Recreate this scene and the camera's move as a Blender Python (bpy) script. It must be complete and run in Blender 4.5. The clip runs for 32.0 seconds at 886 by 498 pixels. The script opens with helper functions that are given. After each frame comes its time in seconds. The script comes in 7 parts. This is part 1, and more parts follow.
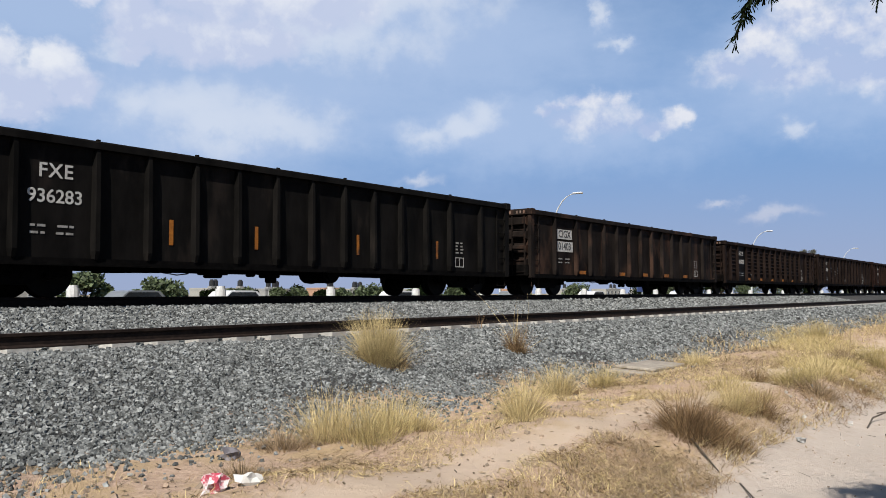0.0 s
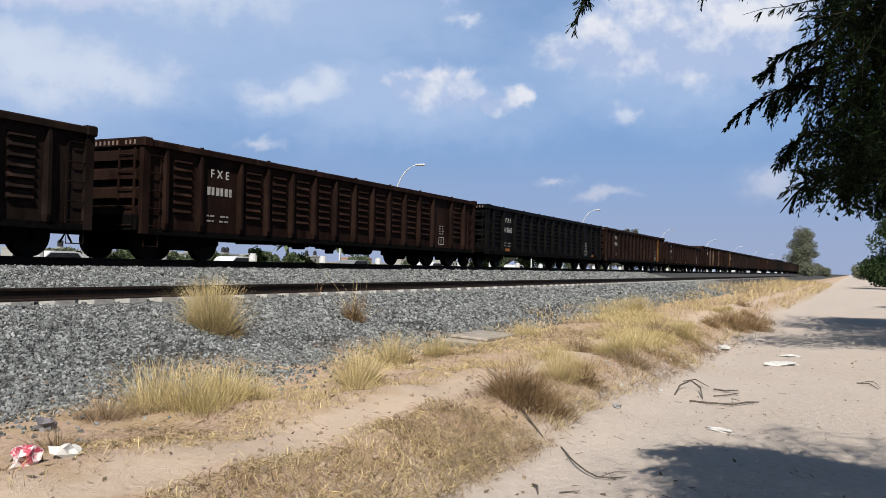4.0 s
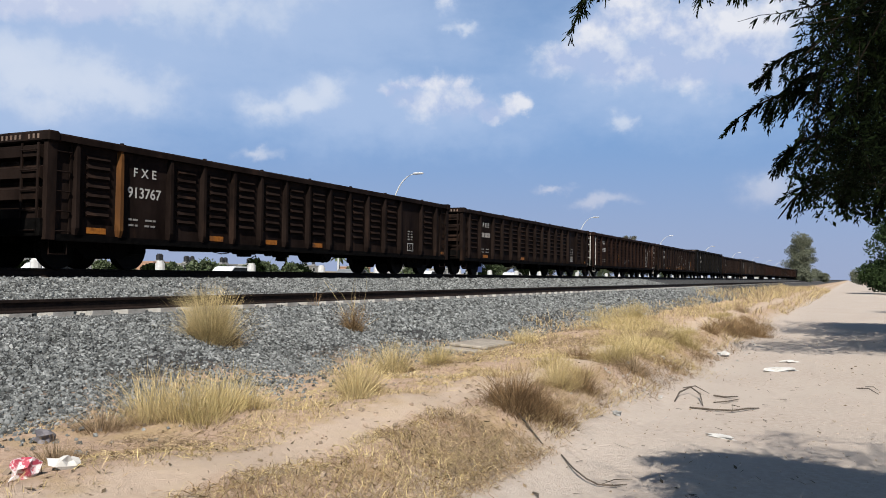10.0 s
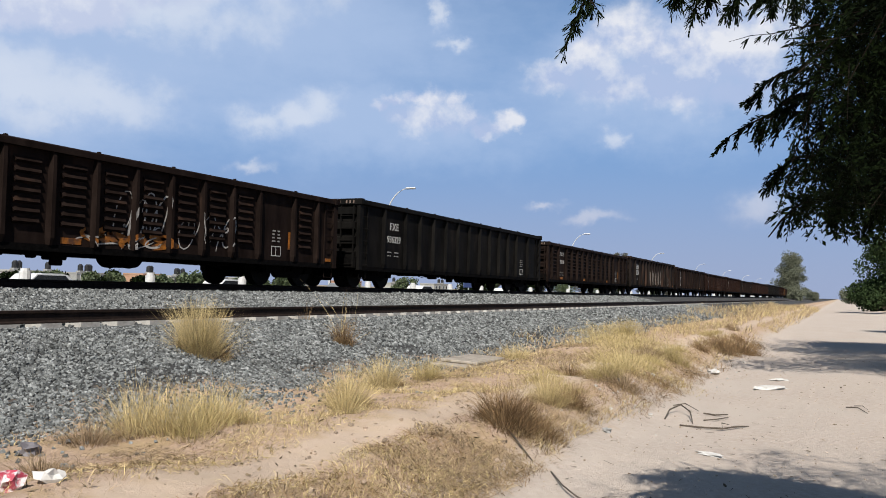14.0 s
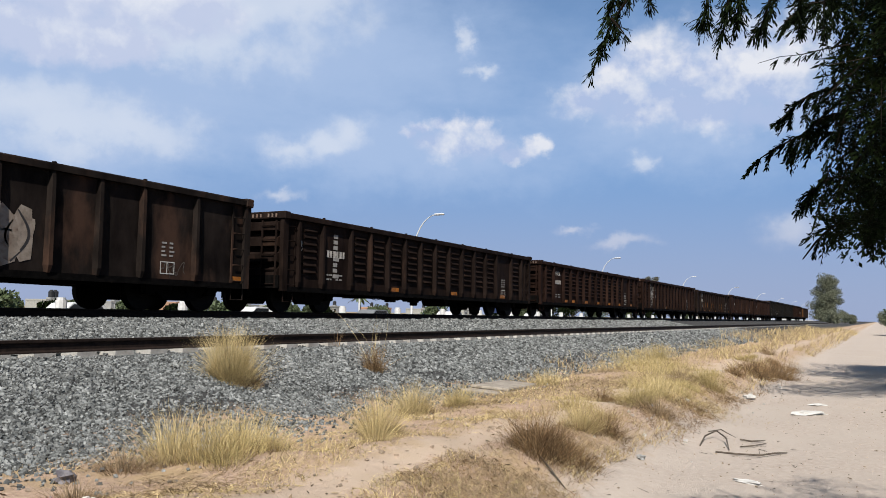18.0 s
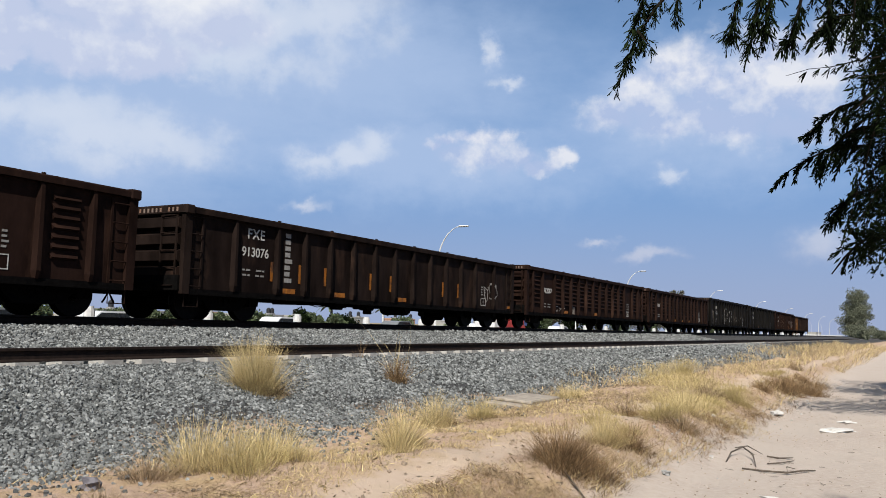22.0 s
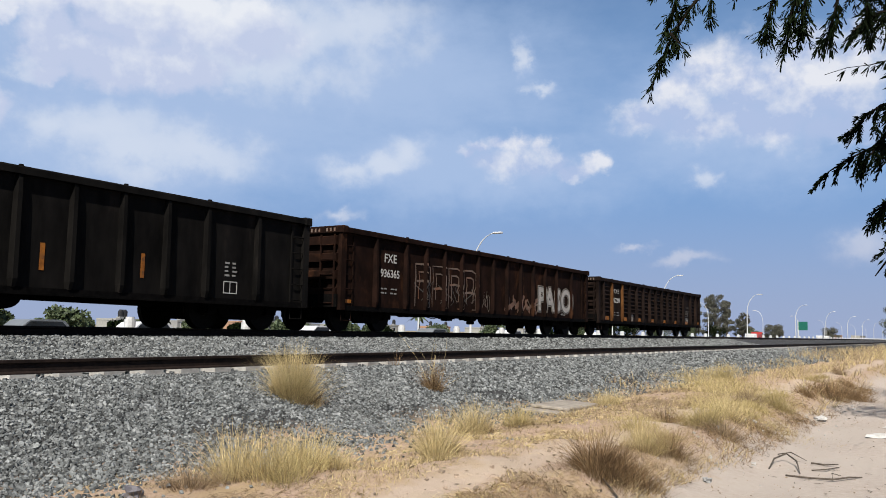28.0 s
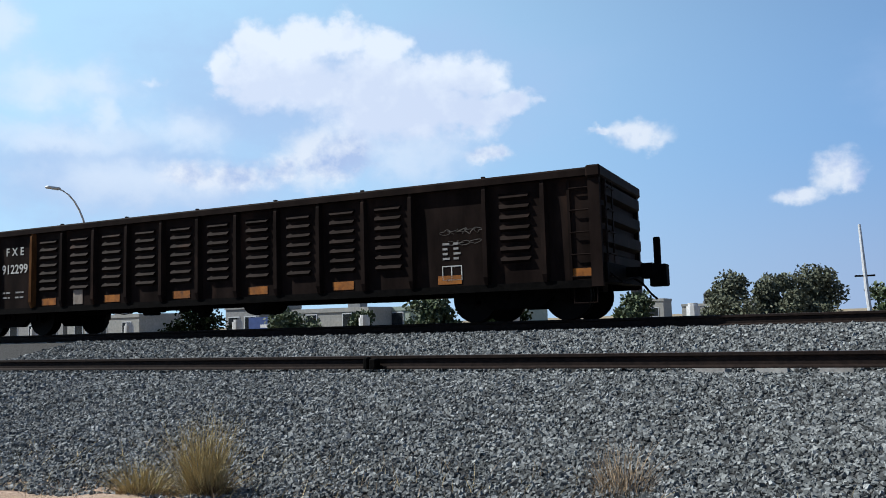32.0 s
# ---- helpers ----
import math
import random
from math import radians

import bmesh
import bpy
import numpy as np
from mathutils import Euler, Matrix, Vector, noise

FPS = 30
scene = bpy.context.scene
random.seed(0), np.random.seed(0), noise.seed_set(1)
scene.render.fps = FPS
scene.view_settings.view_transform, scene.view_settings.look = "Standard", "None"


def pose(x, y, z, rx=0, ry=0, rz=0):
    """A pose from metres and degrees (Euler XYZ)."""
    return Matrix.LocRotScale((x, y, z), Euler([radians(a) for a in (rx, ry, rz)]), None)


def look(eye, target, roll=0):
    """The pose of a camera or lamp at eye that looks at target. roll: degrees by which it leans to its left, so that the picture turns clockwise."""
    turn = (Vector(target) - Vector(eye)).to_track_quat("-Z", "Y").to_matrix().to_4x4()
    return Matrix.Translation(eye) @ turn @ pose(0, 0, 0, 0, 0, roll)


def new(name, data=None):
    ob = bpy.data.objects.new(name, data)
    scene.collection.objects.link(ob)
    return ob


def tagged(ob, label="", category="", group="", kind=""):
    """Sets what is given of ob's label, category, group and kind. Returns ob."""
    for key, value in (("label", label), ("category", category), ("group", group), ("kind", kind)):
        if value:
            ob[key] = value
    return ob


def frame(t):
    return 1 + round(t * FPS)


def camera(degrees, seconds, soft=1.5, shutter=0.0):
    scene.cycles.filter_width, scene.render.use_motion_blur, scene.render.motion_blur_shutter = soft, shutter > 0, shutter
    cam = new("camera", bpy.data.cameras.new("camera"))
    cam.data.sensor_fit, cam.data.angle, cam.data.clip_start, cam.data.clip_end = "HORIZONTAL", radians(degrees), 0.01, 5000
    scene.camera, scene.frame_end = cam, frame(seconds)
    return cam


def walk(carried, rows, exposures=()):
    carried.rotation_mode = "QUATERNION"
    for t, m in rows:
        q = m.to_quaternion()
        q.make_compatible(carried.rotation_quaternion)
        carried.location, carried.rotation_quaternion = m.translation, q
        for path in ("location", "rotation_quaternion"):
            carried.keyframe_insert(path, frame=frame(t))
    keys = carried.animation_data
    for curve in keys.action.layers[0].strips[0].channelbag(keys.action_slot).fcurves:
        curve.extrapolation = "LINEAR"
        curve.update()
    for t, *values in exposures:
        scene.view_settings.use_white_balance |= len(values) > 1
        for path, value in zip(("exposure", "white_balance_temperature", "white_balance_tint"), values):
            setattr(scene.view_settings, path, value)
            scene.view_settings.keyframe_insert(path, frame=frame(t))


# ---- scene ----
# ---- camera ----
EYE_Z = 1.55
PATH = [(0, -52.22, 3.13, -0.14), (0.5, -57.78, 3.41, 0.10), (1, -60.61, 2.81, 0.09), (1.5, -62.07, 2.46, 0.83), (2, -63.83, 1.81, 0.96), (2.5, -63.70, 1.03, 0.91), (3, -63.35, 1.60, 0.92), (3.5, -63.44, 1.19, 1.36), (5.5, -63.26, 1.06, 1.58), (6, -63.57, 1.27, 1.45), (6.5, -63.91, 1.30, 1.47), (7, -63.85, 1.21, 1.21), (7.5, -63.94, 1.38, 1.23), (8, -64.09, 1.67, 1.44), (8.5, -63.76, 1.11, 1.13), (9, -63.71, 1.33, 0.88), (9.5, -63.67, 1.49, 1.06), (10, -63.48, 1.68, 1.00), (10.5, -63.57, 1.72, 1.08), (11, -63.65, 1.71, 1.15), (11.5, -64.08, 2.06, 1.02), (12, -64.03, 2.39, 1.15), (12.5, -63.77, 2.38, 1.02), (13, -64.45, 2.43, 1.44), (13.5, -64.74, 2.64, 1.66), (14, -64.05, 2.75, 1.57), (14.5, -63.86, 3.36, 1.41), (16.5, -62.67, 3.95, 1.50), (17, -62.56, 4.23, 1.43), (17.5, -62.27, 4.50, 1.06), (18, -61.95, 4.51, 1.11), (18.5, -62.46, 4.34, 1.47), (19, -62.44, 4.84, 1.70), (19.5, -62.15, 4.88, 1.54), (20, -61.85, 4.90, 1.33), (20.5, -61.29, 4.75, 1.21), (21, -60.65, 4.57, 1.37), (21.5, -60.82, 5.22, 1.64), (22, -60.24, 5.29, 1.66), (22.5, -59.90, 5.71, 1.66), (23, -59.78, 5.75, 1.51), (23.5, -59.42, 5.76, 1.47), (24, -59.40, 5.95, 1.49), (24.5, -59.18, 5.53, 1.22), (25, -59.23, 5.68, 1.42), (25.5, -59.47, 5.33, 1.13), (27.5, -58.33, 5.07, 0.96), (28, -57.81, 5.74, 1.08), (28.5, -56.58, 5.89, 0.43), (29, -55.35, 6.62, -0.09), (29.5, -51.89, 5.72, 0.20), (30, -46.06, 6.88, -0.48), (30.5, -37.13, 6.50, -0.63), (31, -28.05, 5.88, -1.99), (31.5, -2.29, 6.11, -2.24), (31.7, 10.20, 5.70, -2.28), (31.8, 15.67, 5.46, -2.26), (31.9, 20.34, 5.02, -2.26), (32, 25.28, 5.03, -1.78)]
cam = camera(56.98, 32.0, soft=0.9)
walk(cam, [(t, pose(0, 0, EYE_Z, 90 + p, 0, y) @ pose(0, 0, 0, 0, 0, r)) for t, y, p, r in PATH],
     exposures=[(0, 0.7, 6500, 10), (30.4, 0.7, 6500, 10), (32, 0.7, 5950, 7)])

# ---- world and sun ----
SKY_STRENGTH = 0.09
SUN_AZ, SUN_EL = 113.0, 46.0          # degrees left of +y, and above the horizon
sd = Vector((-math.sin(radians(SUN_AZ)) * math.cos(radians(SUN_EL)), math.cos(radians(SUN_AZ)) * math.cos(radians(SUN_EL)), math.sin(radians(SUN_EL))))
sun = new("sun", bpy.data.lights.new("sun", "SUN"))
sun.data.energy, sun.data.angle, sun.data.color = 5.0, radians(0.55), (1.0, 0.94, 0.85)
sun.matrix_world = look((0, 0, 60), Vector((0, 0, 60)) - sd)

# heaped clouds, one row each: azimuth left of +y, height, half width, half height of their puffs in degrees
CLOUD_RIGHT = [(-71.7, 14.9, 1.9, 0.9), (-74.2, 16, 1.7, 1.5), (-76.1, 17.4, 1.8, 1.6), (-78.3, 16.9, 1.8, 1.8), (-80.3, 16.2, 2.1, 2.1), (-82.7, 16, 2.7, 2.5), (-79.9, 14, 3.1, 1.2), (-76.6, 14.4, 3, 1.2), (-84.9, 15.3, 1.8, 2.1), (-85.5, 18.2, 2.2, 1.8), (-82.4, 18.3, 2.1, 1.4), (-84.1, 13.2, 1.9, 0.8)]
CLOUD_MIDDLE = [(-59.5, 12.4, 0.7, 0.4), (-60.6, 12.9, 0.9, 0.5), (-62.1, 13.3, 1, 0.6), (-63.4, 13.1, 1, 0.8), (-65.2, 13, 0.8, 0.7), (-66.1, 11.9, 0.9, 0.9), (-66.8, 10.8, 1, 0.6), (-68.6, 11.6, 0.8, 0.7), (-67.8, 11.2, 0.9, 0.5), (-62.8, 11.7, 2.6, 0.9)]
CLOUD_TOWER = [(-9.2, 14.1, 1.5, 1.4), (-11.3, 15.1, 1.5, 1.7), (-13.1, 14, 2.7, 1.8), (-12.9, 16.4, 1.3, 1.1), (-14.9, 15.8, 2.1, 1.8), (-16.6, 17.3, 1.7, 2.2), (-18.3, 19.7, 1.6, 1.6), (-18.8, 18.5, 1.6, 2), (-17.3, 20.6, 0.9, 0.8), (-14.7, 12.8, 2.3, 0.9), (-19.7, 20, 0.8, 1.1)]
CLOUD_SHOULDER = [(-20.9, 13.1, 2.1, 1.9), (-23.1, 14.6, 2.1, 1.5), (-26.2, 14.5, 2, 1.4), (-19.1, 11.3, 2, 1.1), (-24.1, 12.3, 3.6, 1.9), (-27.7, 13.2, 1.5, 1.6), (-21.7, 11.2, 2.8, 1.2)]
CLOUD_CROWN = [(-28.2, 19.3, 1.1, 1), (-30.3, 20.5, 1.9, 2.2), (-33.2, 21.1, 2.4, 2), (-35.9, 19.8, 3.6, 2.8), (-39.9, 20, 2.7, 2.2), (-31.2, 17.7, 2.1, 1.7), (-31.1, 16, 1, 0.9), (-34.4, 16.9, 3.6, 1.9), (-38.8, 17, 3.5, 1.7), (-43.6, 19.8, 3.5, 2.1)]
CLOUD_LEFT = [(40.3, 17.1, 1.3, 1.5), (37.7, 18.7, 2.1, 1.5), (34.7, 19.4, 2.2, 1.5), (31.4, 19.7, 2, 1.4), (29.1, 18.7, 1.6, 1.3), (37.5, 16.4, 2.8, 1.9), (33.9, 16.5, 3.6, 2.2), (29.9, 16.1, 3.6, 2.3), (25.7, 16.6, 2.5, 1.5), (22.6, 16.5, 2.3, 1.5), (20.1, 14.9, 1.6, 1), (27.6, 14.4, 5.3, 1.7), (23.1, 14.2, 2.8, 1.3)]
CLOUD_LEFT_FOOT = [(33.4, 11.3, 2.7, 1.4), (31.2, 11.7, 1.6, 1.1), (36.4, 10.6, 2, 1.1), (39.4, 10.3, 1.6, 0.9), (42.4, 10.2, 1.8, 0.8), (21.8, 11.7, 1.4, 0.5)]
CLOUD_FAR_LEFT = [(11.8, 12, 1.6, 0.7), (14.1, 12.3, 0.9, 0.3), (-0.8, 8.7, 1.2, 1), (1.1, 7.5, 1.1, 0.6), (-1.7, 8, 0.7, 0.5)]
# thin soft clouds
VEIL_RIGHT = [(-55.4, 12.3, 1, 0.9), (-53.8, 11.2, 1.6, 0.6), (-51.3, 11, 1.7, 0.7), (-50.4, 7.7, 0.9, 0.3), (-71.3, 6.5, 0.8, 0.2), (-74.5, 5.2, 1.1, 0.3), (-85.4, 5.9, 1.3, 0.8), (-75.7, 10.5, 0.6, 0.6), (-64.5, 17.3, 0.8, 0.3), (-63.1, 19.2, 0.4, 0.6)]
VEIL_LEFT = [(-36.5, 11.2, 2.8, 1.3), (-34.1, 12.6, 4.4, 1.3), (-40.7, 11.8, 3.7, 1.3), (-31.6, 12.3, 2, 1.4), (-40.9, 20, 3.2, 1.8), (-46.7, 20.1, 4.3, 2.2), (-51.4, 20.7, 3.2, 2), (-30.5, 16, 1, 0.6), (-43.7, 17.6, 6.2, 1.3)]
VEIL_SUN = [(51.5, 15.4, 3.4, 0.9), (48.1, 15.9, 1.7, 0.9), (47.8, 13.9, 0.7, 1.3), (45.3, 16.7, 0.5, 0.3), (43.1, 13.3, 2, 0.9), (51.1, 12.2, 4, 0.9), (53.6, 18.7, 0.9, 1.3), (28.4, 11.9, 3.6, 1.4), (45.7, 9.5, 4.8, 1.1)]
# their shaded feet and hollows
SHADE = [(-35.2, 16.9, 4.3, 1.7), (-41.1, 16.2, 3.8, 1.7), (-47.1, 16.8, 4.3, 2.2), (-32.4, 18, 1.2, 0.9), (-24.9, 11.9, 2.8, 1.4), (-28.9, 11.4, 2.4, 1.6), (-14.1, 12.9, 2.7, 0.9), (-17.6, 15.4, 1.1, 1.5), (33.9, 15.4, 4.3, 1.5), (27.2, 14.4, 5.3, 1.3), (38.2, 15.3, 1.5, 0.9), (-74, 14.6, 1.9, 0.7), (-80.3, 14.5, 1.6, 0.9), (-84.1, 13.7, 2.3, 0.9), (-77.4, 15.3, 1.2, 0.6), (-63.5, 11.4, 2.5, 0.7), (-61.5, 11.8, 1.3, 0.5)]
HEAPS = CLOUD_TOWER + CLOUD_SHOULDER + CLOUD_CROWN + CLOUD_LEFT
HAZY = CLOUD_RIGHT + CLOUD_MIDDLE + CLOUD_LEFT_FOOT + CLOUD_FAR_LEFT
VEILS = VEIL_RIGHT + VEIL_LEFT + VEIL_SUN
# thin grey-blue cloud sheets behind them
SHEETS = [(-25.2, 18.7, 12.7, 5.2), (-47.6, 18, 16.9, 4.4), (-46.9, 17.9, 22.6, 6.3), (-35.4, 10.9, 11.5, 4.4), (-58.3, 11.6, 13.4, 3.6), (-78.7, 14.6, 10.8, 4.8), (-40.5, 15.3, 17.7, 6.7), (32.4, 15.8, 14.6, 5.2), (45.7, 9.8, 12.4, 3.6), (-14.6, 13.5, 9.7, 4.8)]


def sky():
    w = bpy.data.worlds.new("sky")
    scene.world = w
    w.use_nodes = True
    nt = w.node_tree
    nt.nodes.clear()

    def calc(op, a, b=None, clamp=False):
        n = nt.nodes.new("ShaderNodeMath")
        n.operation, n.use_clamp = op, clamp
        for i, v in enumerate((a, b)):
            if v is None:
                continue
            if isinstance(v, (int, float)):
                n.inputs[i].default_value = v
            else:
                nt.links.new(v, n.inputs[i])
        return n.outputs[0]

    def step(v, lo, hi):
        n = nt.nodes.new("ShaderNodeMapRange")
        n.interpolation_type = "SMOOTHSTEP"
        n.inputs["From Min"].default_value, n.inputs["From Max"].default_value = lo, hi
        nt.links.new(v, n.inputs["Value"])
        return n.outputs[0]

    def blend(f, a, b):
        n = nt.nodes.new("ShaderNodeMix")
        n.data_type = "RGBA"
        nt.links.new(f, n.inputs["Factor"])
        for k, v in (("A", a), ("B", b)):
            if isinstance(v, tuple):
                n.inputs[k].default_value = (*v, 1)
            else:
                nt.links.new(v, n.inputs[k])
        return n.outputs["Result"]

    tc = nt.nodes.new("ShaderNodeTexCoord")
    nrm = nt.nodes.new("ShaderNodeVectorMath")
    nrm.operation = "NORMALIZE"
    nt.links.new(tc.outputs["Generated"], nrm.inputs[0])
    sep = nt.nodes.new("ShaderNodeSeparateXYZ")
    nt.links.new(nrm.outputs[0], sep.inputs[0])
    az = calc("MULTIPLY", calc("ARCTAN2", calc("MULTIPLY", sep.outputs[0], -1.0), sep.outputs[1]), 57.29578)
    el = calc("MULTIPLY", calc("ARCSINE", sep.outputs[2]), 57.29578)

    def noise_(scale, detail, rough, off=(0, 0, 0), flat=1.6):
        m = nt.nodes.new("ShaderNodeMapping")
        m.inputs["Location"].default_value = off
        m.inputs["Scale"].default_value = (1, 1, flat)
        nt.links.new(nrm.outputs[0], m.inputs[0])
        n = nt.nodes.new("ShaderNodeTexNoise")
        n.inputs["Scale"].default_value, n.inputs["Detail"].default_value, n.inputs["Roughness"].default_value = scale, detail, rough
        nt.links.new(m.outputs[0], n.inputs["Vector"])
        return n.outputs["Fac"]

    billow = noise_(16, 8, 0.56, flat=1.1)
    lifted = noise_(16, 8, 0.56, (-0.012, 0.004, 0.02), 1.1)
    wisp = noise_(7, 6, 0.6, (5, 1, 2), 2.4)

    # ragged outlines: directions shifted by a fine turbulence
    def shifted(angle, amount, off):
        n1, n2 = noise_(11, 3, 0.5, off, 1.2), noise_(40, 5, 0.6, off, 1.2)
        s = calc("ADD", calc("MULTIPLY", calc("SUBTRACT", n1, 0.5), amount * 1.6), calc("MULTIPLY", calc("SUBTRACT", n2, 0.5), amount))
        return calc("ADD", angle, s)

    az2, el2 = shifted(az, 2.2, (7, 3, 1)), shifted(el, 1.8, (2, 9, 4))

    joined = nt.nodes.new("ShaderNodeCombineXYZ")
    nt.links.new(az2, joined.inputs[0])
    nt.links.new(el2, joined.inputs[1])

    def field(blobs, grow, smooth=0.12):
        """How deep a direction lies within soft blobs."""
        best = None
        for a, e, wa, we in blobs:
            n = nt.nodes.new("ShaderNodeVectorMath")
            n.operation = "MULTIPLY_ADD"
            n.inputs[1].default_value = (1 / (wa * grow), 1 / (we * grow), 0)
            n.inputs[2].default_value = (-a / (wa * grow), -e / (we * grow), 0)
            nt.links.new(joined.outputs[0], n.inputs[0])
            far = nt.nodes.new("ShaderNodeVectorMath")
            far.operation = "LENGTH"
            nt.links.new(n.outputs[0], far.inputs[0])
            v = far.outputs["Value"]
            if best is None:
                best = v
            else:
                best = calc("SMOOTH_MIN", best, v)
                best.node.inputs[2].default_value = smooth
        return calc("MAXIMUM", calc("SUBTRACT", 1.0, best), -1.0)

    crisp, shade = field(HEAPS, 1.40), field(SHADE, 2.0, 0.35)
    dim = field(HAZY, 1.6, 0.16)
    heads = field(VEILS, 2.3, 0.3)
    sheets = field(SHEETS, 1.25)
    veil = step(calc("ADD", sheets, calc("MULTIPLY", calc("SUBTRACT", wisp, 0.5), 0.7)), -0.15, 0.75)
    rough = calc("SUBTRACT", billow, 0.5)
    body = step(calc("ADD", crisp, calc("MULTIPLY", rough, 1.1)), 0.06, 0.55)
    fluff = calc("MULTIPLY", step(calc("ADD", heads, calc("MULTIPLY", rough, 0.75)), -0.10, 1.0), 0.72)
    slope = calc("MULTIPLY", calc("SUBTRACT", billow, lifted), 3.2)
    # sunlit tops, grey-blue hollows and feet
    grey = step(calc("ADD", shade, calc("MULTIPLY", rough, 1.3)), -0.40, 0.75)
    foot = step(calc("ADD", shade, calc("MULTIPLY", rough, 1.0)), -0.20, 0.55)
    lit = calc("ADD", calc("SUBTRACT", 0.94, calc("MULTIPLY", foot, 1.0)), calc("MULTIPLY", slope, 0.95), True)
    lit_pale = calc("ADD", calc("SUBTRACT", 0.66, calc("MULTIPLY", grey, 0.68)), calc("MULTIPLY", slope, 1.5), True)
    thin = calc("MULTIPLY", step(calc("ADD", dim, calc("MULTIPLY", rough, 1.0)), -0.06, 0.72), calc("SUBTRACT", 0.86, calc("MULTIPLY", grey, 0.18)))
    lit_soft = step(calc("ADD", calc("MULTIPLY", slope, 0.6), calc("MULTIPLY", calc("ADD", heads, calc("MULTIPLY", rough, 0.6)), 1.1)), 0.0, 0.9)
    st = nt.nodes.new("ShaderNodeTexSky")
    st.sky_type, st.sun_disc = "NISHITA", False
    st.sun_elevation, st.sun_rotation = radians(SUN_EL), radians(-SUN_AZ)
    st.air_density, st.dust_density, st.ozone_density, st.altitude = 1.0, 0.6, 2.0, 1800
    base = nt.nodes.new("ShaderNodeVectorMath")
    base.operation = "SCALE"
    base.inputs["Scale"].default_value = SKY_STRENGTH
    nt.links.new(st.outputs[0], base.inputs[0])
    # summer haze towards the horizon
    haze = calc("MULTIPLY", calc("SUBTRACT", 1.0, step(el, 6.0, 44.0)), 0.86)
    col = blend(haze, base.outputs[0], (0.19, 0.36, 0.67))
    deep = calc("MULTIPLY", calc("SUBTRACT", 1.0, step(el, -1.0, 12.0)), 0.88)
    col = blend(deep, col, (0.345, 0.405, 0.59))
    # brighter air on the sun's side
    glow = calc("MULTIPLY", calc("MULTIPLY", calc("MULTIPLY", step(az, -24.0, 54.0), calc("SUBTRACT", 1.0, step(az, 110.0, 165.0))), calc("SUBTRACT", 1.0, step(el, 16.0, 60.0))), 0.92)
    col = blend(glow, col, (0.56, 0.80, 0.99))
    col = blend(calc("MULTIPLY", veil, 0.80), col, (0.43, 0.555, 0.79))
    cloud = blend(lit, (0.54, 0.61, 0.80), (0.82, 0.85, 0.91))
    pale = blend(lit_pale, (0.45, 0.54, 0.77), (0.86, 0.865, 0.905))
    cloud = blend(calc("MULTIPLY", glow, 0.6), cloud, (0.93, 0.95, 1.0))
    puff = blend(lit_soft, (0.42, 0.54, 0.78), (0.70, 0.76, 0.87))
    puff = blend(calc("MULTIPLY", glow, 0.6), puff, (0.90, 0.94, 1.0))
    low = calc("MULTIPLY", calc("SUBTRACT", 1.0, step(el, 4.0, 11.0)), 0.55)
    puff = blend(low, puff, (0.46, 0.48, 0.63))
    col = blend(fluff, col, puff)
    col = blend(thin, col, pale)
    col = blend(calc("MULTIPLY", body, 0.95), col, cloud)
    bg = nt.nodes.new("ShaderNodeBackground")
    bg.inputs["Strength"].default_value = 0.615
    nt.links.new(col, bg.inputs["Color"])
    out = nt.nodes.new("ShaderNodeOutputWorld")
    nt.links.new(bg.outputs[0], out.inputs[0])


sky()

# ---- helpers for meshes and materials ----


def part(name, bm, material, parent=None, label=""):
    me = bpy.data.meshes.new(name)
    bm.to_mesh(me)
    bm.free()
    me.materials.append(material)
    ob = new(name, me)
    ob.parent = parent
    if label:
        ob["label"] = label
    return ob


def again(ob, parent, m, name=None):
    """Another object on the same mesh."""
    o = new(name or ob.name.split(".")[0], ob.data)
    o.parent = parent
    o.matrix_basis = m
    if "label" in ob:
        o["label"] = ob["label"]
    return o


def box(bm, x0, x1, y0, y1, z0, z1, chamfer=0.0):
    vs = [bm.verts.new(p) for p in ((x0, y0, z0), (x1, y0, z0), (x1, y1, z0), (x0, y1, z0), (x0, y0, z1), (x1, y0, z1), (x1, y1, z1), (x0, y1, z1))]
    fs = [bm.faces.new([vs[i] for i in q]) for q in ((0, 3, 2, 1), (4, 5, 6, 7), (0, 1, 5, 4), (1, 2, 6, 5), (2, 3, 7, 6), (3, 0, 4, 7))]
    if chamfer:
        es = list({e for f in fs for e in f.edges})
        bmesh.ops.bevel(bm, geom=es, offset=chamfer, segments=1, affect="EDGES")
    return bm


def boxes(*args, chamfer=0.0):
    bm = bmesh.new()
    for a in args:
        box(bm, *a, chamfer=chamfer)
    return bm


def prism(bm, outline, axis, a, b):
    """Extrudes a closed outline of (u, v) along an axis from a to b."""
    def place(u, v, w):
        return {"x": (w, u, v), "y": (u, w, v), "z": (u, v, w)}[axis]
    lo = [bm.verts.new(place(u, v, a)) for u, v in outline]
    hi = [bm.verts.new(place(u, v, b)) for u, v in outline]
    n = len(outline)
    bm.faces.new(lo[::-1])
    bm.faces.new(hi)
    for i in range(n):
        bm.faces.new((lo[i], lo[(i + 1) % n], hi[(i + 1) % n], hi[i]))
    bmesh.ops.recalc_face_normals(bm, faces=bm.faces[:])
    return bm


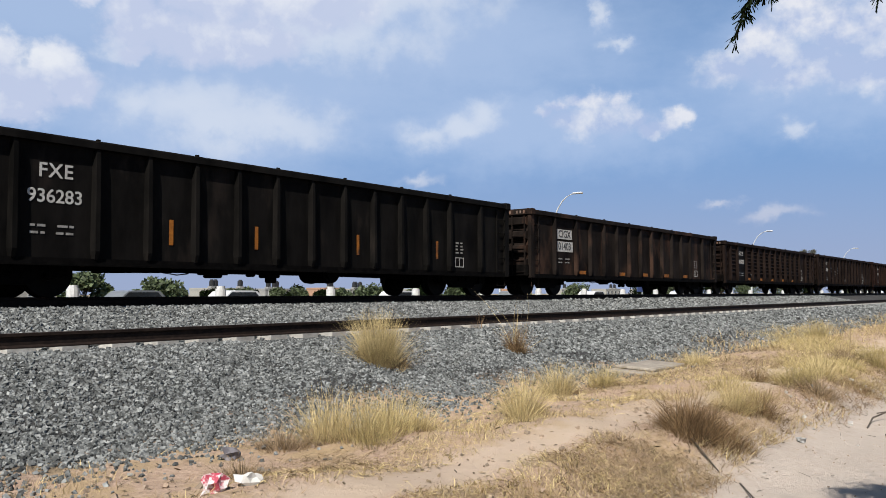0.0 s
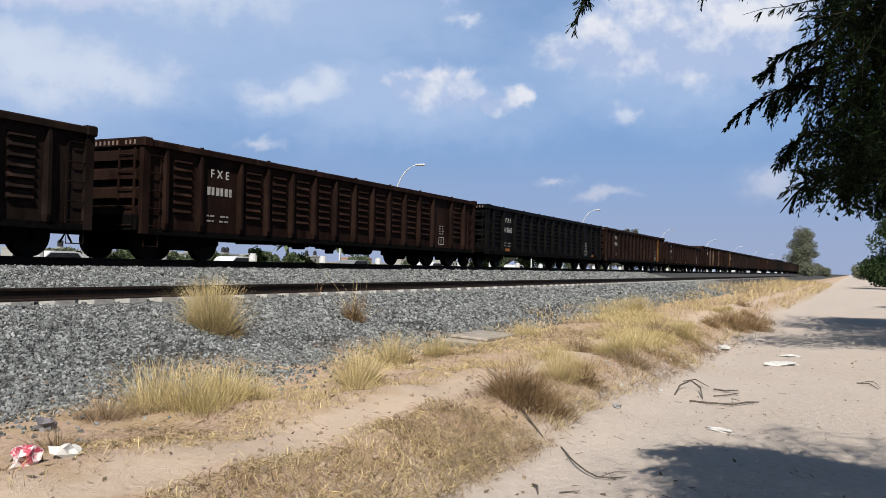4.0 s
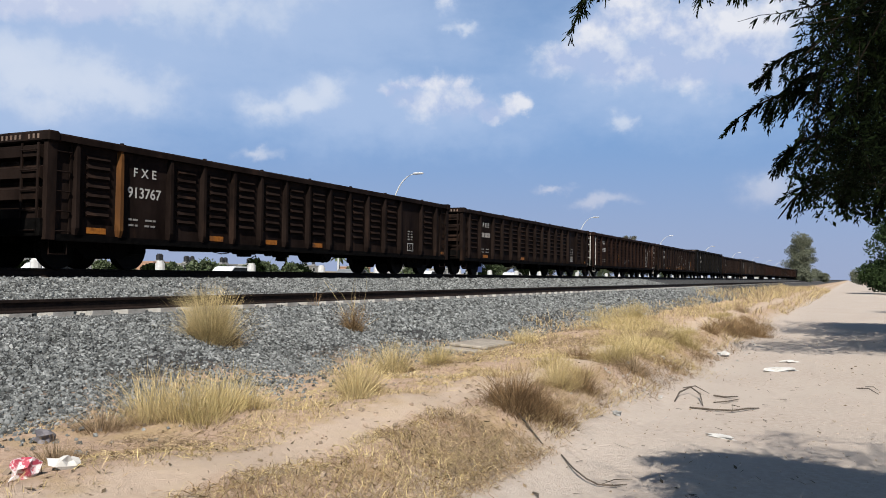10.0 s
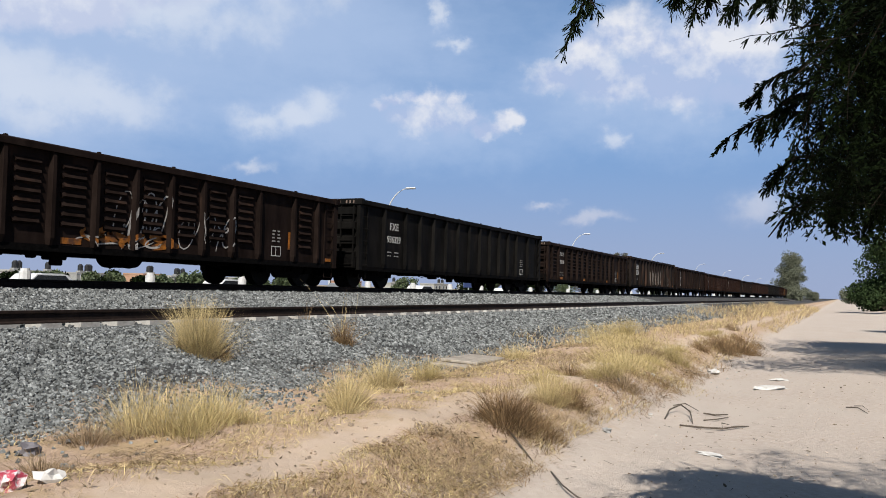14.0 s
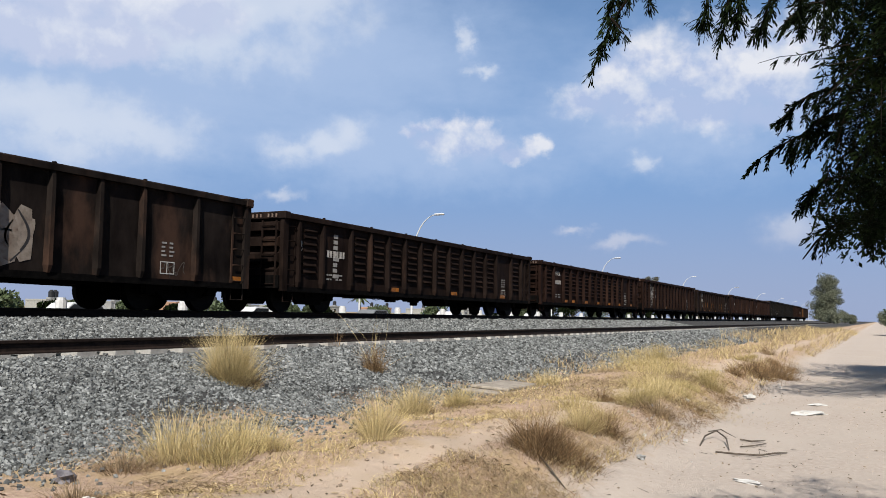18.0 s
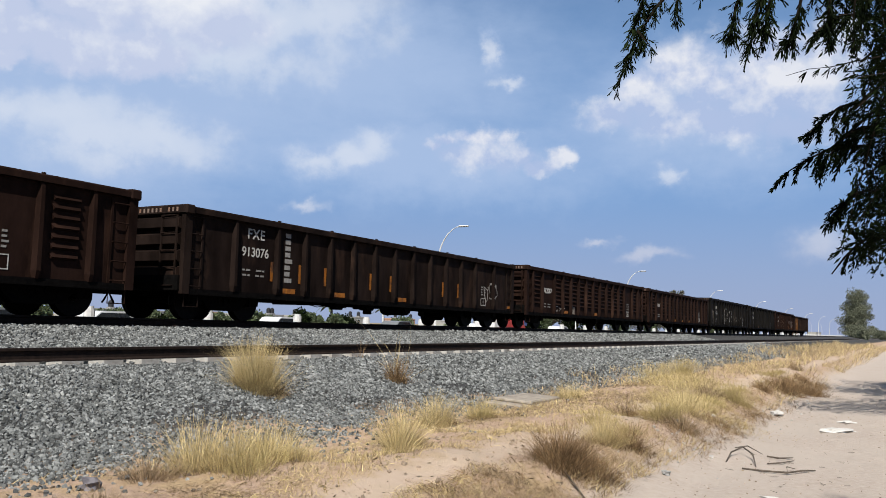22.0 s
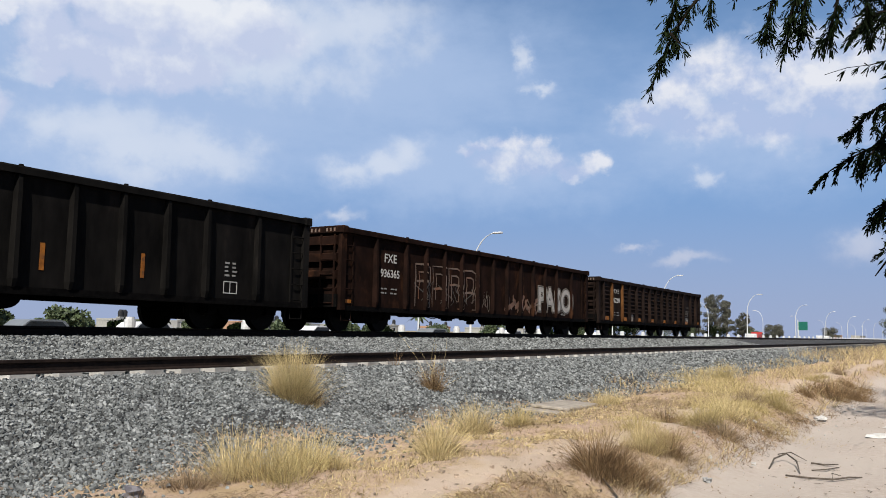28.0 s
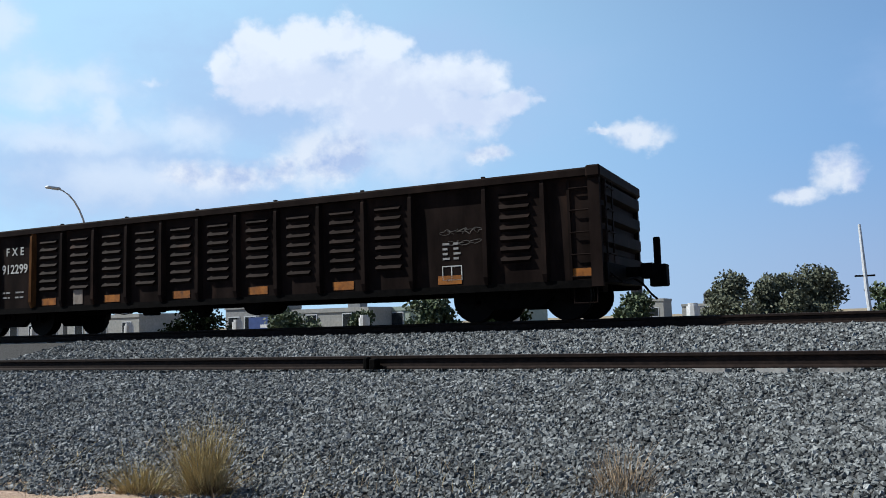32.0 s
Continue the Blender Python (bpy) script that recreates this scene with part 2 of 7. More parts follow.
def tube(bm, pts, radii, sides=8):
    """A tapered tube along points."""
    rings = []
    for i, p in enumerate(pts):
        p = Vector(p)
        a = Vector(pts[max(i - 1, 0)])
        b = Vector(pts[min(i + 1, len(pts) - 1)])
        d = (b - a).normalized()
        u = d.orthogonal().normalized()
        v = d.cross(u)
        r = radii[i] if isinstance(radii, (list, tuple)) else radii
        rings.append([bm.verts.new(p + (u * math.cos(k * math.tau / sides) + v * math.sin(k * math.tau / sides)) * r) for k in range(sides)])
    for r0, r1 in zip(rings, rings[1:]):
        j = min(range(sides), key=lambda k: (r1[k].co - r0[0].co).length)
        for k in range(sides):
            bm.faces.new((r0[k], r0[(k + 1) % sides], r1[(k + 1 + j) % sides], r1[(k + j) % sides]))
    bm.faces.new(rings[0][::-1])
    bm.faces.new(rings[-1])
    return bm


def disc(bm, centre, axis_y0, axis_y1, radius, sides=24):
    """A cylinder whose axis runs along y."""
    cx, cz = centre
    return prism(bm, [(cx + radius * math.cos(k * math.tau / sides), cz + radius * math.sin(k * math.tau / sides)) for k in range(sides)], "y", axis_y0, axis_y1)


def raw_mesh(name, verts, faces, material, smooth=False):
    """A mesh from numpy arrays: verts (n, 3), faces (m, k)."""
    me = bpy.data.meshes.new(name)
    n, (m, k) = len(verts), faces.shape
    me.vertices.add(n)
    me.vertices.foreach_set("co", np.ascontiguousarray(verts, dtype=np.float32).ravel())
    me.loops.add(m * k)
    me.loops.foreach_set("vertex_index", np.ascontiguousarray(faces, dtype=np.int32).ravel())
    me.polygons.add(m)
    me.polygons.foreach_set("loop_start", np.arange(0, m * k, k, dtype=np.int32))
    me.polygons.foreach_set("use_smooth", np.full(m, smooth, dtype=bool))
    me.update(calc_edges=True)
    me.materials.append(material)
    return new(name, me)


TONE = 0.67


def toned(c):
    """Scales a base colour by TONE, which offsets the raised exposure."""
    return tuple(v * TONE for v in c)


def mat(name, dark, light, rough=0.85, *more, gloss=0.5, **kw):
    m = surface(name, dark, light, rough, *more, **kw)
    m.node_tree.nodes["Principled BSDF"].inputs["Specular IOR Level"].default_value = gloss
    return m


def surface(name, dark, light, rough=0.85, scale=6.0, bump=0.25, metal=0.0, stain=None, stain_scale=0.6, stain_at=0.55, stretch=(1, 1, 1), vary=0.0, island=0.0, spread=(0.35, 0.65)):
    """Two-scale procedural surface: fine grain between two colours, larger stains, relief."""
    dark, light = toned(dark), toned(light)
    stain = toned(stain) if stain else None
    m = bpy.data.materials.new(name)
    m.use_nodes = True
    nt = m.node_tree
    b = nt.nodes["Principled BSDF"]
    tc = nt.nodes.new("ShaderNodeTexCoord")
    mp = nt.nodes.new("ShaderNodeMapping")
    mp.inputs["Scale"].default_value = stretch
    nt.links.new(tc.outputs["Object"], mp.inputs[0])
    oi = nt.nodes.new("ShaderNodeObjectInfo")
    mul = nt.nodes.new("ShaderNodeMath")
    mul.operation = "MULTIPLY"
    mul.inputs[1].default_value = 37.0
    nt.links.new(oi.outputs["Random"], mul.inputs[0])
    nt.links.new(mul.outputs[0], mp.inputs["Location"])
    n1 = nt.nodes.new("ShaderNodeTexNoise")
    n1.inputs["Scale"].default_value, n1.inputs["Detail"].default_value, n1.inputs["Roughness"].default_value = scale, 8, 0.65
    nt.links.new(mp.outputs[0], n1.inputs["Vector"])
    r1 = nt.nodes.new("ShaderNodeMapRange")
    r1.inputs["From Min"].default_value, r1.inputs["From Max"].default_value = spread
    nt.links.new(n1.outputs["Fac"], r1.inputs["Value"])
    mx = nt.nodes.new("ShaderNodeMix")
    mx.data_type = "RGBA"
    mx.inputs["A"].default_value, mx.inputs["B"].default_value = (*dark, 1), (*light, 1)
    nt.links.new(r1.outputs[0], mx.inputs["Factor"])
    col = mx.outputs["Result"]
    if stain:
        n2 = nt.nodes.new("ShaderNodeTexNoise")
        n2.inputs["Scale"].default_value, n2.inputs["Detail"].default_value, n2.inputs["Roughness"].default_value = stain_scale, 6, 0.6
        nt.links.new(mp.outputs[0], n2.inputs["Vector"])
        r2 = nt.nodes.new("ShaderNodeMapRange")
        r2.inputs["From Min"].default_value, r2.inputs["From Max"].default_value = stain_at, stain_at + 0.13
        nt.links.new(n2.outputs["Fac"], r2.inputs["Value"])
        m2 = nt.nodes.new("ShaderNodeMix")
        m2.data_type = "RGBA"
        m2.inputs["B"].default_value = (*stain, 1)
        nt.links.new(r2.outputs[0], m2.inputs["Factor"])
        nt.links.new(col, m2.inputs["A"])
        col = m2.outputs["Result"]
    if vary or island:
        hs = nt.nodes.new("ShaderNodeHueSaturation")
        mr = nt.nodes.new("ShaderNodeMapRange")
        amount = vary or island
        mr.inputs["To Min"].default_value, mr.inputs["To Max"].default_value = 1 - amount, 1 + amount
        if island:
            g = nt.nodes.new("ShaderNodeNewGeometry")
            nt.links.new(g.outputs["Random Per Island"], mr.inputs["Value"])
        else:
            nt.links.new(oi.outputs["Random"], mr.inputs["Value"])
        nt.links.new(mr.outputs[0], hs.inputs["Value"])
        nt.links.new(col, hs.inputs["Color"])
        col = hs.outputs["Color"]
    nt.links.new(col, b.inputs["Base Color"])
    b.inputs["Roughness"].default_value, b.inputs["Metallic"].default_value = rough, metal
    if bump:
        bp = nt.nodes.new("ShaderNodeBump")
        bp.inputs["Strength"].default_value, bp.inputs["Distance"].default_value = bump, 0.02
        nt.links.new(n1.outputs["Fac"], bp.inputs["Height"])
        nt.links.new(bp.outputs[0], b.inputs["Normal"])
    return m


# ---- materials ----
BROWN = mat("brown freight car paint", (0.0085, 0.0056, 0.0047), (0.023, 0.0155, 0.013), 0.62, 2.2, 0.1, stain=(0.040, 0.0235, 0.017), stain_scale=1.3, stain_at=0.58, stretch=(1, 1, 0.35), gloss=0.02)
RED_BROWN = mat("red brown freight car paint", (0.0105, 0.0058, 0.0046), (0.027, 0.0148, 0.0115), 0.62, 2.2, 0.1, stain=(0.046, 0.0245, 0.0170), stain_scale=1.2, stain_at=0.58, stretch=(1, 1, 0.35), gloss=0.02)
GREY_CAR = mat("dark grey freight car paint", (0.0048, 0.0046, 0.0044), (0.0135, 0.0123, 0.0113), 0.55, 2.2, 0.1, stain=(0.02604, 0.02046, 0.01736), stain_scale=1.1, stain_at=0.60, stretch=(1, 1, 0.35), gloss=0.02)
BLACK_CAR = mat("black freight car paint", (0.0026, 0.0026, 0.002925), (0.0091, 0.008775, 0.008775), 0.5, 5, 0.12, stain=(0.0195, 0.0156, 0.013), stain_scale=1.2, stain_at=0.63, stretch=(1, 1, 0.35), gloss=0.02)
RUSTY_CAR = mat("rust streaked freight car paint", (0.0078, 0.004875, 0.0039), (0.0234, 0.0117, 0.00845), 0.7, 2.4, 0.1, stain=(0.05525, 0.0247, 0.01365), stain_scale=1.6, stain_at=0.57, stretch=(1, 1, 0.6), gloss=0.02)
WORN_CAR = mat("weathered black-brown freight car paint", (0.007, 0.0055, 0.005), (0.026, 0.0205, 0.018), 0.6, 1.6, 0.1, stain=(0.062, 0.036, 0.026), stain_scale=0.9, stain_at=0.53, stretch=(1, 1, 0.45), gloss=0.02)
RUSTY_PALE = mat("rust stained graffiti paint", (0.10, 0.06, 0.042), (0.22, 0.16, 0.125), 0.7, 6, 0.02, stain=(0.20, 0.085, 0.04), stain_scale=1.5, stain_at=0.5, stretch=(1, 1, 0.25))
FAINT = mat("faint worn chalk marks", (0.05, 0.042, 0.036), (0.13, 0.115, 0.10), 0.8, 12, 0.0)
SCRAPED = mat("scraped rusty rib paint", (0.028, 0.015, 0.011), (0.15, 0.105, 0.08), 0.7, 3.5, 0.1, stain=(0.15, 0.06, 0.028), stain_scale=1.6, stain_at=0.55, stretch=(1.6, 1, 0.35), gloss=0.02)
TAN = mat("tan graffiti paint", (0.16, 0.125, 0.095), (0.34, 0.285, 0.235), 0.7, 5, 0.02, stain=(0.12, 0.075, 0.05), stain_scale=2.5, stain_at=0.56)
ORANGE_TAN = mat("rust orange graffiti paint", (0.10, 0.045, 0.024), (0.22, 0.115, 0.07), 0.7, 5, 0.02, stain=(0.06, 0.03, 0.02), stain_scale=2.0, stain_at=0.58)
CHALK = mat("worn chalky stencil paint", (0.20, 0.19, 0.18), (0.36, 0.345, 0.325), 0.8, 12, 0.0)
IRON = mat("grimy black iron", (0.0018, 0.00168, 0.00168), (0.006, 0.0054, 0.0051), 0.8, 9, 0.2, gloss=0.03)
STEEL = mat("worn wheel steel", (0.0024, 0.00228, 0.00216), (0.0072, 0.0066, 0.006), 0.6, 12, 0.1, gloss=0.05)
RAIL = mat("rusty rail steel", (0.011, 0.0075, 0.0066), (0.028, 0.0185, 0.015), 0.75, 14, 0.2, gloss=0.1)
RAIL_TOP = mat("dull rail head", (0.07, 0.055, 0.05), (0.15, 0.125, 0.115), 0.55, 20, 0.05, metal=0.4)
RUST_ORANGE = mat("dull orange rib paint", (0.07, 0.03, 0.012), (0.17, 0.078, 0.028), 0.7, 6, 0.1, stain=(0.06, 0.03, 0.018), stain_scale=1.5, stretch=(1, 1, 0.3), gloss=0.02)
YELLOW = mat("faded orange reflective patch", (0.20, 0.065, 0.010), (0.46, 0.165, 0.022), 0.6, 7, 0.05, stain=(0.09, 0.04, 0.02), stain_scale=3.5, stain_at=0.50, gloss=0.2)
WHITE = mat("worn white stencil paint", (0.40, 0.39, 0.37), (0.62, 0.61, 0.58), 0.7, 14, 0.02)
PALE = mat("pale graffiti paint", (0.30, 0.28, 0.26), (0.52, 0.49, 0.45), 0.7, 7, 0.02, stain=(0.12, 0.07, 0.05), stain_scale=2.0, stain_at=0.6)
DARK_LINE = mat("black graffiti outline", (0.010, 0.009, 0.009), (0.025, 0.022, 0.02), 0.6, 8, 0.02)
CONCRETE = mat("pale concrete sleeper", (0.36, 0.34, 0.315), (0.56, 0.54, 0.50), 0.9, 12, 0.3, stain=(0.25, 0.22, 0.19), stain_scale=1.5, vary=0.15)
BALLAST = mat("grey ballast stone", (0.075, 0.081, 0.082), (0.27, 0.28, 0.278), 0.9, 9, 0.3, island=0.7, gloss=0.15)
GRASS_DRY = mat("dry straw grass", (0.41, 0.31, 0.14), (0.68, 0.55, 0.30), 0.85, 3, 0.0, island=0.45, gloss=0.1)
GRASS_OLIVE = mat("half dry olive grass", (0.36, 0.28, 0.12), (0.61, 0.49, 0.24), 0.85, 3, 0.0, island=0.3, gloss=0.1)
TWIG = mat("dry brown brush", (0.22, 0.155, 0.095), (0.46, 0.345, 0.225), 0.9, 4, 0.0, island=0.55, gloss=0.05)
BRUSH = mat("dark brown brittle brush", (0.12, 0.075, 0.04), (0.36, 0.24, 0.13), 0.9, 4, 0.0, island=0.6, gloss=0.05)
BARK = mat("grey brown bark", (0.05, 0.038, 0.028), (0.14, 0.11, 0.085), 0.95, 12, 0.6)
# bark copy darkened into silhouette for boughs and twigs; leaves tuned near black too
SILHOUETTE_BARK = mat("dark young bark", (0.012, 0.010, 0.008), (0.035, 0.028, 0.021), 0.95, 12, 0.3, gloss=0.05)
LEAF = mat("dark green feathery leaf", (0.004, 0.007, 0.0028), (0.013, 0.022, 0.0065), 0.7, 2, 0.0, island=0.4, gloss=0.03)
LEAF_LIGHT = mat("olive green leaf", (0.04, 0.062, 0.022), (0.085, 0.115, 0.045), 0.7, 2, 0.0, island=0.4)
GALV = mat("white painted lamp pole", (0.55, 0.56, 0.57), (0.74, 0.75, 0.76), 0.5, 8, 0.03)

# ---- ground ----
# height across the line of the track
PROFILE_Y = [-2000, -60, -12, -5.5, -4.2, 2.0, 2.45, 2.95, 3.9, 5.2, 6.1, 7.0, 8.55, 8.85, 11.35, 11.6, 13.3, 13.7, 16.4, 17.0, 19.5, 26, 60, 2000]
PROFILE_Z = [0.3, 0.3, 0.25, 0.15, 0.0, 0.0, 0.10, 0.34, 0.36, 0.28, 0.24, 0.44, 0.862, 0.902, 0.902, 0.945, 1.25, 1.31, 1.31, 1.22, 0.35, 0.30, 0.30, 0.30]


def smooth_noise(x, y, seed):
    """Cheap value noise for arrays."""
    r = np.random.RandomState(seed)
    tab = r.rand(256, 256)
    xi, yi = np.floor(x).astype(int), np.floor(y).astype(int)
    fx, fy = x - xi, y - yi
    fx, fy = fx * fx * (3 - 2 * fx), fy * fy * (3 - 2 * fy)
    a, b = tab[xi % 256, yi % 256], tab[(xi + 1) % 256, yi % 256]
    c, d = tab[xi % 256, (yi + 1) % 256], tab[(xi + 1) % 256, (yi + 1) % 256]
    return (a * (1 - fx) + b * fx) * (1 - fy) + (c * (1 - fx) + d * fx) * fy - 0.5


def ground_z(x, y):
    x, y = np.asarray(x, float), np.asarray(y, float)
    near = np.clip((7.2 - y) / 2.5, 0, 1) * np.clip((y + 30) / 10, 0, 1)
    shift = near * (smooth_noise(x * 0.35, y * 0 + 3.5, 1) * 0.7 + smooth_noise(x * 1.3, y * 0 + 8.5, 2) * 0.28)
    foot = 1.15 * np.clip((3.5 - x) / 3.0, 0, 1)
    yy = np.where((y > 4.4) & (y < 8.55), 8.55 - (8.55 - y) * (2.45 / (2.45 + foot)), y)
    blend = np.clip((y - 3.9) / 1.0, 0, 1)
    yy = y * (1 - blend) + yy * blend
    z = np.interp(yy + shift, PROFILE_Y, PROFILE_Z)
    bank = np.exp(-((y - 4.0) / 1.9) ** 2)
    z = z + bank * (smooth_noise(x * 1.1, y * 1.1, 3) * 0.16 + smooth_noise(x * 3.3, y * 3.3, 4) * 0.05)
    road = np.clip((2.4 - y) / 0.8, 0, 1) * np.clip((y + 9) / 4, 0, 1)
    z = z + road * (smooth_noise(x * 0.5, y * 1.1, 5) * 0.05 + smooth_noise(x * 2.5, y * 2.5, 6) * 0.012)
    slope = np.clip((y - 6.0) / 0.8, 0, 1) * np.clip((8.7 - y) / 0.5, 0, 1)
    z = z + slope * smooth_noise(x * 0.8, y * 0.9, 7) * 0.10
    return z


def spaced(lo, hi, step, far_lo, far_hi, grow=1.16):
    mid = list(np.arange(lo, hi, step))
    up, s = [hi], step
    while up[-1] < far_hi:
        s *= grow
        up.append(up[-1] + s)
    dn, s = [lo], step
    while dn[-1] > far_lo:
        s *= grow
        dn.append(dn[-1] - s)
    return np.array(dn[:0:-1] + mid + up)


def ground_material():
    m = bpy.data.materials.new("dusty ground")
    m.use_nodes = True
    nt = m.node_tree
    b = nt.nodes["Principled BSDF"]
    b.inputs["Roughness"].default_value = 0.95
    b.inputs["Specular IOR Level"].default_value = 0.15
    tc = nt.nodes.new("ShaderNodeTexCoord")
    sep = nt.nodes.new("ShaderNodeSeparateXYZ")
    nt.links.new(tc.outputs["Object"], sep.inputs[0])

    def noise_(scale, detail=6, rough=0.6):
        n = nt.nodes.new("ShaderNodeTexNoise")
        n.inputs["Scale"].default_value, n.inputs["Detail"].default_value, n.inputs["Roughness"].default_value = scale, detail, rough
        nt.links.new(tc.outputs["Object"], n.inputs["Vector"])
        return n.outputs["Fac"]

    def rng(v, a, b2, c=0.0, d=1.0):
        n = nt.nodes.new("ShaderNodeMapRange")
        for k, x in (("From Min", a), ("From Max", b2), ("To Min", c), ("To Max", d)):
            n.inputs[k].default_value = x
        nt.links.new(v, n.inputs["Value"])
        return n.outputs[0]

    def mth(op, a, b2):
        n = nt.nodes.new("ShaderNodeMath")
        n.operation = op
        for i, v in enumerate((a, b2)):
            if isinstance(v, (int, float)):
                n.inputs[i].default_value = v
            else:
                nt.links.new(v, n.inputs[i])
        return n.outputs[0]

    def mix(f, a, b2):
        n = nt.nodes.new("ShaderNodeMix")
        n.data_type = "RGBA"
        nt.links.new(f, n.inputs["Factor"])
        for k, v in (("A", a), ("B", b2)):
            if isinstance(v, tuple):
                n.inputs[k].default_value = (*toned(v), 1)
            else:
                nt.links.new(v, n.inputs[k])
        return n.outputs["Result"]

    big, mid, fine, grit = noise_(0.45), noise_(2.2, 8, 0.65), noise_(14, 8, 0.7), noise_(70, 4, 0.7)
    y = mth("ADD", sep.outputs[1], mth("MULTIPLY", mth("SUBTRACT", mid, 0.5), 1.1))
    road = mix(rng(fine, 0.3, 0.7), (0.43, 0.36, 0.305), (0.61, 0.53, 0.465))
    road = mix(rng(big, 0.42, 0.62), road, (0.54, 0.47, 0.41))
    soil = mix(rng(fine, 0.3, 0.7), (0.36, 0.245, 0.175), (0.64, 0.48, 0.37))
    soil = mix(rng(mid, 0.46, 0.60), soil, (0.47, 0.345, 0.21))
    soil = mix(rng(grit, 0.58, 0.70), soil, (0.20, 0.14, 0.09))
    # bed under the loose ballast, shade of the gaps put into its dark colour
    stones = mix(rng(grit, 0.35, 0.65), (0.022, 0.022, 0.023), (0.10, 0.10, 0.10))
    stones = mix(rng(mid, 0.64, 0.74), stones, (0.17, 0.145, 0.12))
    far = mix(rng(mid, 0.4, 0.6), (0.26, 0.21, 0.14), (0.36, 0.30, 0.21))
    tar = mix(rng(fine, 0.3, 0.7), (0.045, 0.045, 0.047), (0.07, 0.07, 0.072))
    col = mix(rng(y, 2.25, 2.75), road, soil)
    path = mth("MULTIPLY", rng(y, 3.0, 3.3), rng(y, 3.9, 3.55))
    col = mix(mth("MULTIPLY", path, 0.8), col, (0.58, 0.465, 0.365))
    foot = mth("ADD", y, rng(sep.outputs[0], 3.5, 0.5, 0.0, 1.35))
    col = mix(rng(mth("ADD", foot, mth("MULTIPLY", mth("SUBTRACT", big, 0.5), 2.4)), 6.1, 6.8), col, stones)
    col = mix(rng(y, 17.6, 18.2), col, far)
    col = mix(mth("MULTIPLY", rng(sep.outputs[1], 31.0, 31.1), rng(sep.outputs[1], 41.1, 41.0)), col, tar)
    col = mix(rng(y, -4.6, -5.4), col, soil)
    nt.links.new(col, b.inputs["Base Color"])
    bp = nt.nodes.new("ShaderNodeBump")
    bp.inputs["Strength"].default_value, bp.inputs["Distance"].default_value = 0.65, 0.035
    nt.links.new(mth("ADD", fine, mth("MULTIPLY", grit, 0.5)), bp.inputs["Height"])
    nt.links.new(bp.outputs[0], b.inputs["Normal"])
    return m


def build_ground():
    xs = spaced(-16, 32, 0.14, -2500, 2500)
    ys = spaced(-6, 19, 0.11, -2500, 2500)
    gx, gy = np.meshgrid(xs, ys, indexing="ij")
    v = np.stack([gx, gy, ground_z(gx, gy)], -1).reshape(-1, 3)
    nx, ny = len(xs), len(ys)
    i = (np.arange(nx - 1)[:, None] * ny + np.arange(ny - 1)[None]).ravel()
    f = np.stack([i, i + ny, i + ny + 1, i + 1], -1)
    tagged(raw_mesh("ground", v, f, ground_material(), True), "dusty pale dirt lane, dry bank and grey railway bed", kind="structure")


build_ground()

# ---- tracks ----
NEAR_Y, FAR_Y, NEAR_Z, FAR_Z, GAUGE = 10.12, 15.0, 1.12, 1.50, 1.435


def rail_bm(y, z):
    bm = bmesh.new()
    out = [(-0.07, -0.17), (0.07, -0.17), (0.07, -0.155), (0.012, -0.135), (0.010, -0.05), (0.036, -0.035), (0.036, -0.004), (0.028, 0.0), (-0.028, 0.0), (-0.036, -0.004), (-0.036, -0.035), (-0.010, -0.05), (-0.012, -0.135), (-0.07, -0.155)]
    return prism(bm, [(y + u, z + v) for u, v in out], "x", -700, 1400)


def sleeper_bm(y, z, cant):
    bm = bmesh.new()
    prism(bm, [(-0.17, -0.20), (0.17, -0.20), (0.15, 0.0), (-0.15, 0.0)], "y", y - 1.12, y + 1.25)
    bmesh.ops.translate(bm, verts=bm.verts[:], vec=(0, 0, z - 0.172))
    for v in bm.verts:
        v.co.z -= cant / GAUGE * (v.co.y - y + GAUGE / 2 + 0.13)
    return bm


def build_track(name, y, z, cant=0.0):
    """Two rails on sleepers; cant is the drop of the farther rail."""
    root = tagged(new(name), "rusty steel rails on pale concrete sleepers in grey ballast", kind="structure")
    for s in (-1, 1):
        top = z - (cant if s > 0 else 0.0)
        r = part("rail", rail_bm(y + s * (GAUGE / 2 + 0.036), top), RAIL, root)
        bm = bmesh.new()
        box(bm, -700, 1400, y + s * (GAUGE / 2 + 0.036) - 0.026, y + s * (GAUGE / 2 + 0.036) + 0.026, top - 0.002, top + 0.001)
        part("running_surface", bm, RAIL_TOP, r, "polished rail head")
    first = None
    for k in range(-40, 105):
        # the near track's sleepers lie buried in the ballast past this point
        m = pose(k * 0.6, 0, -0.08 if y < 12 and k < -3 else -0.045 if y < 12 and k == -3 else 0)
        if first is None:
            first = part("sleeper", sleeper_bm(y, z, cant), CONCRETE, root)
            first.matrix_basis = m
        else:
            again(first, root, m)
    vs, fs, n = [], [], 0
    for k in list(range(-400, -40)) + list(range(105, 900)):
        x = k * 0.6
        a, b2, c, d = x - 0.16, x + 0.16, y - 1.12, y + 0.2
        t, u = z - 0.172, z - 0.32
        vs += [(a, c, u), (b2, c, u), (b2, c, t), (a, c, t), (a, d, t), (b2, d, t)]
        fs += [(n, n + 1, n + 2, n + 3), (n + 3, n + 2, n + 5, n + 4)]
        n += 6
    rest = raw_mesh("far_sleepers", np.array(vs), np.array(fs), CONCRETE)
    rest.parent = root
    tagged(rest, kind="stuff")
    return root


build_track("track_1", NEAR_Y, NEAR_Z, 0.11)
build_track("track_2", FAR_Y, FAR_Z)

# ---- the train ----


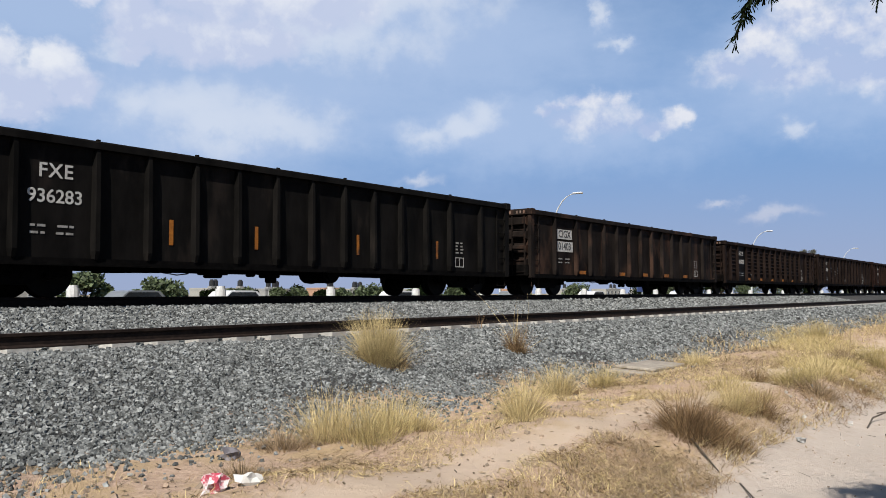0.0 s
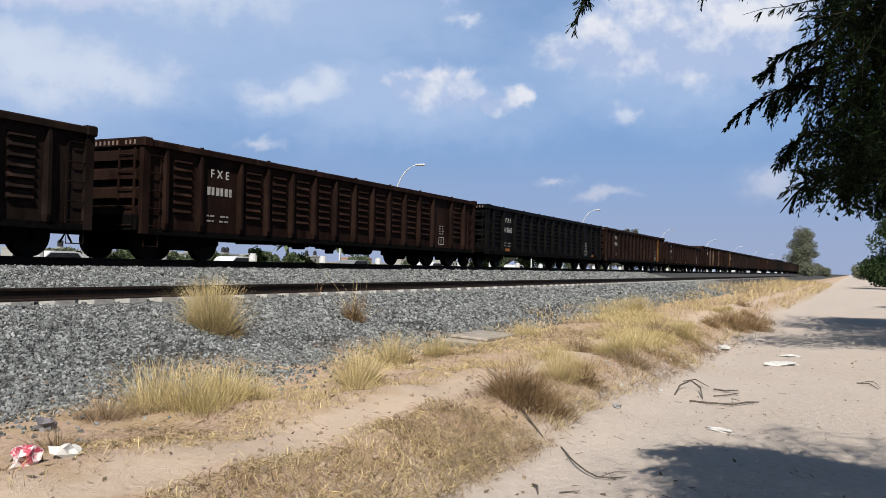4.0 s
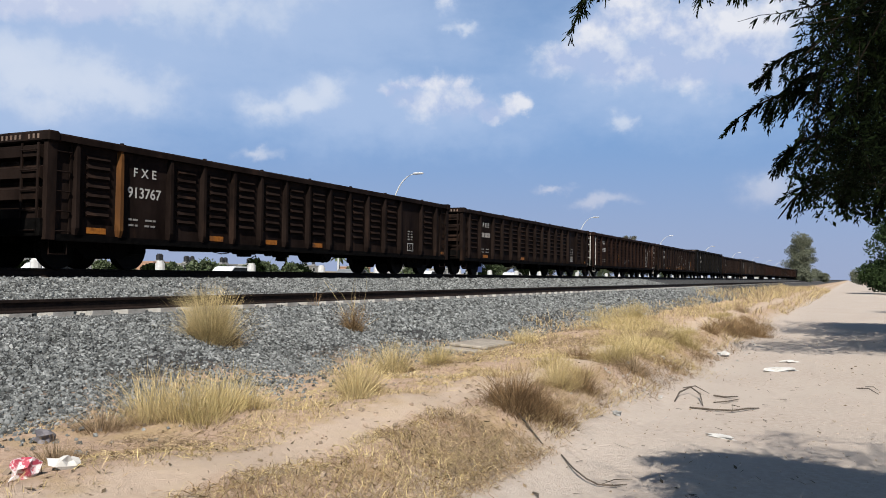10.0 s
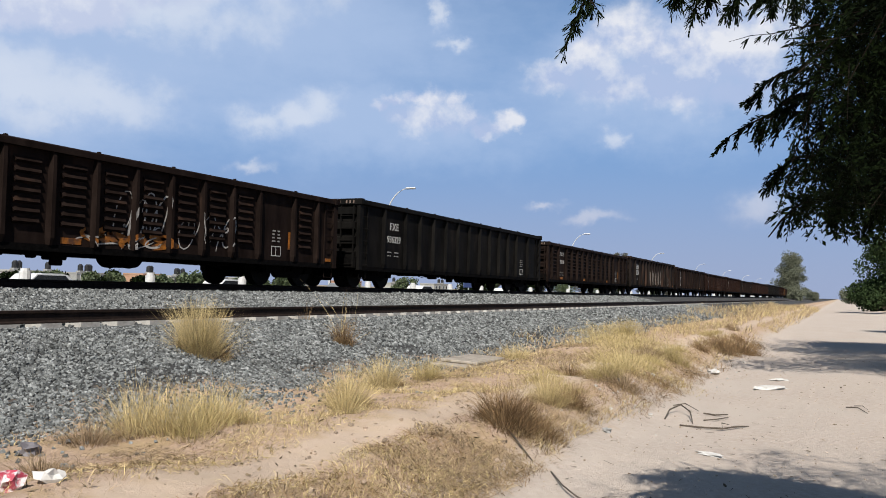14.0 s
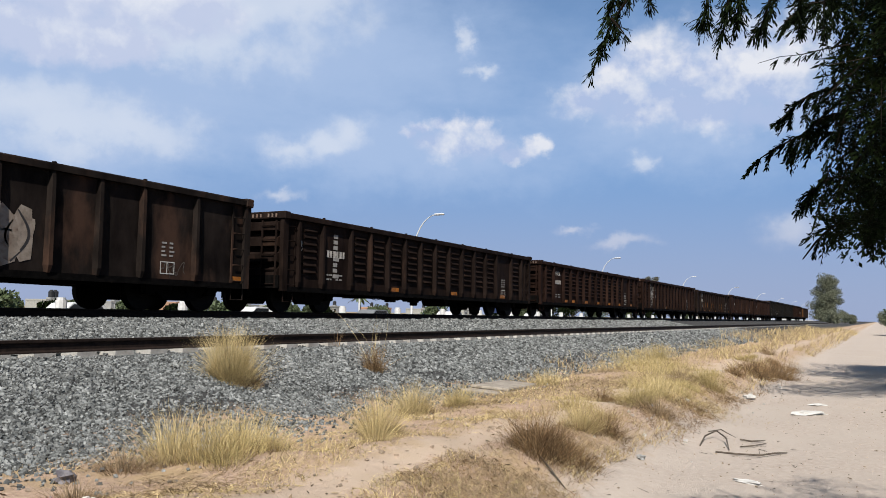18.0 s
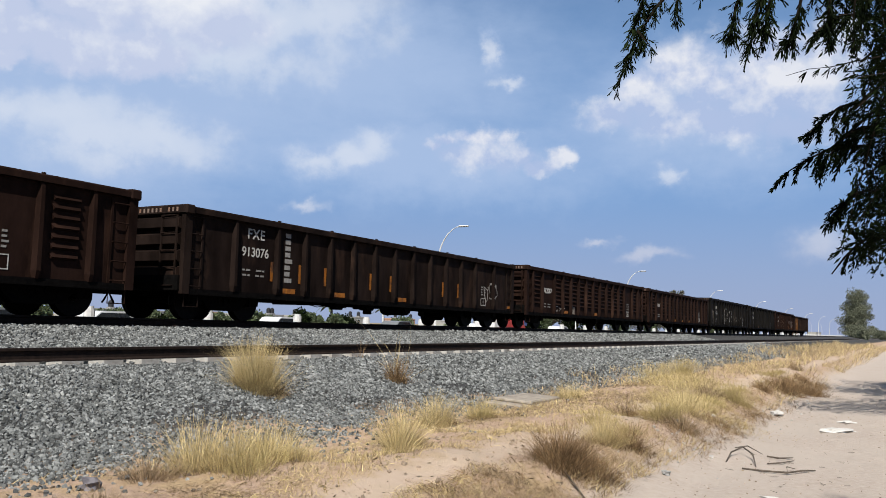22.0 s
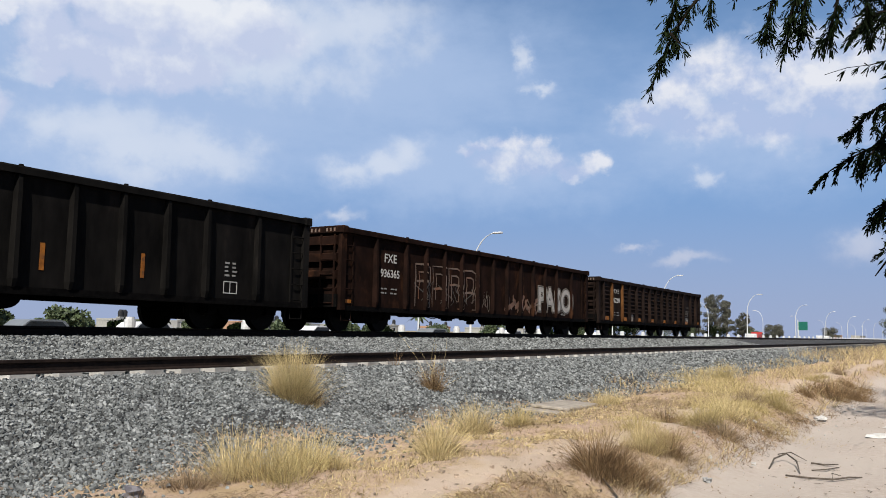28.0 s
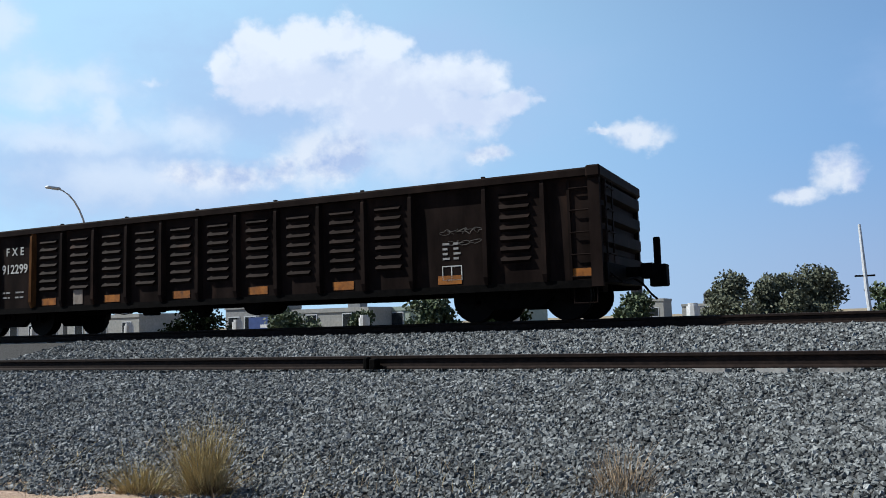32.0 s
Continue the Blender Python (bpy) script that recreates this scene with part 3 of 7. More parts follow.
def text_mesh(text, size, wide, fat, store={}):
    key = (text, size, wide, fat)
    if key not in store:
        cu = bpy.data.curves.new("text", "FONT")
        cu.body, cu.size, cu.align_x, cu.align_y, cu.extrude, cu.space_character, cu.offset = text, size, "CENTER", "CENTER", 0.002, wide, size * fat
        tmp = bpy.data.objects.new("text", cu)
        scene.collection.objects.link(tmp)
        store[key] = bpy.data.meshes.new_from_object(tmp.evaluated_get(bpy.context.evaluated_depsgraph_get()))
        bpy.data.objects.remove(tmp)
    return store[key]


def letters(text, size, material, parent, x, y, z, name="letter", wide=1.0, upright=False, fat=0.012):
    """Painted characters, each one a part of its own."""
    src = text_mesh(text, size, wide, fat)
    co = np.empty(len(src.vertices) * 3, np.float32)
    src.vertices.foreach_get("co", co)
    co = co.reshape(-1, 3)
    group = list(range(len(co)))

    def find(i):
        while group[i] != i:
            group[i] = group[group[i]]
            i = group[i]
        return i

    for e in src.edges:
        a, b2 = find(e.vertices[0]), find(e.vertices[1])
        group[a] = b2
    sets = {}
    for f in src.polygons:
        sets.setdefault(find(f.vertices[0]), []).append(tuple(f.vertices))
    m = pose(x, y, z, 90, 0, 0) @ pose(0, 0, 0, 0, 0, 90 if upright else 0)
    for faces in sets.values():
        used = sorted({i for f in faces for i in f})
        index = {v: k for k, v in enumerate(used)}
        me = bpy.data.meshes.new(name)
        me.from_pydata([tuple(co[i]) for i in used], [], [tuple(index[i] for i in f) for f in faces])
        me.materials.append(material)
        ob = new(name, me)
        ob.parent = parent
        ob.matrix_basis = m


def shared(key, make, store={}):
    """One mesh for all the alike parts."""
    if key not in store:
        store[key] = make()
    return store[key]


def put(key, make, name, material, parent, m, label=""):
    """A part on a mesh that is shared by key."""
    def build():
        bm = make()
        me = bpy.data.meshes.new(name)
        bm.to_mesh(me)
        bm.free()
        me.materials.append(material)
        return me
    ob = new(name, shared((key, material.name), build))
    ob.parent = parent
    ob.matrix_basis = m
    if label:
        ob["label"] = label
    return ob


SILL, SIDE = 0.60, 1.46       # foot of the sides over the rail, half width of the side sheet


def rib_bm(TOP):
    bm = bmesh.new()
    # a pressed hat section, deeper towards the foot
    lo = [(-0.075, 0.0), (0.075, 0.0), (0.042, -0.125), (-0.042, -0.125)]
    hi = [(-0.065, 0.0), (0.065, 0.0), (0.038, -0.11), (-0.038, -0.11)]
    rings = []
    for z, o, s in ((SILL + 0.06, hi, 0.75), (SILL + 0.20, lo, 1.0), (TOP - 0.42, hi, 1.0), (TOP - 0.22, hi, 0.92), (TOP - 0.135, hi, 0.72)):
        rings.append([bm.verts.new((u * s, v * s, z)) for u, v in o])
    for a, b2 in zip(rings, rings[1:]):
        for i in range(4):
            bm.faces.new((a[i], a[(i + 1) % 4], b2[(i + 1) % 4], b2[i]))
    bm.faces.new(rings[0][::-1])
    bm.faces.new(rings[-1])
    bmesh.ops.recalc_face_normals(bm, faces=bm.faces[:])
    return bm


def bead_bm(w):
    """One pressed horizontal bead of a side panel."""
    bm = bmesh.new()
    a, t = w / 2, 0.035
    v = [bm.verts.new(p) for p in ((-a + t, 0, -0.075), (a - t, 0, -0.075), (a - t, -0.068, -0.03), (-a + t, -0.068, -0.03), (-a, 0, 0.055), (a, 0, 0.055))]
    for q in ((0, 1, 2, 3), (3, 2, 5, 4), (1, 5, 2), (0, 3, 4)):
        bm.faces.new([v[i] for i in q])
    bmesh.ops.recalc_face_normals(bm, faces=bm.faces[:])
    return bm


def wheel_bm():
    bm = bmesh.new()
    disc(bm, (0, 0), -0.06, 0.07, 0.43, 28)
    disc(bm, (0, 0), 0.07, 0.10, 0.455, 28)
    disc(bm, (0, 0), -0.10, -0.06, 0.14, 16)
    return bm


def side_frame_bm():
    bm = bmesh.new()
    out = [(-1.12, 0.36), (-1.12, 0.56), (-0.75, 0.62), (-0.45, 0.74), (0.45, 0.74), (0.75, 0.62), (1.12, 0.56), (1.12, 0.36), (0.78, 0.36), (0.72, 0.44), (0.48, 0.22), (-0.48, 0.22), (-0.72, 0.44), (-0.78, 0.36)]
    prism(bm, out, "y", -0.07, 0.07)
    for x in (-0.9, 0.9):
        box(bm, x - 0.13, x + 0.13, -0.11, 0.09, 0.34, 0.56)
    for x in (-0.18, 0.0, 0.18):
        disc(bm, (x, 0.46), -0.10, -0.02, 0.07, 10)
    return bm


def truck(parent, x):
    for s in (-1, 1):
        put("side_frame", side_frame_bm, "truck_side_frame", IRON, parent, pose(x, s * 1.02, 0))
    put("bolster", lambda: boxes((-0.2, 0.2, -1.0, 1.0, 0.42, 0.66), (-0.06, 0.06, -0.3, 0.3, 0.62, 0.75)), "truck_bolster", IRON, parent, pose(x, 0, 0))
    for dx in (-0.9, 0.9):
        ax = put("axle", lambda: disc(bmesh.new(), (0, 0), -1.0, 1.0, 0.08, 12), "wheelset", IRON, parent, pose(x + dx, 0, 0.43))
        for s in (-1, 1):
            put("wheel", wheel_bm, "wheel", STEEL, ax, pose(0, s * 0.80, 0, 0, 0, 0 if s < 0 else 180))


def ladder_bm(TOP):
    bm = bmesh.new()
    for k in range(5):
        z = SILL + 0.12 + k * 0.38
        tube(bm, [(-0.21, 0, z), (-0.21, -0.06, z), (0.21, -0.06, z), (0.21, 0, z)], 0.014, 6)
    for x in (-0.23, 0.23):
        box(bm, x - 0.025, x + 0.025, -0.03, 0.0, SILL + 0.02, TOP - 0.2)
    return bm


def coupler_bm():
    bm = bmesh.new()
    box(bm, -0.35, 0.05, -0.16, 0.16, 0.66, 0.98)
    box(bm, 0.05, 0.42, -0.09, 0.09, 0.74, 0.92)
    box(bm, 0.42, 0.66, -0.19, 0.13, 0.70, 0.98, chamfer=0.03)
    box(bm, 0.60, 0.78, -0.17, -0.05, 0.72, 0.96, chamfer=0.02)
    return bm


def end_wall_bm(TOP):
    bm = bmesh.new()
    box(bm, -0.05, 0.0, -SIDE, SIDE, SILL + 0.1, TOP - 0.12)
    return bm


def end_bead_bm():
    return prism(bmesh.new(), [(0.0, -0.15), (0.13, -0.10), (0.13, 0.10), (0.0, 0.15)], "y", -1.38, 1.38)


def hose_bm():
    bm = bmesh.new()
    tube(bm, [(0.3, -0.25, 0.70), (0.45, -0.27, 0.60), (0.58, -0.24, 0.42), (0.68, -0.2, 0.32)], 0.022, 6)
    tube(bm, [(0.02, -1.3, 0.86), (0.30, -1.25, 0.62), (0.42, -0.4, 0.72)], 0.016, 6)
    return bm


def under_bm(L):
    bm = bmesh.new()
    box(bm, -L / 2 + 0.3, L / 2 - 0.3, -0.20, 0.20, 0.50, 0.95)
    n = 7
    for k in range(n):
        x = -L / 2 + 3.4 + k * (L - 6.8) / (n - 1)
        box(bm, x - 0.06, x + 0.06, -SIDE + 0.07, SIDE - 0.07, 0.72, 0.98)
    return bm


def tank_bm():
    """A short round air tank lying crosswise, in two straps."""
    bm = bmesh.new()
    disc(bm, (0, 0), -0.42, 0.42, 0.28, 20)
    disc(bm, (0, 0), -0.46, -0.42, 0.21, 20)
    for y in (-0.28, 0.28):
        disc(bm, (0, 0), y - 0.02, y + 0.02, 0.295, 20)
        box(bm, -0.30, 0.30, y - 0.03, y + 0.03, 0.06, 0.30)
    return bm


def valve_bm():
    """Brake valve on its bracket with a hanging pipe."""
    bm = boxes((-0.42, 0.12, -0.2, 0.2, 0.44, 0.66), (-0.30, 0.0, -0.15, 0.15, 0.38, 0.46), (0.75, 0.90, -0.1, 0.1, 0.42, 0.66), (1.15, 1.55, -0.15, 0.15, 0.40, 0.66), (1.30, 1.48, -0.12, 0.12, 0.29, 0.42), chamfer=0.03)
    tube(bm, [(-1.6, 0, 0.60), (-1.3, 0, 0.47), (-1.0, 0, 0.43), (-0.75, 0, 0.46), (-0.6, 0, 0.60)], 0.014, 6)
    tube(bm, [(0.1, 0, 0.52), (0.8, 0, 0.50), (1.3, 0, 0.52)], 0.014, 6)
    return bm


def gondola(L, paint, style, marks, label, top=2.56, ladders=None, patches=(), bars=(), scribble=None, rib_paint=None, tail=False, shift=0.0, lift=0.0, dark=(), spaced_out=1.7, plate_at=0):
    car = tagged(new("gondola_car"), label, "freight car", "cars of the train")
    beads = style == "beaded"
    if beads:
        ribs = [0.60, 1.67] + [3.05 + 1.03 * k for k in range(11)] + [14.85, 15.95]
    else:
        ribs = [1.50] + [2.98 + 1.07 * k for k in range(11)] + [15.20]
    u = L / 16.9
    mid = (ribs[1] + ribs[2]) / 2 if beads else (ribs[0] + ribs[1]) / 2
    ribs = [-L / 2 + (r + shift) * u for r in ribs]
    for s in (-1, 1):
        rot = 0 if s < 0 else 180
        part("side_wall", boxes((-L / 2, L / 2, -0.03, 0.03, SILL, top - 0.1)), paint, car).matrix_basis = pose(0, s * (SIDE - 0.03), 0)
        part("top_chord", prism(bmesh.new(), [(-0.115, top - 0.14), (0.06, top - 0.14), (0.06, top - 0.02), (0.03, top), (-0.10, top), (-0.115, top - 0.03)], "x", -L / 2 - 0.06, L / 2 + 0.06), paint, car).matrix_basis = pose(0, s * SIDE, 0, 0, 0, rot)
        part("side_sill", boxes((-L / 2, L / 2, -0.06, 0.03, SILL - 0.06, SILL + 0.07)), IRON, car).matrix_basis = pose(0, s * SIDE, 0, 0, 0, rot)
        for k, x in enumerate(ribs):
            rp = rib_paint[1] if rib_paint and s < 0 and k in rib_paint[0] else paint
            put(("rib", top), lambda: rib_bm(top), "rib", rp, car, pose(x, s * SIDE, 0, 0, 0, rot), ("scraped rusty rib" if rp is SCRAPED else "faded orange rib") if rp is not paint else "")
            if k % 2 == 1:
                put("lug", lambda: boxes((-0.03, 0.03, -0.10, -0.04, 0.0, 0.03)), "tie_lug", paint, car, pose(x, s * SIDE, top, 0, 0, rot))
        if s < 0:
            for k in dark:
                part("repainted_panel", boxes((ribs[k] + 0.07, ribs[k + 1] - 0.07, -0.003, 0.0, SILL + 0.08, top - 0.18)), BLACK_CAR, car, "black repainted panel").matrix_basis = pose(0, -SIDE - 0.001, 0)
        if beads:
            for k, (a, b2) in enumerate(zip(ribs, ribs[1:])):
                if k in (1, 12):
                    continue
                w = 0.60
                n, z0, dz = 7, SILL + 0.50, (top - SILL - 0.86) / 6
                for q in range(n):
                    if s < 0:
                        put(("bead", w), lambda: bead_bm(w), "pressed_bead", BLACK_CAR if k in dark else paint, car, pose((a + b2) / 2, -SIDE, z0 + q * dz))
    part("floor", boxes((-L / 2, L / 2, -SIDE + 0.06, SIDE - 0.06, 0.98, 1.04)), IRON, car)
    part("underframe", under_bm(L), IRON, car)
    code, number, plate = marks
    for s in (-1, 1):
        flip = 0 if s > 0 else 180
        put(("end_wall", top), lambda: end_wall_bm(top), "end_wall", paint, car, pose(s * (L / 2 - 0.02), 0, 0, 0, 0, flip))
        for k in range(4):
            put("end_bead", end_bead_bm, "end_rib", paint, car, pose(s * (L / 2 - 0.02), 0, 1.0 + (top - 1.36) / 3 * k, 0, 0, flip))
        put(("end_cap", top), lambda: boxes((-0.16, 0.10, -1.60, 1.60, top - 0.18, top + 0.03), chamfer=0.03), "end_cap", paint, car, pose(s * L / 2, 0, 0, 0, 0, flip))
        for v in (-1, 1):
            put(("corner_post", top), lambda: boxes((-0.10, 0.10, -0.06, 0.06, SILL - 0.05, top - 0.17)), "corner_post", paint, car, pose(s * (L / 2 - 0.04), v * (SIDE + 0.02), 0))
        put("end_sill", lambda: boxes((-0.12, 0.14, -1.45, 1.45, 0.62, 0.95)), "end_sill", IRON, car, pose(s * (L / 2 - 0.02), 0, 0, 0, 0, flip))
        put("coupler", coupler_bm, "coupler", IRON, car, pose(s * (L / 2 - 0.02), 0, 0, 0, 0, flip))
        put("hose", hose_bm, "brake_hose", IRON, car, pose(s * L / 2, 0, 0, 0, 0, flip))
        lm = ladders or paint
        put(("ladder", top), lambda: ladder_bm(top), "ladder", lm, car, pose(s * (L / 2 - 0.27), -SIDE - 0.005, 0), "white ladder" if ladders else "")
        put(("ladder", top), lambda: ladder_bm(top), "ladder", lm, car, pose(s * (L / 2 + 0.09), -1.1, 0, 0, 0, 90 if s > 0 else -90), "white ladder" if ladders else "")
        put("step", lambda: tube(bmesh.new(), [(-0.2, 0, 0.62), (-0.2, 0, 0.28), (0.2, 0, 0.28), (0.2, 0, 0.62)], 0.016, 6), "step", lm, car, pose(s * (L / 2 - 0.27), -SIDE, 0))
        truck(car, s * (L / 2 - 1.68))
    for k in (0, 1, 2, 4, 5, 6, 7, 8, 9):
        put("end_mark", lambda: boxes((-0.002, 0, -0.028, 0.028, -0.045, 0.045)), "end_mark", RUSTY_PALE, car, pose(-L / 2 - 0.102, -1.31 + 0.13 * k, top - 0.075))
    put("tank", tank_bm, "air_reservoir", IRON, car, pose(L * 0.06, -0.85, 0.58))
    put("valve", valve_bm, "brake_valve", IRON, car, pose(-L * 0.12, -0.9, 0))
    put("rod", lambda: tube(bmesh.new(), [(-4.6, 0, 0.46), (-1.2, 0, 0.52), (0.2, 0.1, 0.50), (4.4, 0, 0.46)], 0.018, 6), "brake_rod", IRON, car, pose(0, -0.7, 0))
    fy = -SIDE - 0.008
    # stencilled marks in the wide panel
    mx = -L / 2 + (mid + shift) * u
    if plate:
        for z0, z1, hw, text in ((1.86, 2.18, 0.50, code), (1.44, 1.78, 0.56, number)):
            put(("plate", z0), lambda: boxes((-hw, hw, -0.002, 0.0, z0, z1)), "number_plate_field", WHITE, car, pose(mx, fy, 0))
            letters(text, 0.34, DARK_LINE, car, mx, fy - 0.006, (z0 + z1) / 2)
    else:
        if code:
            letters(code, 0.27 if beads else 0.34, WHITE, car, mx, fy, 2.05 + lift, wide=spaced_out if beads else 1.1)
        if number:
            letters(number, 0.31 + lift * 0.15, WHITE, car, mx, fy, 1.62 + lift)
        else:
            put("worn", lambda: boxes(*[(-0.42 + 0.15 * k, -0.42 + 0.15 * k + (0.09 if k % 2 else 0.11), -0.002, 0, 1.55, 1.74) for k in range(6)]), "worn_lettering", PALE, car, pose(mx, fy, 0))
    for k, (a, b2, z) in enumerate(((-0.42, -0.33, 1.20), (-0.30, -0.16, 1.20), (0.04, 0.22, 1.20), (0.25, 0.33, 1.20), (-0.42, -0.28, 1.08), (-0.24, -0.17, 1.08), (0.02, 0.15, 1.08), (0.19, 0.32, 1.08))):
        put(("line", k), lambda: boxes((a, b2, -0.002, 0, -0.02, 0.02)), "data_line", CHALK, car, pose(mx, fy, z - (0.14 if beads else 0.0)))
    # framed stencil near the trailing end
    put("frame", lambda: boxes((-0.2, 0.2, -0.002, 0, 0.78, 0.80), (-0.2, 0.2, -0.002, 0, 1.03, 1.05), (-0.2, -0.18, -0.002, 0, 0.8, 1.03), (0.18, 0.2, -0.002, 0, 0.8, 1.03), (-0.02, 0.0, -0.002, 0, 0.8, 1.03)), "stencil_frame", WHITE, car, pose(L / 2 - (2.75 if beads else 2.46) * u, fy, 0))
    for q in range(8):
        wide = 0.10 if q % 3 else 0.14
        put(("data", wide), lambda: boxes((0, wide, -0.002, 0, 0, 0.04)), "data_line", CHALK, car, pose(L / 2 - (2.75 if beads else 2.46) * u - 0.18 + 0.22 * (q % 2), fy, 1.16 + 0.09 * (q // 2)))
    RIBS[car.name] = (ribs, top)
    spots = [-L / 2 + 0.25 * u] + [(a + b2) / 2 for a, b2 in zip(ribs, ribs[1:])] + [L / 2 - 0.25 * u]
    for k in patches:
        tall = 0.87 if tail else 0.83
        put(("patch", tall), lambda: boxes((-0.24, 0.24, -0.002, 0, 0.71, tall)), "reflector_patch", YELLOW, car, pose(spots[k], fy, 0.0), "faded orange reflector patch")
    for k in bars:
        put("bar", lambda: boxes((-0.045, 0.045, -0.002, 0, 0.98, 1.46)), "reflector_bar", YELLOW, car, pose((spots[k] if style == "plain" and top > 2.72 else ribs[min(k, len(ribs) - 1)] - 0.14), fy, 0.0), "upright orange reflector bar")
    if plate_at:
        a, b2 = ribs[plate_at], ribs[plate_at + 1]
        put("blank_plate", lambda: boxes((-0.15, 0.15, -0.004, 0, 0.70, 1.06)), "blank_plate", TAN, car, pose((a + b2) / 2 - 0.05, fy, 0.0), "dirty white blank plate")
    if tail:
        put("tail_box", lambda: boxes((0.55, 0.85, -0.16, 0.16, 0.55, 0.95), (0.62, 0.74, -0.05, 0.05, 0.95, 1.45), chamfer=0.02), "tail_device", IRON, car, pose(L / 2, 0, 0))
    if scribble:
        for draw in scribble:
            draw(car, L, fy)
    return car


RIBS = {}


def over_ribs(car, bm, material, name, layer):
    """The same paint where it runs over the outer faces of the ribs."""
    xs, zs = [v.co.x for v in bm.verts], [v.co.z for v in bm.verts]
    ribs, top = RIBS[car.name]
    for r in ribs:
        if r + 0.045 < min(xs) or r - 0.045 > max(xs):
            continue
        b2 = bm.copy()
        for side, keep in ((r - 0.038, -1), (r + 0.038, 1)):
            bmesh.ops.bisect_plane(b2, geom=b2.verts[:] + b2.edges[:] + b2.faces[:], plane_co=(side, 0, 0), plane_no=(keep, 0, 0), clear_outer=True)
        bmesh.ops.bisect_plane(b2, geom=b2.verts[:] + b2.edges[:] + b2.faces[:], plane_co=(0, 0, top - 0.45), plane_no=(0, 0, 1), clear_outer=True)
        if not b2.faces:
            b2.free()
            continue
        for v in b2.verts:
            s = (v.co.z - SILL - 0.20) / (top - 0.62 - SILL)
            v.co.y = -SIDE - 0.125 + 0.015 * s - layer
        part(name, b2, material, car)


def stroke(car, pts, width, material, fy, name="graffiti"):
    """A painted stroke on the side, thinner towards its ends."""
    bm = bmesh.new()
    n = len(pts)
    row = []
    for i, (x, z) in enumerate(pts):
        (xa, za), (xb, zb) = pts[max(i - 1, 0)], pts[min(i + 1, n - 1)]
        d = Vector((xb - xa, zb - za))
        d = d.normalized() if d.length > 1e-6 else Vector((1, 0))
        w = width * (0.45 + 0.55 * math.sin(math.pi * (i + 0.5) / n)) / 2
        row.append((bm.verts.new((x - d.y * w, fy, z + d.x * w)), bm.verts.new((x + d.y * w, fy, z - d.x * w))))
    for (a, b2), (c, d) in zip(row, row[1:]):
        bm.faces.new((a, b2, d, c))
    if width > 0.03:
        over_ribs(car, bm, material, name, 0.004 - (fy + SIDE + 0.008))
    return part(name, bm, material, car)


def tag_scrawl(x0, x1, z0, z1, n=7, width=0.05, seed=1, material=None):
    """Loose looped spray-paint writing that cannot be read; x runs from 0 to 1 along the car."""
    def draw(car, L, fy):
        rnd = random.Random(seed)
        w = (x1 - x0) * L / n
        h = (z1 - z0) / 2
        for k in range(n):
            cx, a0, turns = -L / 2 + x0 * L + (k + 0.5) * w, rnd.uniform(0, 6), rnd.uniform(0.55, 1.25) * rnd.choice((-1, 1))
            f1, f2, s, e = rnd.uniform(0, 6), rnd.uniform(0, 6), rnd.uniform(0.1, 0.5), rnd.uniform(0.3, 0.8)
            pts = []
            for j in range(22):
                a = a0 + turns * math.tau * j / 21
                v = (math.sin(a) + e * math.sin(2 * a + f2)) / (1 + e * 0.6)
                u = (math.cos(a) + 0.6 * math.cos(2 * a + f1)) / 1.3 + s * v
                pts.append((cx + w * 0.62 * u, (z0 + z1) / 2 + h * v))
            stroke(car, pts, width * rnd.uniform(0.7, 1.2), material or PALE, fy - 0.0015 * (k % 3))
    return draw


def wild(x0, x1, z0, z1, n, width, seed, material):
    """Tall slanting calligraphic strokes that cross one another."""
    def draw(car, L, fy):
        rnd = random.Random(seed)
        w = (x1 - x0) * L / n
        for k in range(n):
            cx = -L / 2 + x0 * L + (k + 0.5) * w
            lo, hi = z0 + rnd.uniform(0, 0.3) * (z1 - z0), z1 - rnd.uniform(0, 0.35) * (z1 - z0)
            amp, ph, fr, sl = w * rnd.uniform(0.3, 0.9), rnd.uniform(0, 6), rnd.uniform(0.35, 0.8), rnd.uniform(-0.5, 0.9)
            pts = []
            for j in range(16):
                s = j / 15
                pts.append((cx + amp * math.sin(math.tau * fr * s + ph) + sl * w * (s - 0.5), lo + (hi - lo) * s))
            stroke(car, pts, width * rnd.uniform(0.6, 1.5), material, fy - 0.0015 * (k % 4))
    return draw


def blocky(x0, x1, z0, z1, n, width, seed, material):
    """Tall square shapes drawn only as double outlines, with a bar inside each."""
    def draw(car, L, fy):
        rnd = random.Random(seed)
        w = (x1 - x0) * L / n
        for k in range(n):
            cx, mz, h = -L / 2 + x0 * L + (k + 0.5) * w, (z0 + z1) / 2, (z1 - z0) / 2
            for grow in (1.0, 0.55):
                a, c = w * 0.43 * grow, h * (0.55 + 0.45 * grow) - (0.1 if grow < 1 else 0)
                lean = rnd.uniform(-0.05, 0.05)
                ring = [(-a, -c), (-a, -c * 0.3), (-a * 0.9 + lean, c * 0.4), (-a, c), (a * 0.3, c * 1.03), (a, c * 0.9), (a, c * 0.2), (a * 0.7, -0.05 * h), (a, -c * 0.35), (a * 0.95, -c), (a * 0.4, -c)]
                stroke(car, [(cx + u, mz + v) for u, v in ring], width * rnd.uniform(0.8, 1.3), material, fy - 0.002)
            zz = mz + h * rnd.uniform(-0.25, 0.25)
            stroke(car, [(cx - w * 0.36, zz), (cx, zz + 0.03), (cx + w * 0.36, zz)], width * 1.6, material, fy - 0.003)
    return draw


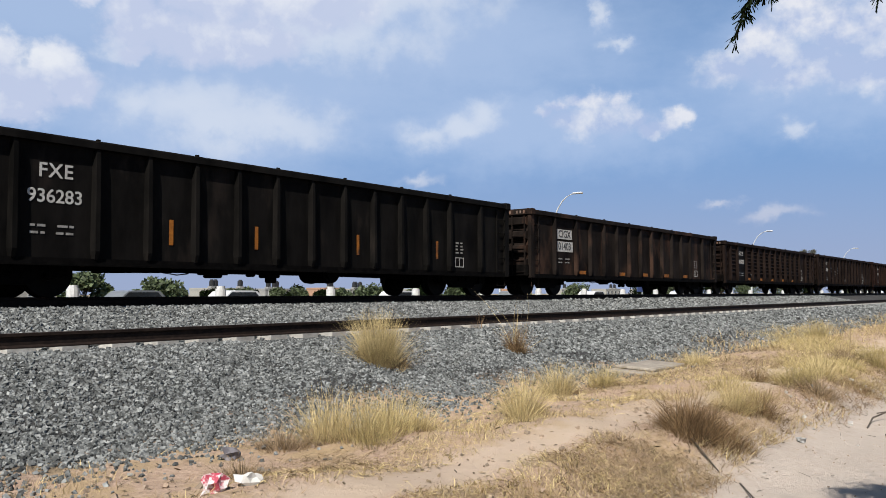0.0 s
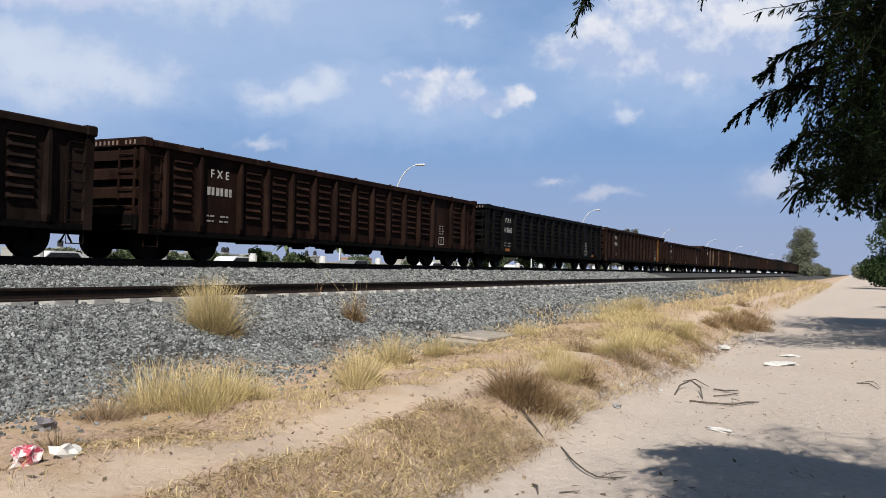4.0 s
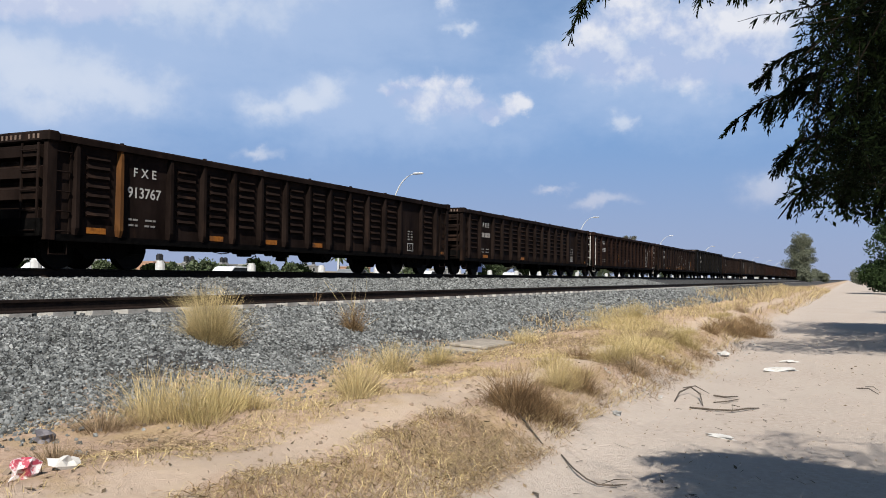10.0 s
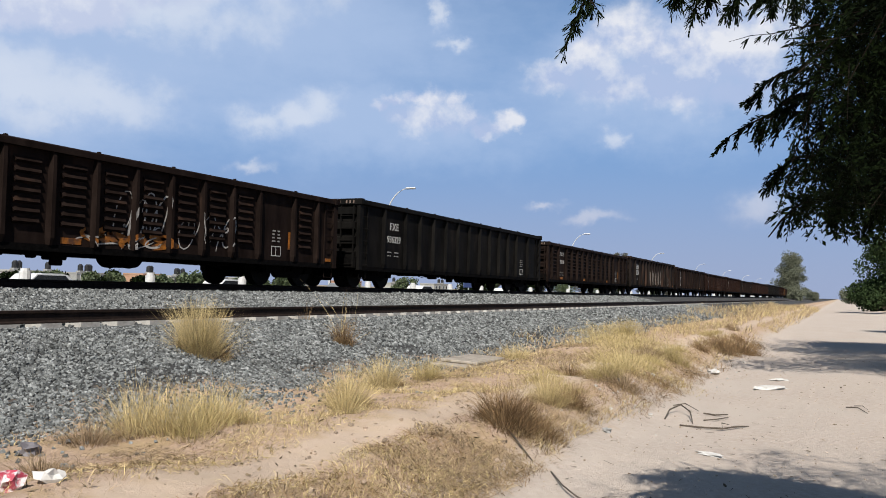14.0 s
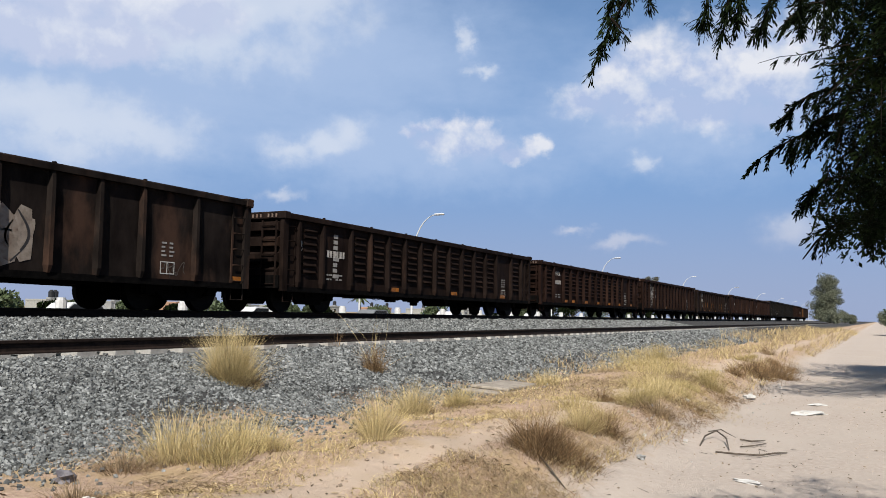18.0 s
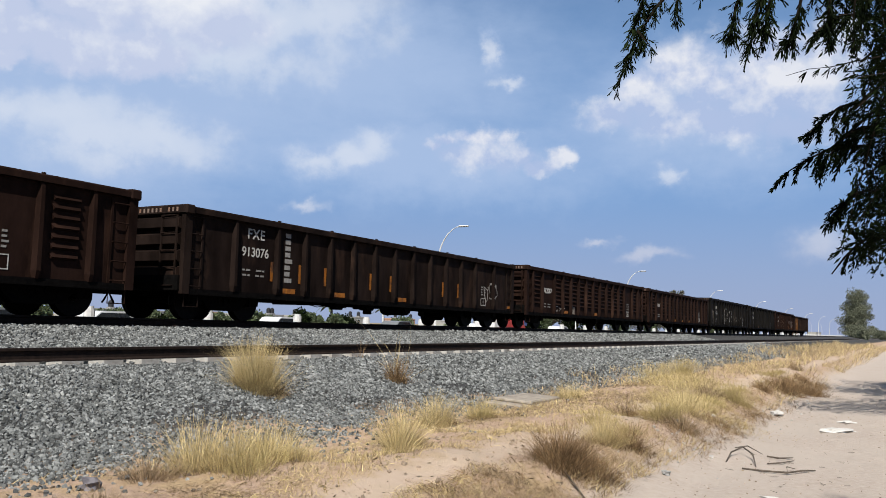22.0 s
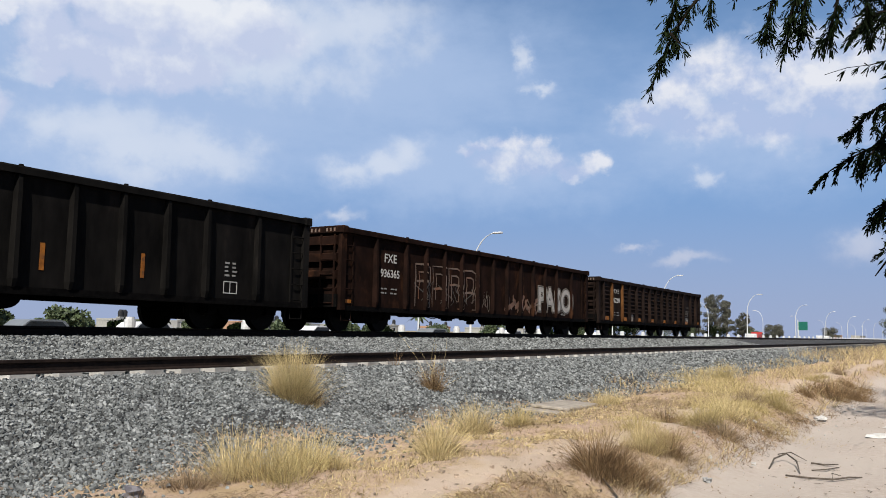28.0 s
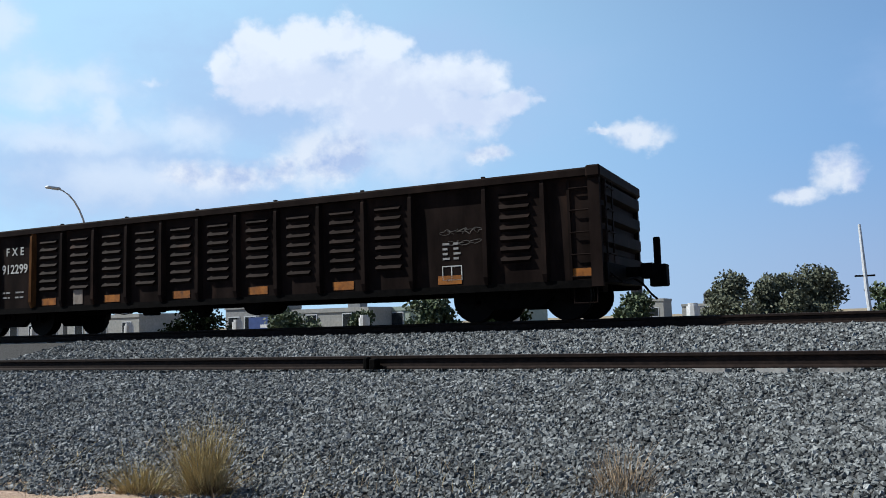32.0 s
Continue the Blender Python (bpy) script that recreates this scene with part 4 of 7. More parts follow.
def sprayed_word(text, x, z, size, fill, line, wide=0.85):
    """A readable sprayed word with a dark outline behind it and a pale rim."""
    def draw(car, L, fy):
        cx = -L / 2 + x * L
        letters(text, size, TAN, car, cx, fy, z, "graffiti_rim", wide, fat=0.085)
        letters(text, size, line, car, cx, fy - 0.005, z, "graffiti_outline", wide, fat=0.06)
        letters(text, size, fill, car, cx, fy - 0.010, z, "graffiti_letter", wide, fat=0.03)
        for m, fat, nm, up in ((TAN, 0.085, "graffiti_rim", 0.004), (line, 0.06, "graffiti_outline", 0.008), (fill, 0.03, "graffiti_letter", 0.012)):
            bm = bmesh.new()
            bm.from_mesh(text_mesh(text, size, wide, fat))
            bmesh.ops.delete(bm, geom=[f for f in bm.faces if f.normal.z < 0.5], context="FACES")
            for v in bm.verts:
                v.co = (cx + v.co.x, fy, z + v.co.y)
            over_ribs(car, bm, m, nm, up)
            bm.free()
    return draw


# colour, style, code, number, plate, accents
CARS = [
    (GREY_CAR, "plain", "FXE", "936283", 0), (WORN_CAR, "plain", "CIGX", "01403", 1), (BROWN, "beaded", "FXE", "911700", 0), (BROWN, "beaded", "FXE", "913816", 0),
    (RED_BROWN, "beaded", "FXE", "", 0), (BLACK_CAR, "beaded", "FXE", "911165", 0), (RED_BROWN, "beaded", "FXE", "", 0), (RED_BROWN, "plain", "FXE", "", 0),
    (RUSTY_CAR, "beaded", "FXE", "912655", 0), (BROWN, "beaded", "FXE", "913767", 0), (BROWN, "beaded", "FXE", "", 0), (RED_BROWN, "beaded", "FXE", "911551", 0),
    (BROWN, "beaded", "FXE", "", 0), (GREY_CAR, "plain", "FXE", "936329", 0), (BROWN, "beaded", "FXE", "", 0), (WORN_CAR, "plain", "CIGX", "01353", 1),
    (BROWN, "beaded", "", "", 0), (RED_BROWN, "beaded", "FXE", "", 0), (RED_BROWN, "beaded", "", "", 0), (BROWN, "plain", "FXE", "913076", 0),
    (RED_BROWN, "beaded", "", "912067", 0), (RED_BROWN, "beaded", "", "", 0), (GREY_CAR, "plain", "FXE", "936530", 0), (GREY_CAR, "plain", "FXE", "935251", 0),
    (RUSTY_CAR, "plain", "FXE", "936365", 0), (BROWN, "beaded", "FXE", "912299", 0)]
LEFT = [4.45, 21.93, 39.83, 58.06, 76.29, 94.62, 112.95, 131.21, 149.57, 168.03, 186.37, 204.52, 222.58, 240.85, 259.24, 277.66, 295.97, 314.19, 332.57, 350.76, 368.88, 386.87, 404.56, 422.47, 440.39, 458.40, 476.66]
train = []


TOPS = {0: 2.73, 1: 2.70, 7: 2.36, 13: 2.76, 15: 2.70, 17: 2.53, 18: 2.54, 19: 2.45, 20: 2.55, 21: 2.55, 22: 2.74, 23: 2.73, 24: 2.72}
PATCHES = {1: (2, 5, 7, 9, 11), 2: (3, 5, 7, 9, 11), 5: (2, 14), 7: (3, 5, 7, 9), 8: (3, 6, 9, 12), 9: (1, 4, 6, 8, 15), 10: (2, 6, 15), 12: (3, 4, 7, 15), 14: (2, 6, 11), 15: (13,),
           16: (5, 9, 13), 17: (3, 4, 6, 8, 10, 12, 14), 18: (6,), 19: (2, 4, 7, 13), 20: (4, 8), 21: (4, 6, 8, 10), 23: (4,), 24: (0,), 25: (1, 3, 5, 7, 9, 11, 13, 15), 26: ()}
BARS = {0: (3, 5, 8, 11), 11: (5,), 19: (1, 2, 3, 5, 6, 9, 10), 23: (4, 8, 10), 22: (9,), 14: (13,), 12: (4, 13)}
SCRAWLS = {2: [tag_scrawl(0.24, 0.28, 0.95, 1.15, 2, 0.03, 4)], 3: [wild(0.235, 0.30, 0.72, 1.85, 3, 0.045, 3, PALE), tag_scrawl(0.30, 0.36, 1.3, 1.9, 3, 0.035, 33), tag_scrawl(0.20, 0.25, 1.45, 1.75, 2, 0.035, 34), tag_scrawl(0.45, 0.50, 0.85, 1.1, 2, 0.03, 5), tag_scrawl(0.82, 0.86, 1.0, 1.5, 1, 0.04, 8)],
           6: [tag_scrawl(0.70, 0.76, 0.85, 1.1, 3, 0.03, 9)], 11: [tag_scrawl(0.80, 0.90, 1.1, 2.0, 3, 0.035, 11), tag_scrawl(0.42, 0.48, 0.85, 1.15, 2, 0.035, 12)],
           12: [tag_scrawl(0.52, 0.60, 0.80, 1.85, 4, 0.05, 13, PALE), wild(0.47, 0.62, 0.72, 1.1, 7, 0.16, 47, YELLOW), tag_scrawl(0.63, 0.74, 0.85, 1.6, 5, 0.04, 14, PALE), tag_scrawl(0.45, 0.60, 0.72, 1.0, 6, 0.04, 48, PALE)], 15: [wild(0.395, 0.665, 0.72, 1.92, 22, 0.44, 15, TAN), wild(0.40, 0.66, 0.72, 1.95, 11, 0.05, 45, DARK_LINE), wild(0.41, 0.65, 0.80, 1.85, 12, 0.07, 16, PALE), tag_scrawl(0.845, 0.885, 0.72, 1.05, 4, 0.02, 31, FAINT)],
           16: [tag_scrawl(0.035, 0.05, 1.6, 1.9, 2, 0.03, 17)], 18: [tag_scrawl(0.10, 0.185, 1.80, 2.22, 6, 0.035, 18), tag_scrawl(0.11, 0.185, 1.30, 1.75, 6, 0.032, 35), tag_scrawl(0.11, 0.15, 0.72, 1.3, 1, 0.04, 36, TAN), tag_scrawl(0.20, 0.23, 1.2, 1.8, 2, 0.022, 19, FAINT)],
           19: [tag_scrawl(0.86, 0.92, 1.0, 1.6, 3, 0.04, 21)], 20: [tag_scrawl(0.20, 0.26, 0.8, 1.0, 3, 0.03, 22)], 8: [tag_scrawl(0.62, 0.70, 0.8, 1.0, 4, 0.018, 28, FAINT)],
           22: [tag_scrawl(0.04, 0.13, 0.85, 2.0, 3, 0.05, 23, TAN), tag_scrawl(0.30, 0.52, 0.80, 1.95, 6, 0.085, 24, PALE), wild(0.56, 0.88, 0.9, 1.7, 9, 0.06, 37, TAN)],
           24: [blocky(0.205, 0.43, 0.76, 2.02, 4, 0.05, 25, RUSTY_PALE), wild(0.21, 0.43, 0.8, 1.6, 9, 0.03, 38, FAINT), tag_scrawl(0.455, 0.485, 0.78, 1.4, 3, 0.022, 39, TAN), wild(0.55, 0.71, 0.74, 1.42, 8, 0.17, 41, ORANGE_TAN), wild(0.56, 0.70, 0.76, 1.3, 5, 0.05, 42, TAN), sprayed_word("PASO", 0.807, 1.30, 1.22, PALE, DARK_LINE, 1.08)],
           25: [tag_scrawl(0.825, 0.875, 1.62, 1.72, 5, 0.012, 27, FAINT), tag_scrawl(0.83, 0.87, 1.42, 1.5, 4, 0.012, 29, FAINT)]}


def build_train():
    for i, (paint, style, code, number, plate) in enumerate(CARS):
        L = LEFT[i + 1] - LEFT[i] - 1.38
        kw = {"top": TOPS.get(i, 2.58), "patches": PATCHES.get(i, ()), "bars": BARS.get(i, ()), "scribble": SCRAWLS.get(i)}
        if i == 11:
            kw["ladders"] = WHITE
        if i == 25:
            kw["rib_paint"], kw["tail"] = ((2, 1), RUST_ORANGE), True
        if i == 8:
            kw["shift"], kw["lift"], kw["dark"], kw["spaced_out"] = 0.38, 0.26, (0, 1, 2, 12), 2.5
            kw["rib_paint"] = ((3, 5, 9), SCRAPED)
        if i == 7:
            kw["shift"] = -0.25
        if i == 2:
            kw["shift"], kw["dark"] = 0.2, (1,)
        if i == 0:
            kw["shift"], kw["lift"] = 0.24, 0.07
        if i in (6, 9):
            kw["rib_paint"] = ((13,) if i == 6 else (1,), RUST_ORANGE)
        kw["plate_at"] = {25: 3, 18: 5, 20: 4}.get(i, 0)
        tone = {GREY_CAR: "dark grey", WORN_CAR: "weathered black-brown", BROWN: "dark brown", RED_BROWN: "red-brown", BLACK_CAR: "black", RUSTY_CAR: "rust-streaked brown"}[paint]
        side = "louvre-like pressed panels" if style == "beaded" else "plain ribbed sides"
        extra = ", white ladders" if i == 11 else ", pale graffiti" if i in (3, 12, 15, 18, 22, 24) else ", train's last" if i == 25 else ""
        car = gondola(L, paint, style, (code, number, plate), f"{tone} open gondola car with {side}{extra}", **kw)
        if i in (16, 19):
            ribs, top = RIBS[car.name]
            x = ribs[1] + 0.45 if i == 19 else -L / 2 + 2.36 * L / 16.9
            for k in range(8):
                part("lettering_bar", boxes((x - 0.12, x + (0.16 if k in (0, 3) else 0.08), -0.002, 0, 0.98 + 0.16 * k, 1.09 + 0.16 * k)), CHALK, car, "worn white upright lettering bar").matrix_basis = pose(0, -SIDE - 0.006, 0)
        car.matrix_basis = pose(LEFT[i] + L / 2, FAR_Y, FAR_Z)
        train.append((car, LEFT[i] + L / 2))


build_train()

# ---- loose ballast, grass and brush ----


def rotations(n, rs):
    """n random rotation matrices."""
    q = rs.normal(size=(n, 4))
    q /= np.linalg.norm(q, axis=1, keepdims=True)
    w, x, y, z = q.T
    return np.stack([1 - 2 * (y * y + z * z), 2 * (x * y - z * w), 2 * (x * z + y * w), 2 * (x * y + z * w), 1 - 2 * (x * x + z * z), 2 * (y * z - x * w),
                     2 * (x * z - y * w), 2 * (y * z + x * w), 1 - 2 * (x * x + y * y)], -1).reshape(n, 3, 3)


CUBE_F = np.array([(0, 3, 2, 1), (4, 5, 6, 7), (0, 1, 5, 4), (1, 2, 6, 5), (2, 3, 7, 6), (3, 0, 4, 7)])


def stones(name, x, y, size, material, label, seed, sink=0.25):
    rs = np.random.RandomState(seed)
    n = len(x)
    cube = np.array([(-1, -1, -1), (1, -1, -1), (1, 1, -1), (-1, 1, -1), (-1, -1, 1), (1, -1, 1), (1, 1, 1), (-1, 1, 1)], float)
    v = cube[None] * rs.uniform(0.45, 1.0, (n, 8, 3)) * (rs.uniform(0.6, 1.25, (n, 1, 3)))
    v = np.einsum("nij,nkj->nki", rotations(n, rs), v) * size[:, None, None] * 0.5
    z = ground_z(x, y) + size * (0.5 - sink) * 0.6
    v += np.stack([x, y, z], -1)[:, None]
    f = (CUBE_F[None] + 8 * np.arange(n)[:, None, None]).reshape(-1, 4)
    return tagged(raw_mesh(name, v.reshape(-1, 3), f, material), label, kind="stuff")


def scatter_ballast():
    rs = np.random.RandomState(5)
    xs, ys, ss = [], [], []

    def lay(x0, x1, y0, y1, per_m2, lo, hi, toe=False):
        n = int((x1 - x0) * (y1 - y0) * per_m2)
        x, y = rs.uniform(x0, x1, n), rs.uniform(y0, y1, n)
        if toe:
            edge = 6.15 - 1.5 * np.clip((3.5 - x) / 3.0, 0, 1) + smooth_noise(x * 0.6, x * 0 + 1.5, 11) * 1.3 + smooth_noise(x * 2.1, x * 0 + 4.5, 12) * 0.5
            keep = (y > edge) | (rs.rand(n) < np.exp(-(edge - y) * 3.0) * 0.35)
            dust = smooth_noise(x * 0.7, y * 1.2, 13) + smooth_noise(x * 2.3, y * 2.3, 14) * 0.4
            keep &= (dust < 0.14) | (x < 1.5) | (y > 7.25) | (rs.rand(n) < 0.30)
            x, y = x[keep], y[keep]
        # finer stones by the sleepers' ends
        fine = np.where((x > 7) & (y < 9.05), np.clip((9.05 - y) / 0.45, 0.30, 1.0), 1.0)
        xs.append(x), ys.append(y), ss.append(rs.uniform(lo, hi, len(x)) * rs.choice([0.7, 1, 1, 1.25], len(x)) * fine)

    lay(-10, 11, 4.3, 9.02, 1500, 0.025, 0.041, True)
    lay(-14, -10, 4.6, 9.02, 700, 0.034, 0.058, True)
    lay(11, 14, 4.8, 9.02, 600, 0.034, 0.062, True)
    lay(14, 24, 5.8, 9.02, 480, 0.038, 0.062, True)
    lay(24, 30, 6.0, 8.90, 260, 0.05, 0.08, True)
    lay(30, 60, 6.2, 8.80, 90, 0.08, 0.11, True)
    lay(-16, 24, 11.45, 13.75, 560, 0.034, 0.06)
    lay(24, 60, 11.35, 13.75, 110, 0.075, 0.11)
    lay(-13, 24, 8.80, 11.45, 130, 0.035, 0.055)
    stones("ballast_stones", np.concatenate(xs), np.concatenate(ys), np.concatenate(ss), BALLAST, "angular grey crushed ballast stones on the railway bank", 6)
    n = 2600
    x, y = 2 + 20 * rs.rand(n) ** 1.3, rs.uniform(2.3, 6.3, n)
    keep = smooth_noise(x * 1.1, y * 1.3, 71) + 0.5 * smooth_noise(x * 3.1, y * 3.1, 72) > rs.uniform(-0.35, 0.25, n)
    x, y = x[keep], y[keep]
    stones("pebbles", x, y, 0.010 + 0.045 * rs.rand(len(x)) ** 3, PEBBLE, "pale pebbles and clods on the dry bank", 8)
    # pale chips fallen down the bank's edge
    n = 420
    x, y = rs.uniform(8.5, 22, n), 2.45 + 0.32 * rs.normal(size=n)
    keep = smooth_noise(x * 0.9, y * 1.5, 75) > rs.uniform(-0.3, 0.3, n)
    x, y = x[keep], y[keep]
    stones("edge_chips", x, y, 0.012 + 0.05 * rs.rand(len(x)) ** 2.5, CONCRETE, "pale broken chips and clods along the bank edge", 10)
    n = 2000
    x, y = 3 + 21 * rs.rand(n) ** 1.4, rs.uniform(-3, 2.4, n)
    stones("lane_grit", x, y, rs.uniform(0.004, 0.014, n) * rs.choice([0.7, 1, 1.5], n), PEBBLE, "small grit on the dirt lane", 9)


FLECK = mat("dead leaf bits", (0.10, 0.07, 0.045), (0.34, 0.26, 0.17), 0.9, 8, 0.0, island=0.6, gloss=0.1)


def scatter_flecks():
    """Dead leaf bits, chips of wood and straw lying on bank and lane."""
    rs = np.random.RandomState(77)
    n = 6000
    x = 2.0 + 22 * rs.rand(n) ** 1.5
    y = rs.uniform(-1.5, 6.2, n)
    keep = rs.rand(n) < np.where(y < 2.1, 0.18, 1.0) * (0.4 + 1.2 * np.clip(smooth_noise(x * 0.9, y * 0.9, 31) + 0.4, 0, 1))
    x, y = x[keep], y[keep]
    n = len(x)
    a, L = rs.uniform(0, math.tau, n), rs.uniform(0.008, 0.04, n)
    W = L * rs.uniform(0.12, 0.6, n)
    u = np.stack([np.cos(a), np.sin(a), rs.normal(0, 0.25, n)], -1) * L[:, None]
    w = np.stack([-np.sin(a), np.cos(a), rs.normal(0, 0.25, n)], -1) * W[:, None]
    c = np.stack([x, y, ground_z(x, y) + 0.008], -1)
    v = np.stack([c - u, c - w, c + u, c + w], 1).reshape(-1, 3)
    tagged(raw_mesh("leaf_litter", v, np.arange(4 * n).reshape(n, 4), FLECK), "dead leaf bits and straw on bank and lane", kind="stuff")


PEBBLE = mat("dusty pebble", (0.26, 0.19, 0.135), (0.44, 0.345, 0.265), 0.9, 9, 0.3, island=0.4)


def blades(base, height, lean, width, rs, bend=0.5):
    """Bent grass blades in three lengths: base (n, 3), height (n), lean (n, 2). Returns verts and quads."""
    n = len(base)
    az = rs.uniform(0, math.tau, n)
    side = np.stack([np.cos(az), np.sin(az), 0 * az], -1) * width[:, None]
    lean3 = np.concatenate([lean, np.zeros((n, 1))], 1)
    sway = np.concatenate([rs.normal(0, 0.07, (n, 2)), np.zeros((n, 1))], 1) * height[:, None]
    drop = 0.22 * np.linalg.norm(lean, axis=1)
    rows = []
    for t, w in ((0.0, 1.0), (0.38, 0.9), (0.72, 0.65), (1.0, 0.15)):
        p = base + lean3 * (height * t * (1 - bend + bend * t))[:, None] + sway * math.sin(t * 2.6)
        p[:, 2] += height * t * (1 - np.minimum(drop, 0.8) * t)
        rows += [p - side * w, p + side * w]
    v = np.stack(rows, 1)
    f = np.array([(0, 1, 3, 2), (2, 3, 5, 4), (4, 5, 7, 6)])
    return v.reshape(-1, 3), (f[None] + 8 * np.arange(n)[:, None, None]).reshape(-1, 4)


def tuft(x, y, radius, height, n, material, label, name="grass_tuft", spread=0.5, width=0.0017, seed=1, foot=0.27, mess=0.0):
    """A fan of blades from a narrow foot, with strays and a fallen skirt round it."""
    rs = np.random.RandomState(seed)
    n = int(n * 1.4)
    r = rs.rand(n) ** 0.7
    a = rs.uniform(0, math.tau, n)
    h = height * rs.uniform(0.25, 1.15, n) * (1.05 - 0.3 * r)
    lean = np.stack([np.cos(a), np.sin(a)], -1) * (r * spread * rs.uniform(0.3, 1.7, n))[:, None] + rs.normal(0, 0.21, (n, 2))
    if name == "dry_bush":
        foot, mess = 0.50, 0.45
    lean += rs.normal(0, 0.01 + mess, (n, 2))
    stray = rs.rand(n) < 0.10
    lean[stray] *= 1.7
    skirt = rs.rand(n) < 0.22
    lean[skirt] = lean[skirt] * 1.2 + rs.normal(0, 0.9, (skirt.sum(), 2))
    h[skirt] *= 0.42
    rr = r * radius * foot * np.where(skirt, 1.7, 1.0)
    bx, by = x + rr * np.cos(a), y + rr * np.sin(a)
    base = np.stack([bx, by, ground_z(bx, by) - 0.02], -1)
    v, f = blades(base, h, lean, np.full(n, width) * rs.uniform(0.6, 1.3, n), rs, 0.35)
    thing = tagged(raw_mesh(name, v, f, material), label, "grass tuft" if name == "grass_tuft" else "bush", "dry grass tufts on the bank")
    if n > 400 and x < 17:
        # short dark blades that stand in for the shade at its foot
        m = int(n * 0.40)
        a, q = rs.uniform(0, math.tau, m), rs.rand(m) ** 0.6 * radius * foot * 1.45
        bx, by = x + q * np.cos(a) + 0.10 * radius, y + q * np.sin(a)
        base = np.stack([bx, by, ground_z(bx, by) - 0.01], -1)
        v, f = blades(base, height * rs.uniform(0.08, 0.34, m), rs.normal(0, 0.75, (m, 2)), np.full(m, width * 1.2), rs, 0.4)
        thatch = raw_mesh("thatch", v, f, BRUSH)
        thatch.parent = thing
        thatch["label"] = "dark short blades standing in for shade"
    return thing


def tangle(regions, material, name, label, seed):
    """Fallen, criss-crossing dry stalks: x and y range, stalks per square metre, length range, threshold of the patches, height."""
    rs = np.random.RandomState(seed)
    vs, fs, total = [], [], 0
    for x0, x1, y0, y1, per, lo, hi, thr, lift in regions:
        n = int((x1 - x0) * (y1 - y0) * per)
        x, y = rs.uniform(x0, x1, n), rs.uniform(y0, y1, n)
        d = smooth_noise(x * 1.0, y * 1.3, seed + 1) + 0.6 * smooth_noise(x * 3.2, y * 3.2, seed + 2)
        keep = rs.rand(n) < 1 / (1 + np.exp(-(d - thr) / 0.08))
        keep &= np.abs(y + smooth_noise(x * 0.35, y * 0 + 3.5, 1) * 0.7 - 3.45) > 0.20
        # thinning out towards the ends
        keep &= rs.rand(n) < np.clip(np.minimum(np.minimum(x - x0, x1 - x) / 1.0, np.minimum(y - y0, y1 - y) / 0.14) + 0.04, 0, 1)
        x, y = x[keep], y[keep]
        n = len(x)
        a, L = rs.uniform(0, math.tau, n), rs.uniform(lo, hi, n)
        turn, top = rs.normal(0, 0.7, n), rs.uniform(0.1, 1.0, n) * lift
        w = rs.uniform(0.0007, 0.0016, n) * (1 + np.clip(x, 0, 60) / 14)
        rows = []
        for t in (0.0, 0.35, 0.7, 1.0):
            aa = a + turn * t
            px, py = x + np.cos(aa) * L * (t - 0.3), y + np.sin(aa) * L * (t - 0.3)
            pz = ground_z(px, py) + 0.004 + top * np.sin(np.pi * np.clip(t * rs.uniform(0.5, 1.0, n), 0, 1))
            p = np.stack([px, py, pz], -1)
            off = np.stack([-np.sin(aa), np.cos(aa), rs.normal(0, 0.8, n)], -1) * (w * (1.1 - t))[:, None]
            rows += [p - off, p + off]
        vs.append(np.stack(rows, 1).reshape(-1, 3))
        f = np.array([(0, 1, 3, 2), (2, 3, 5, 4), (4, 5, 7, 6)])
        fs.append((f[None] + 8 * np.arange(n)[:, None, None]).reshape(-1, 4) + total)
        total += 8 * n
    tagged(raw_mesh(name, np.concatenate(vs), np.concatenate(fs), material), label, kind="stuff")


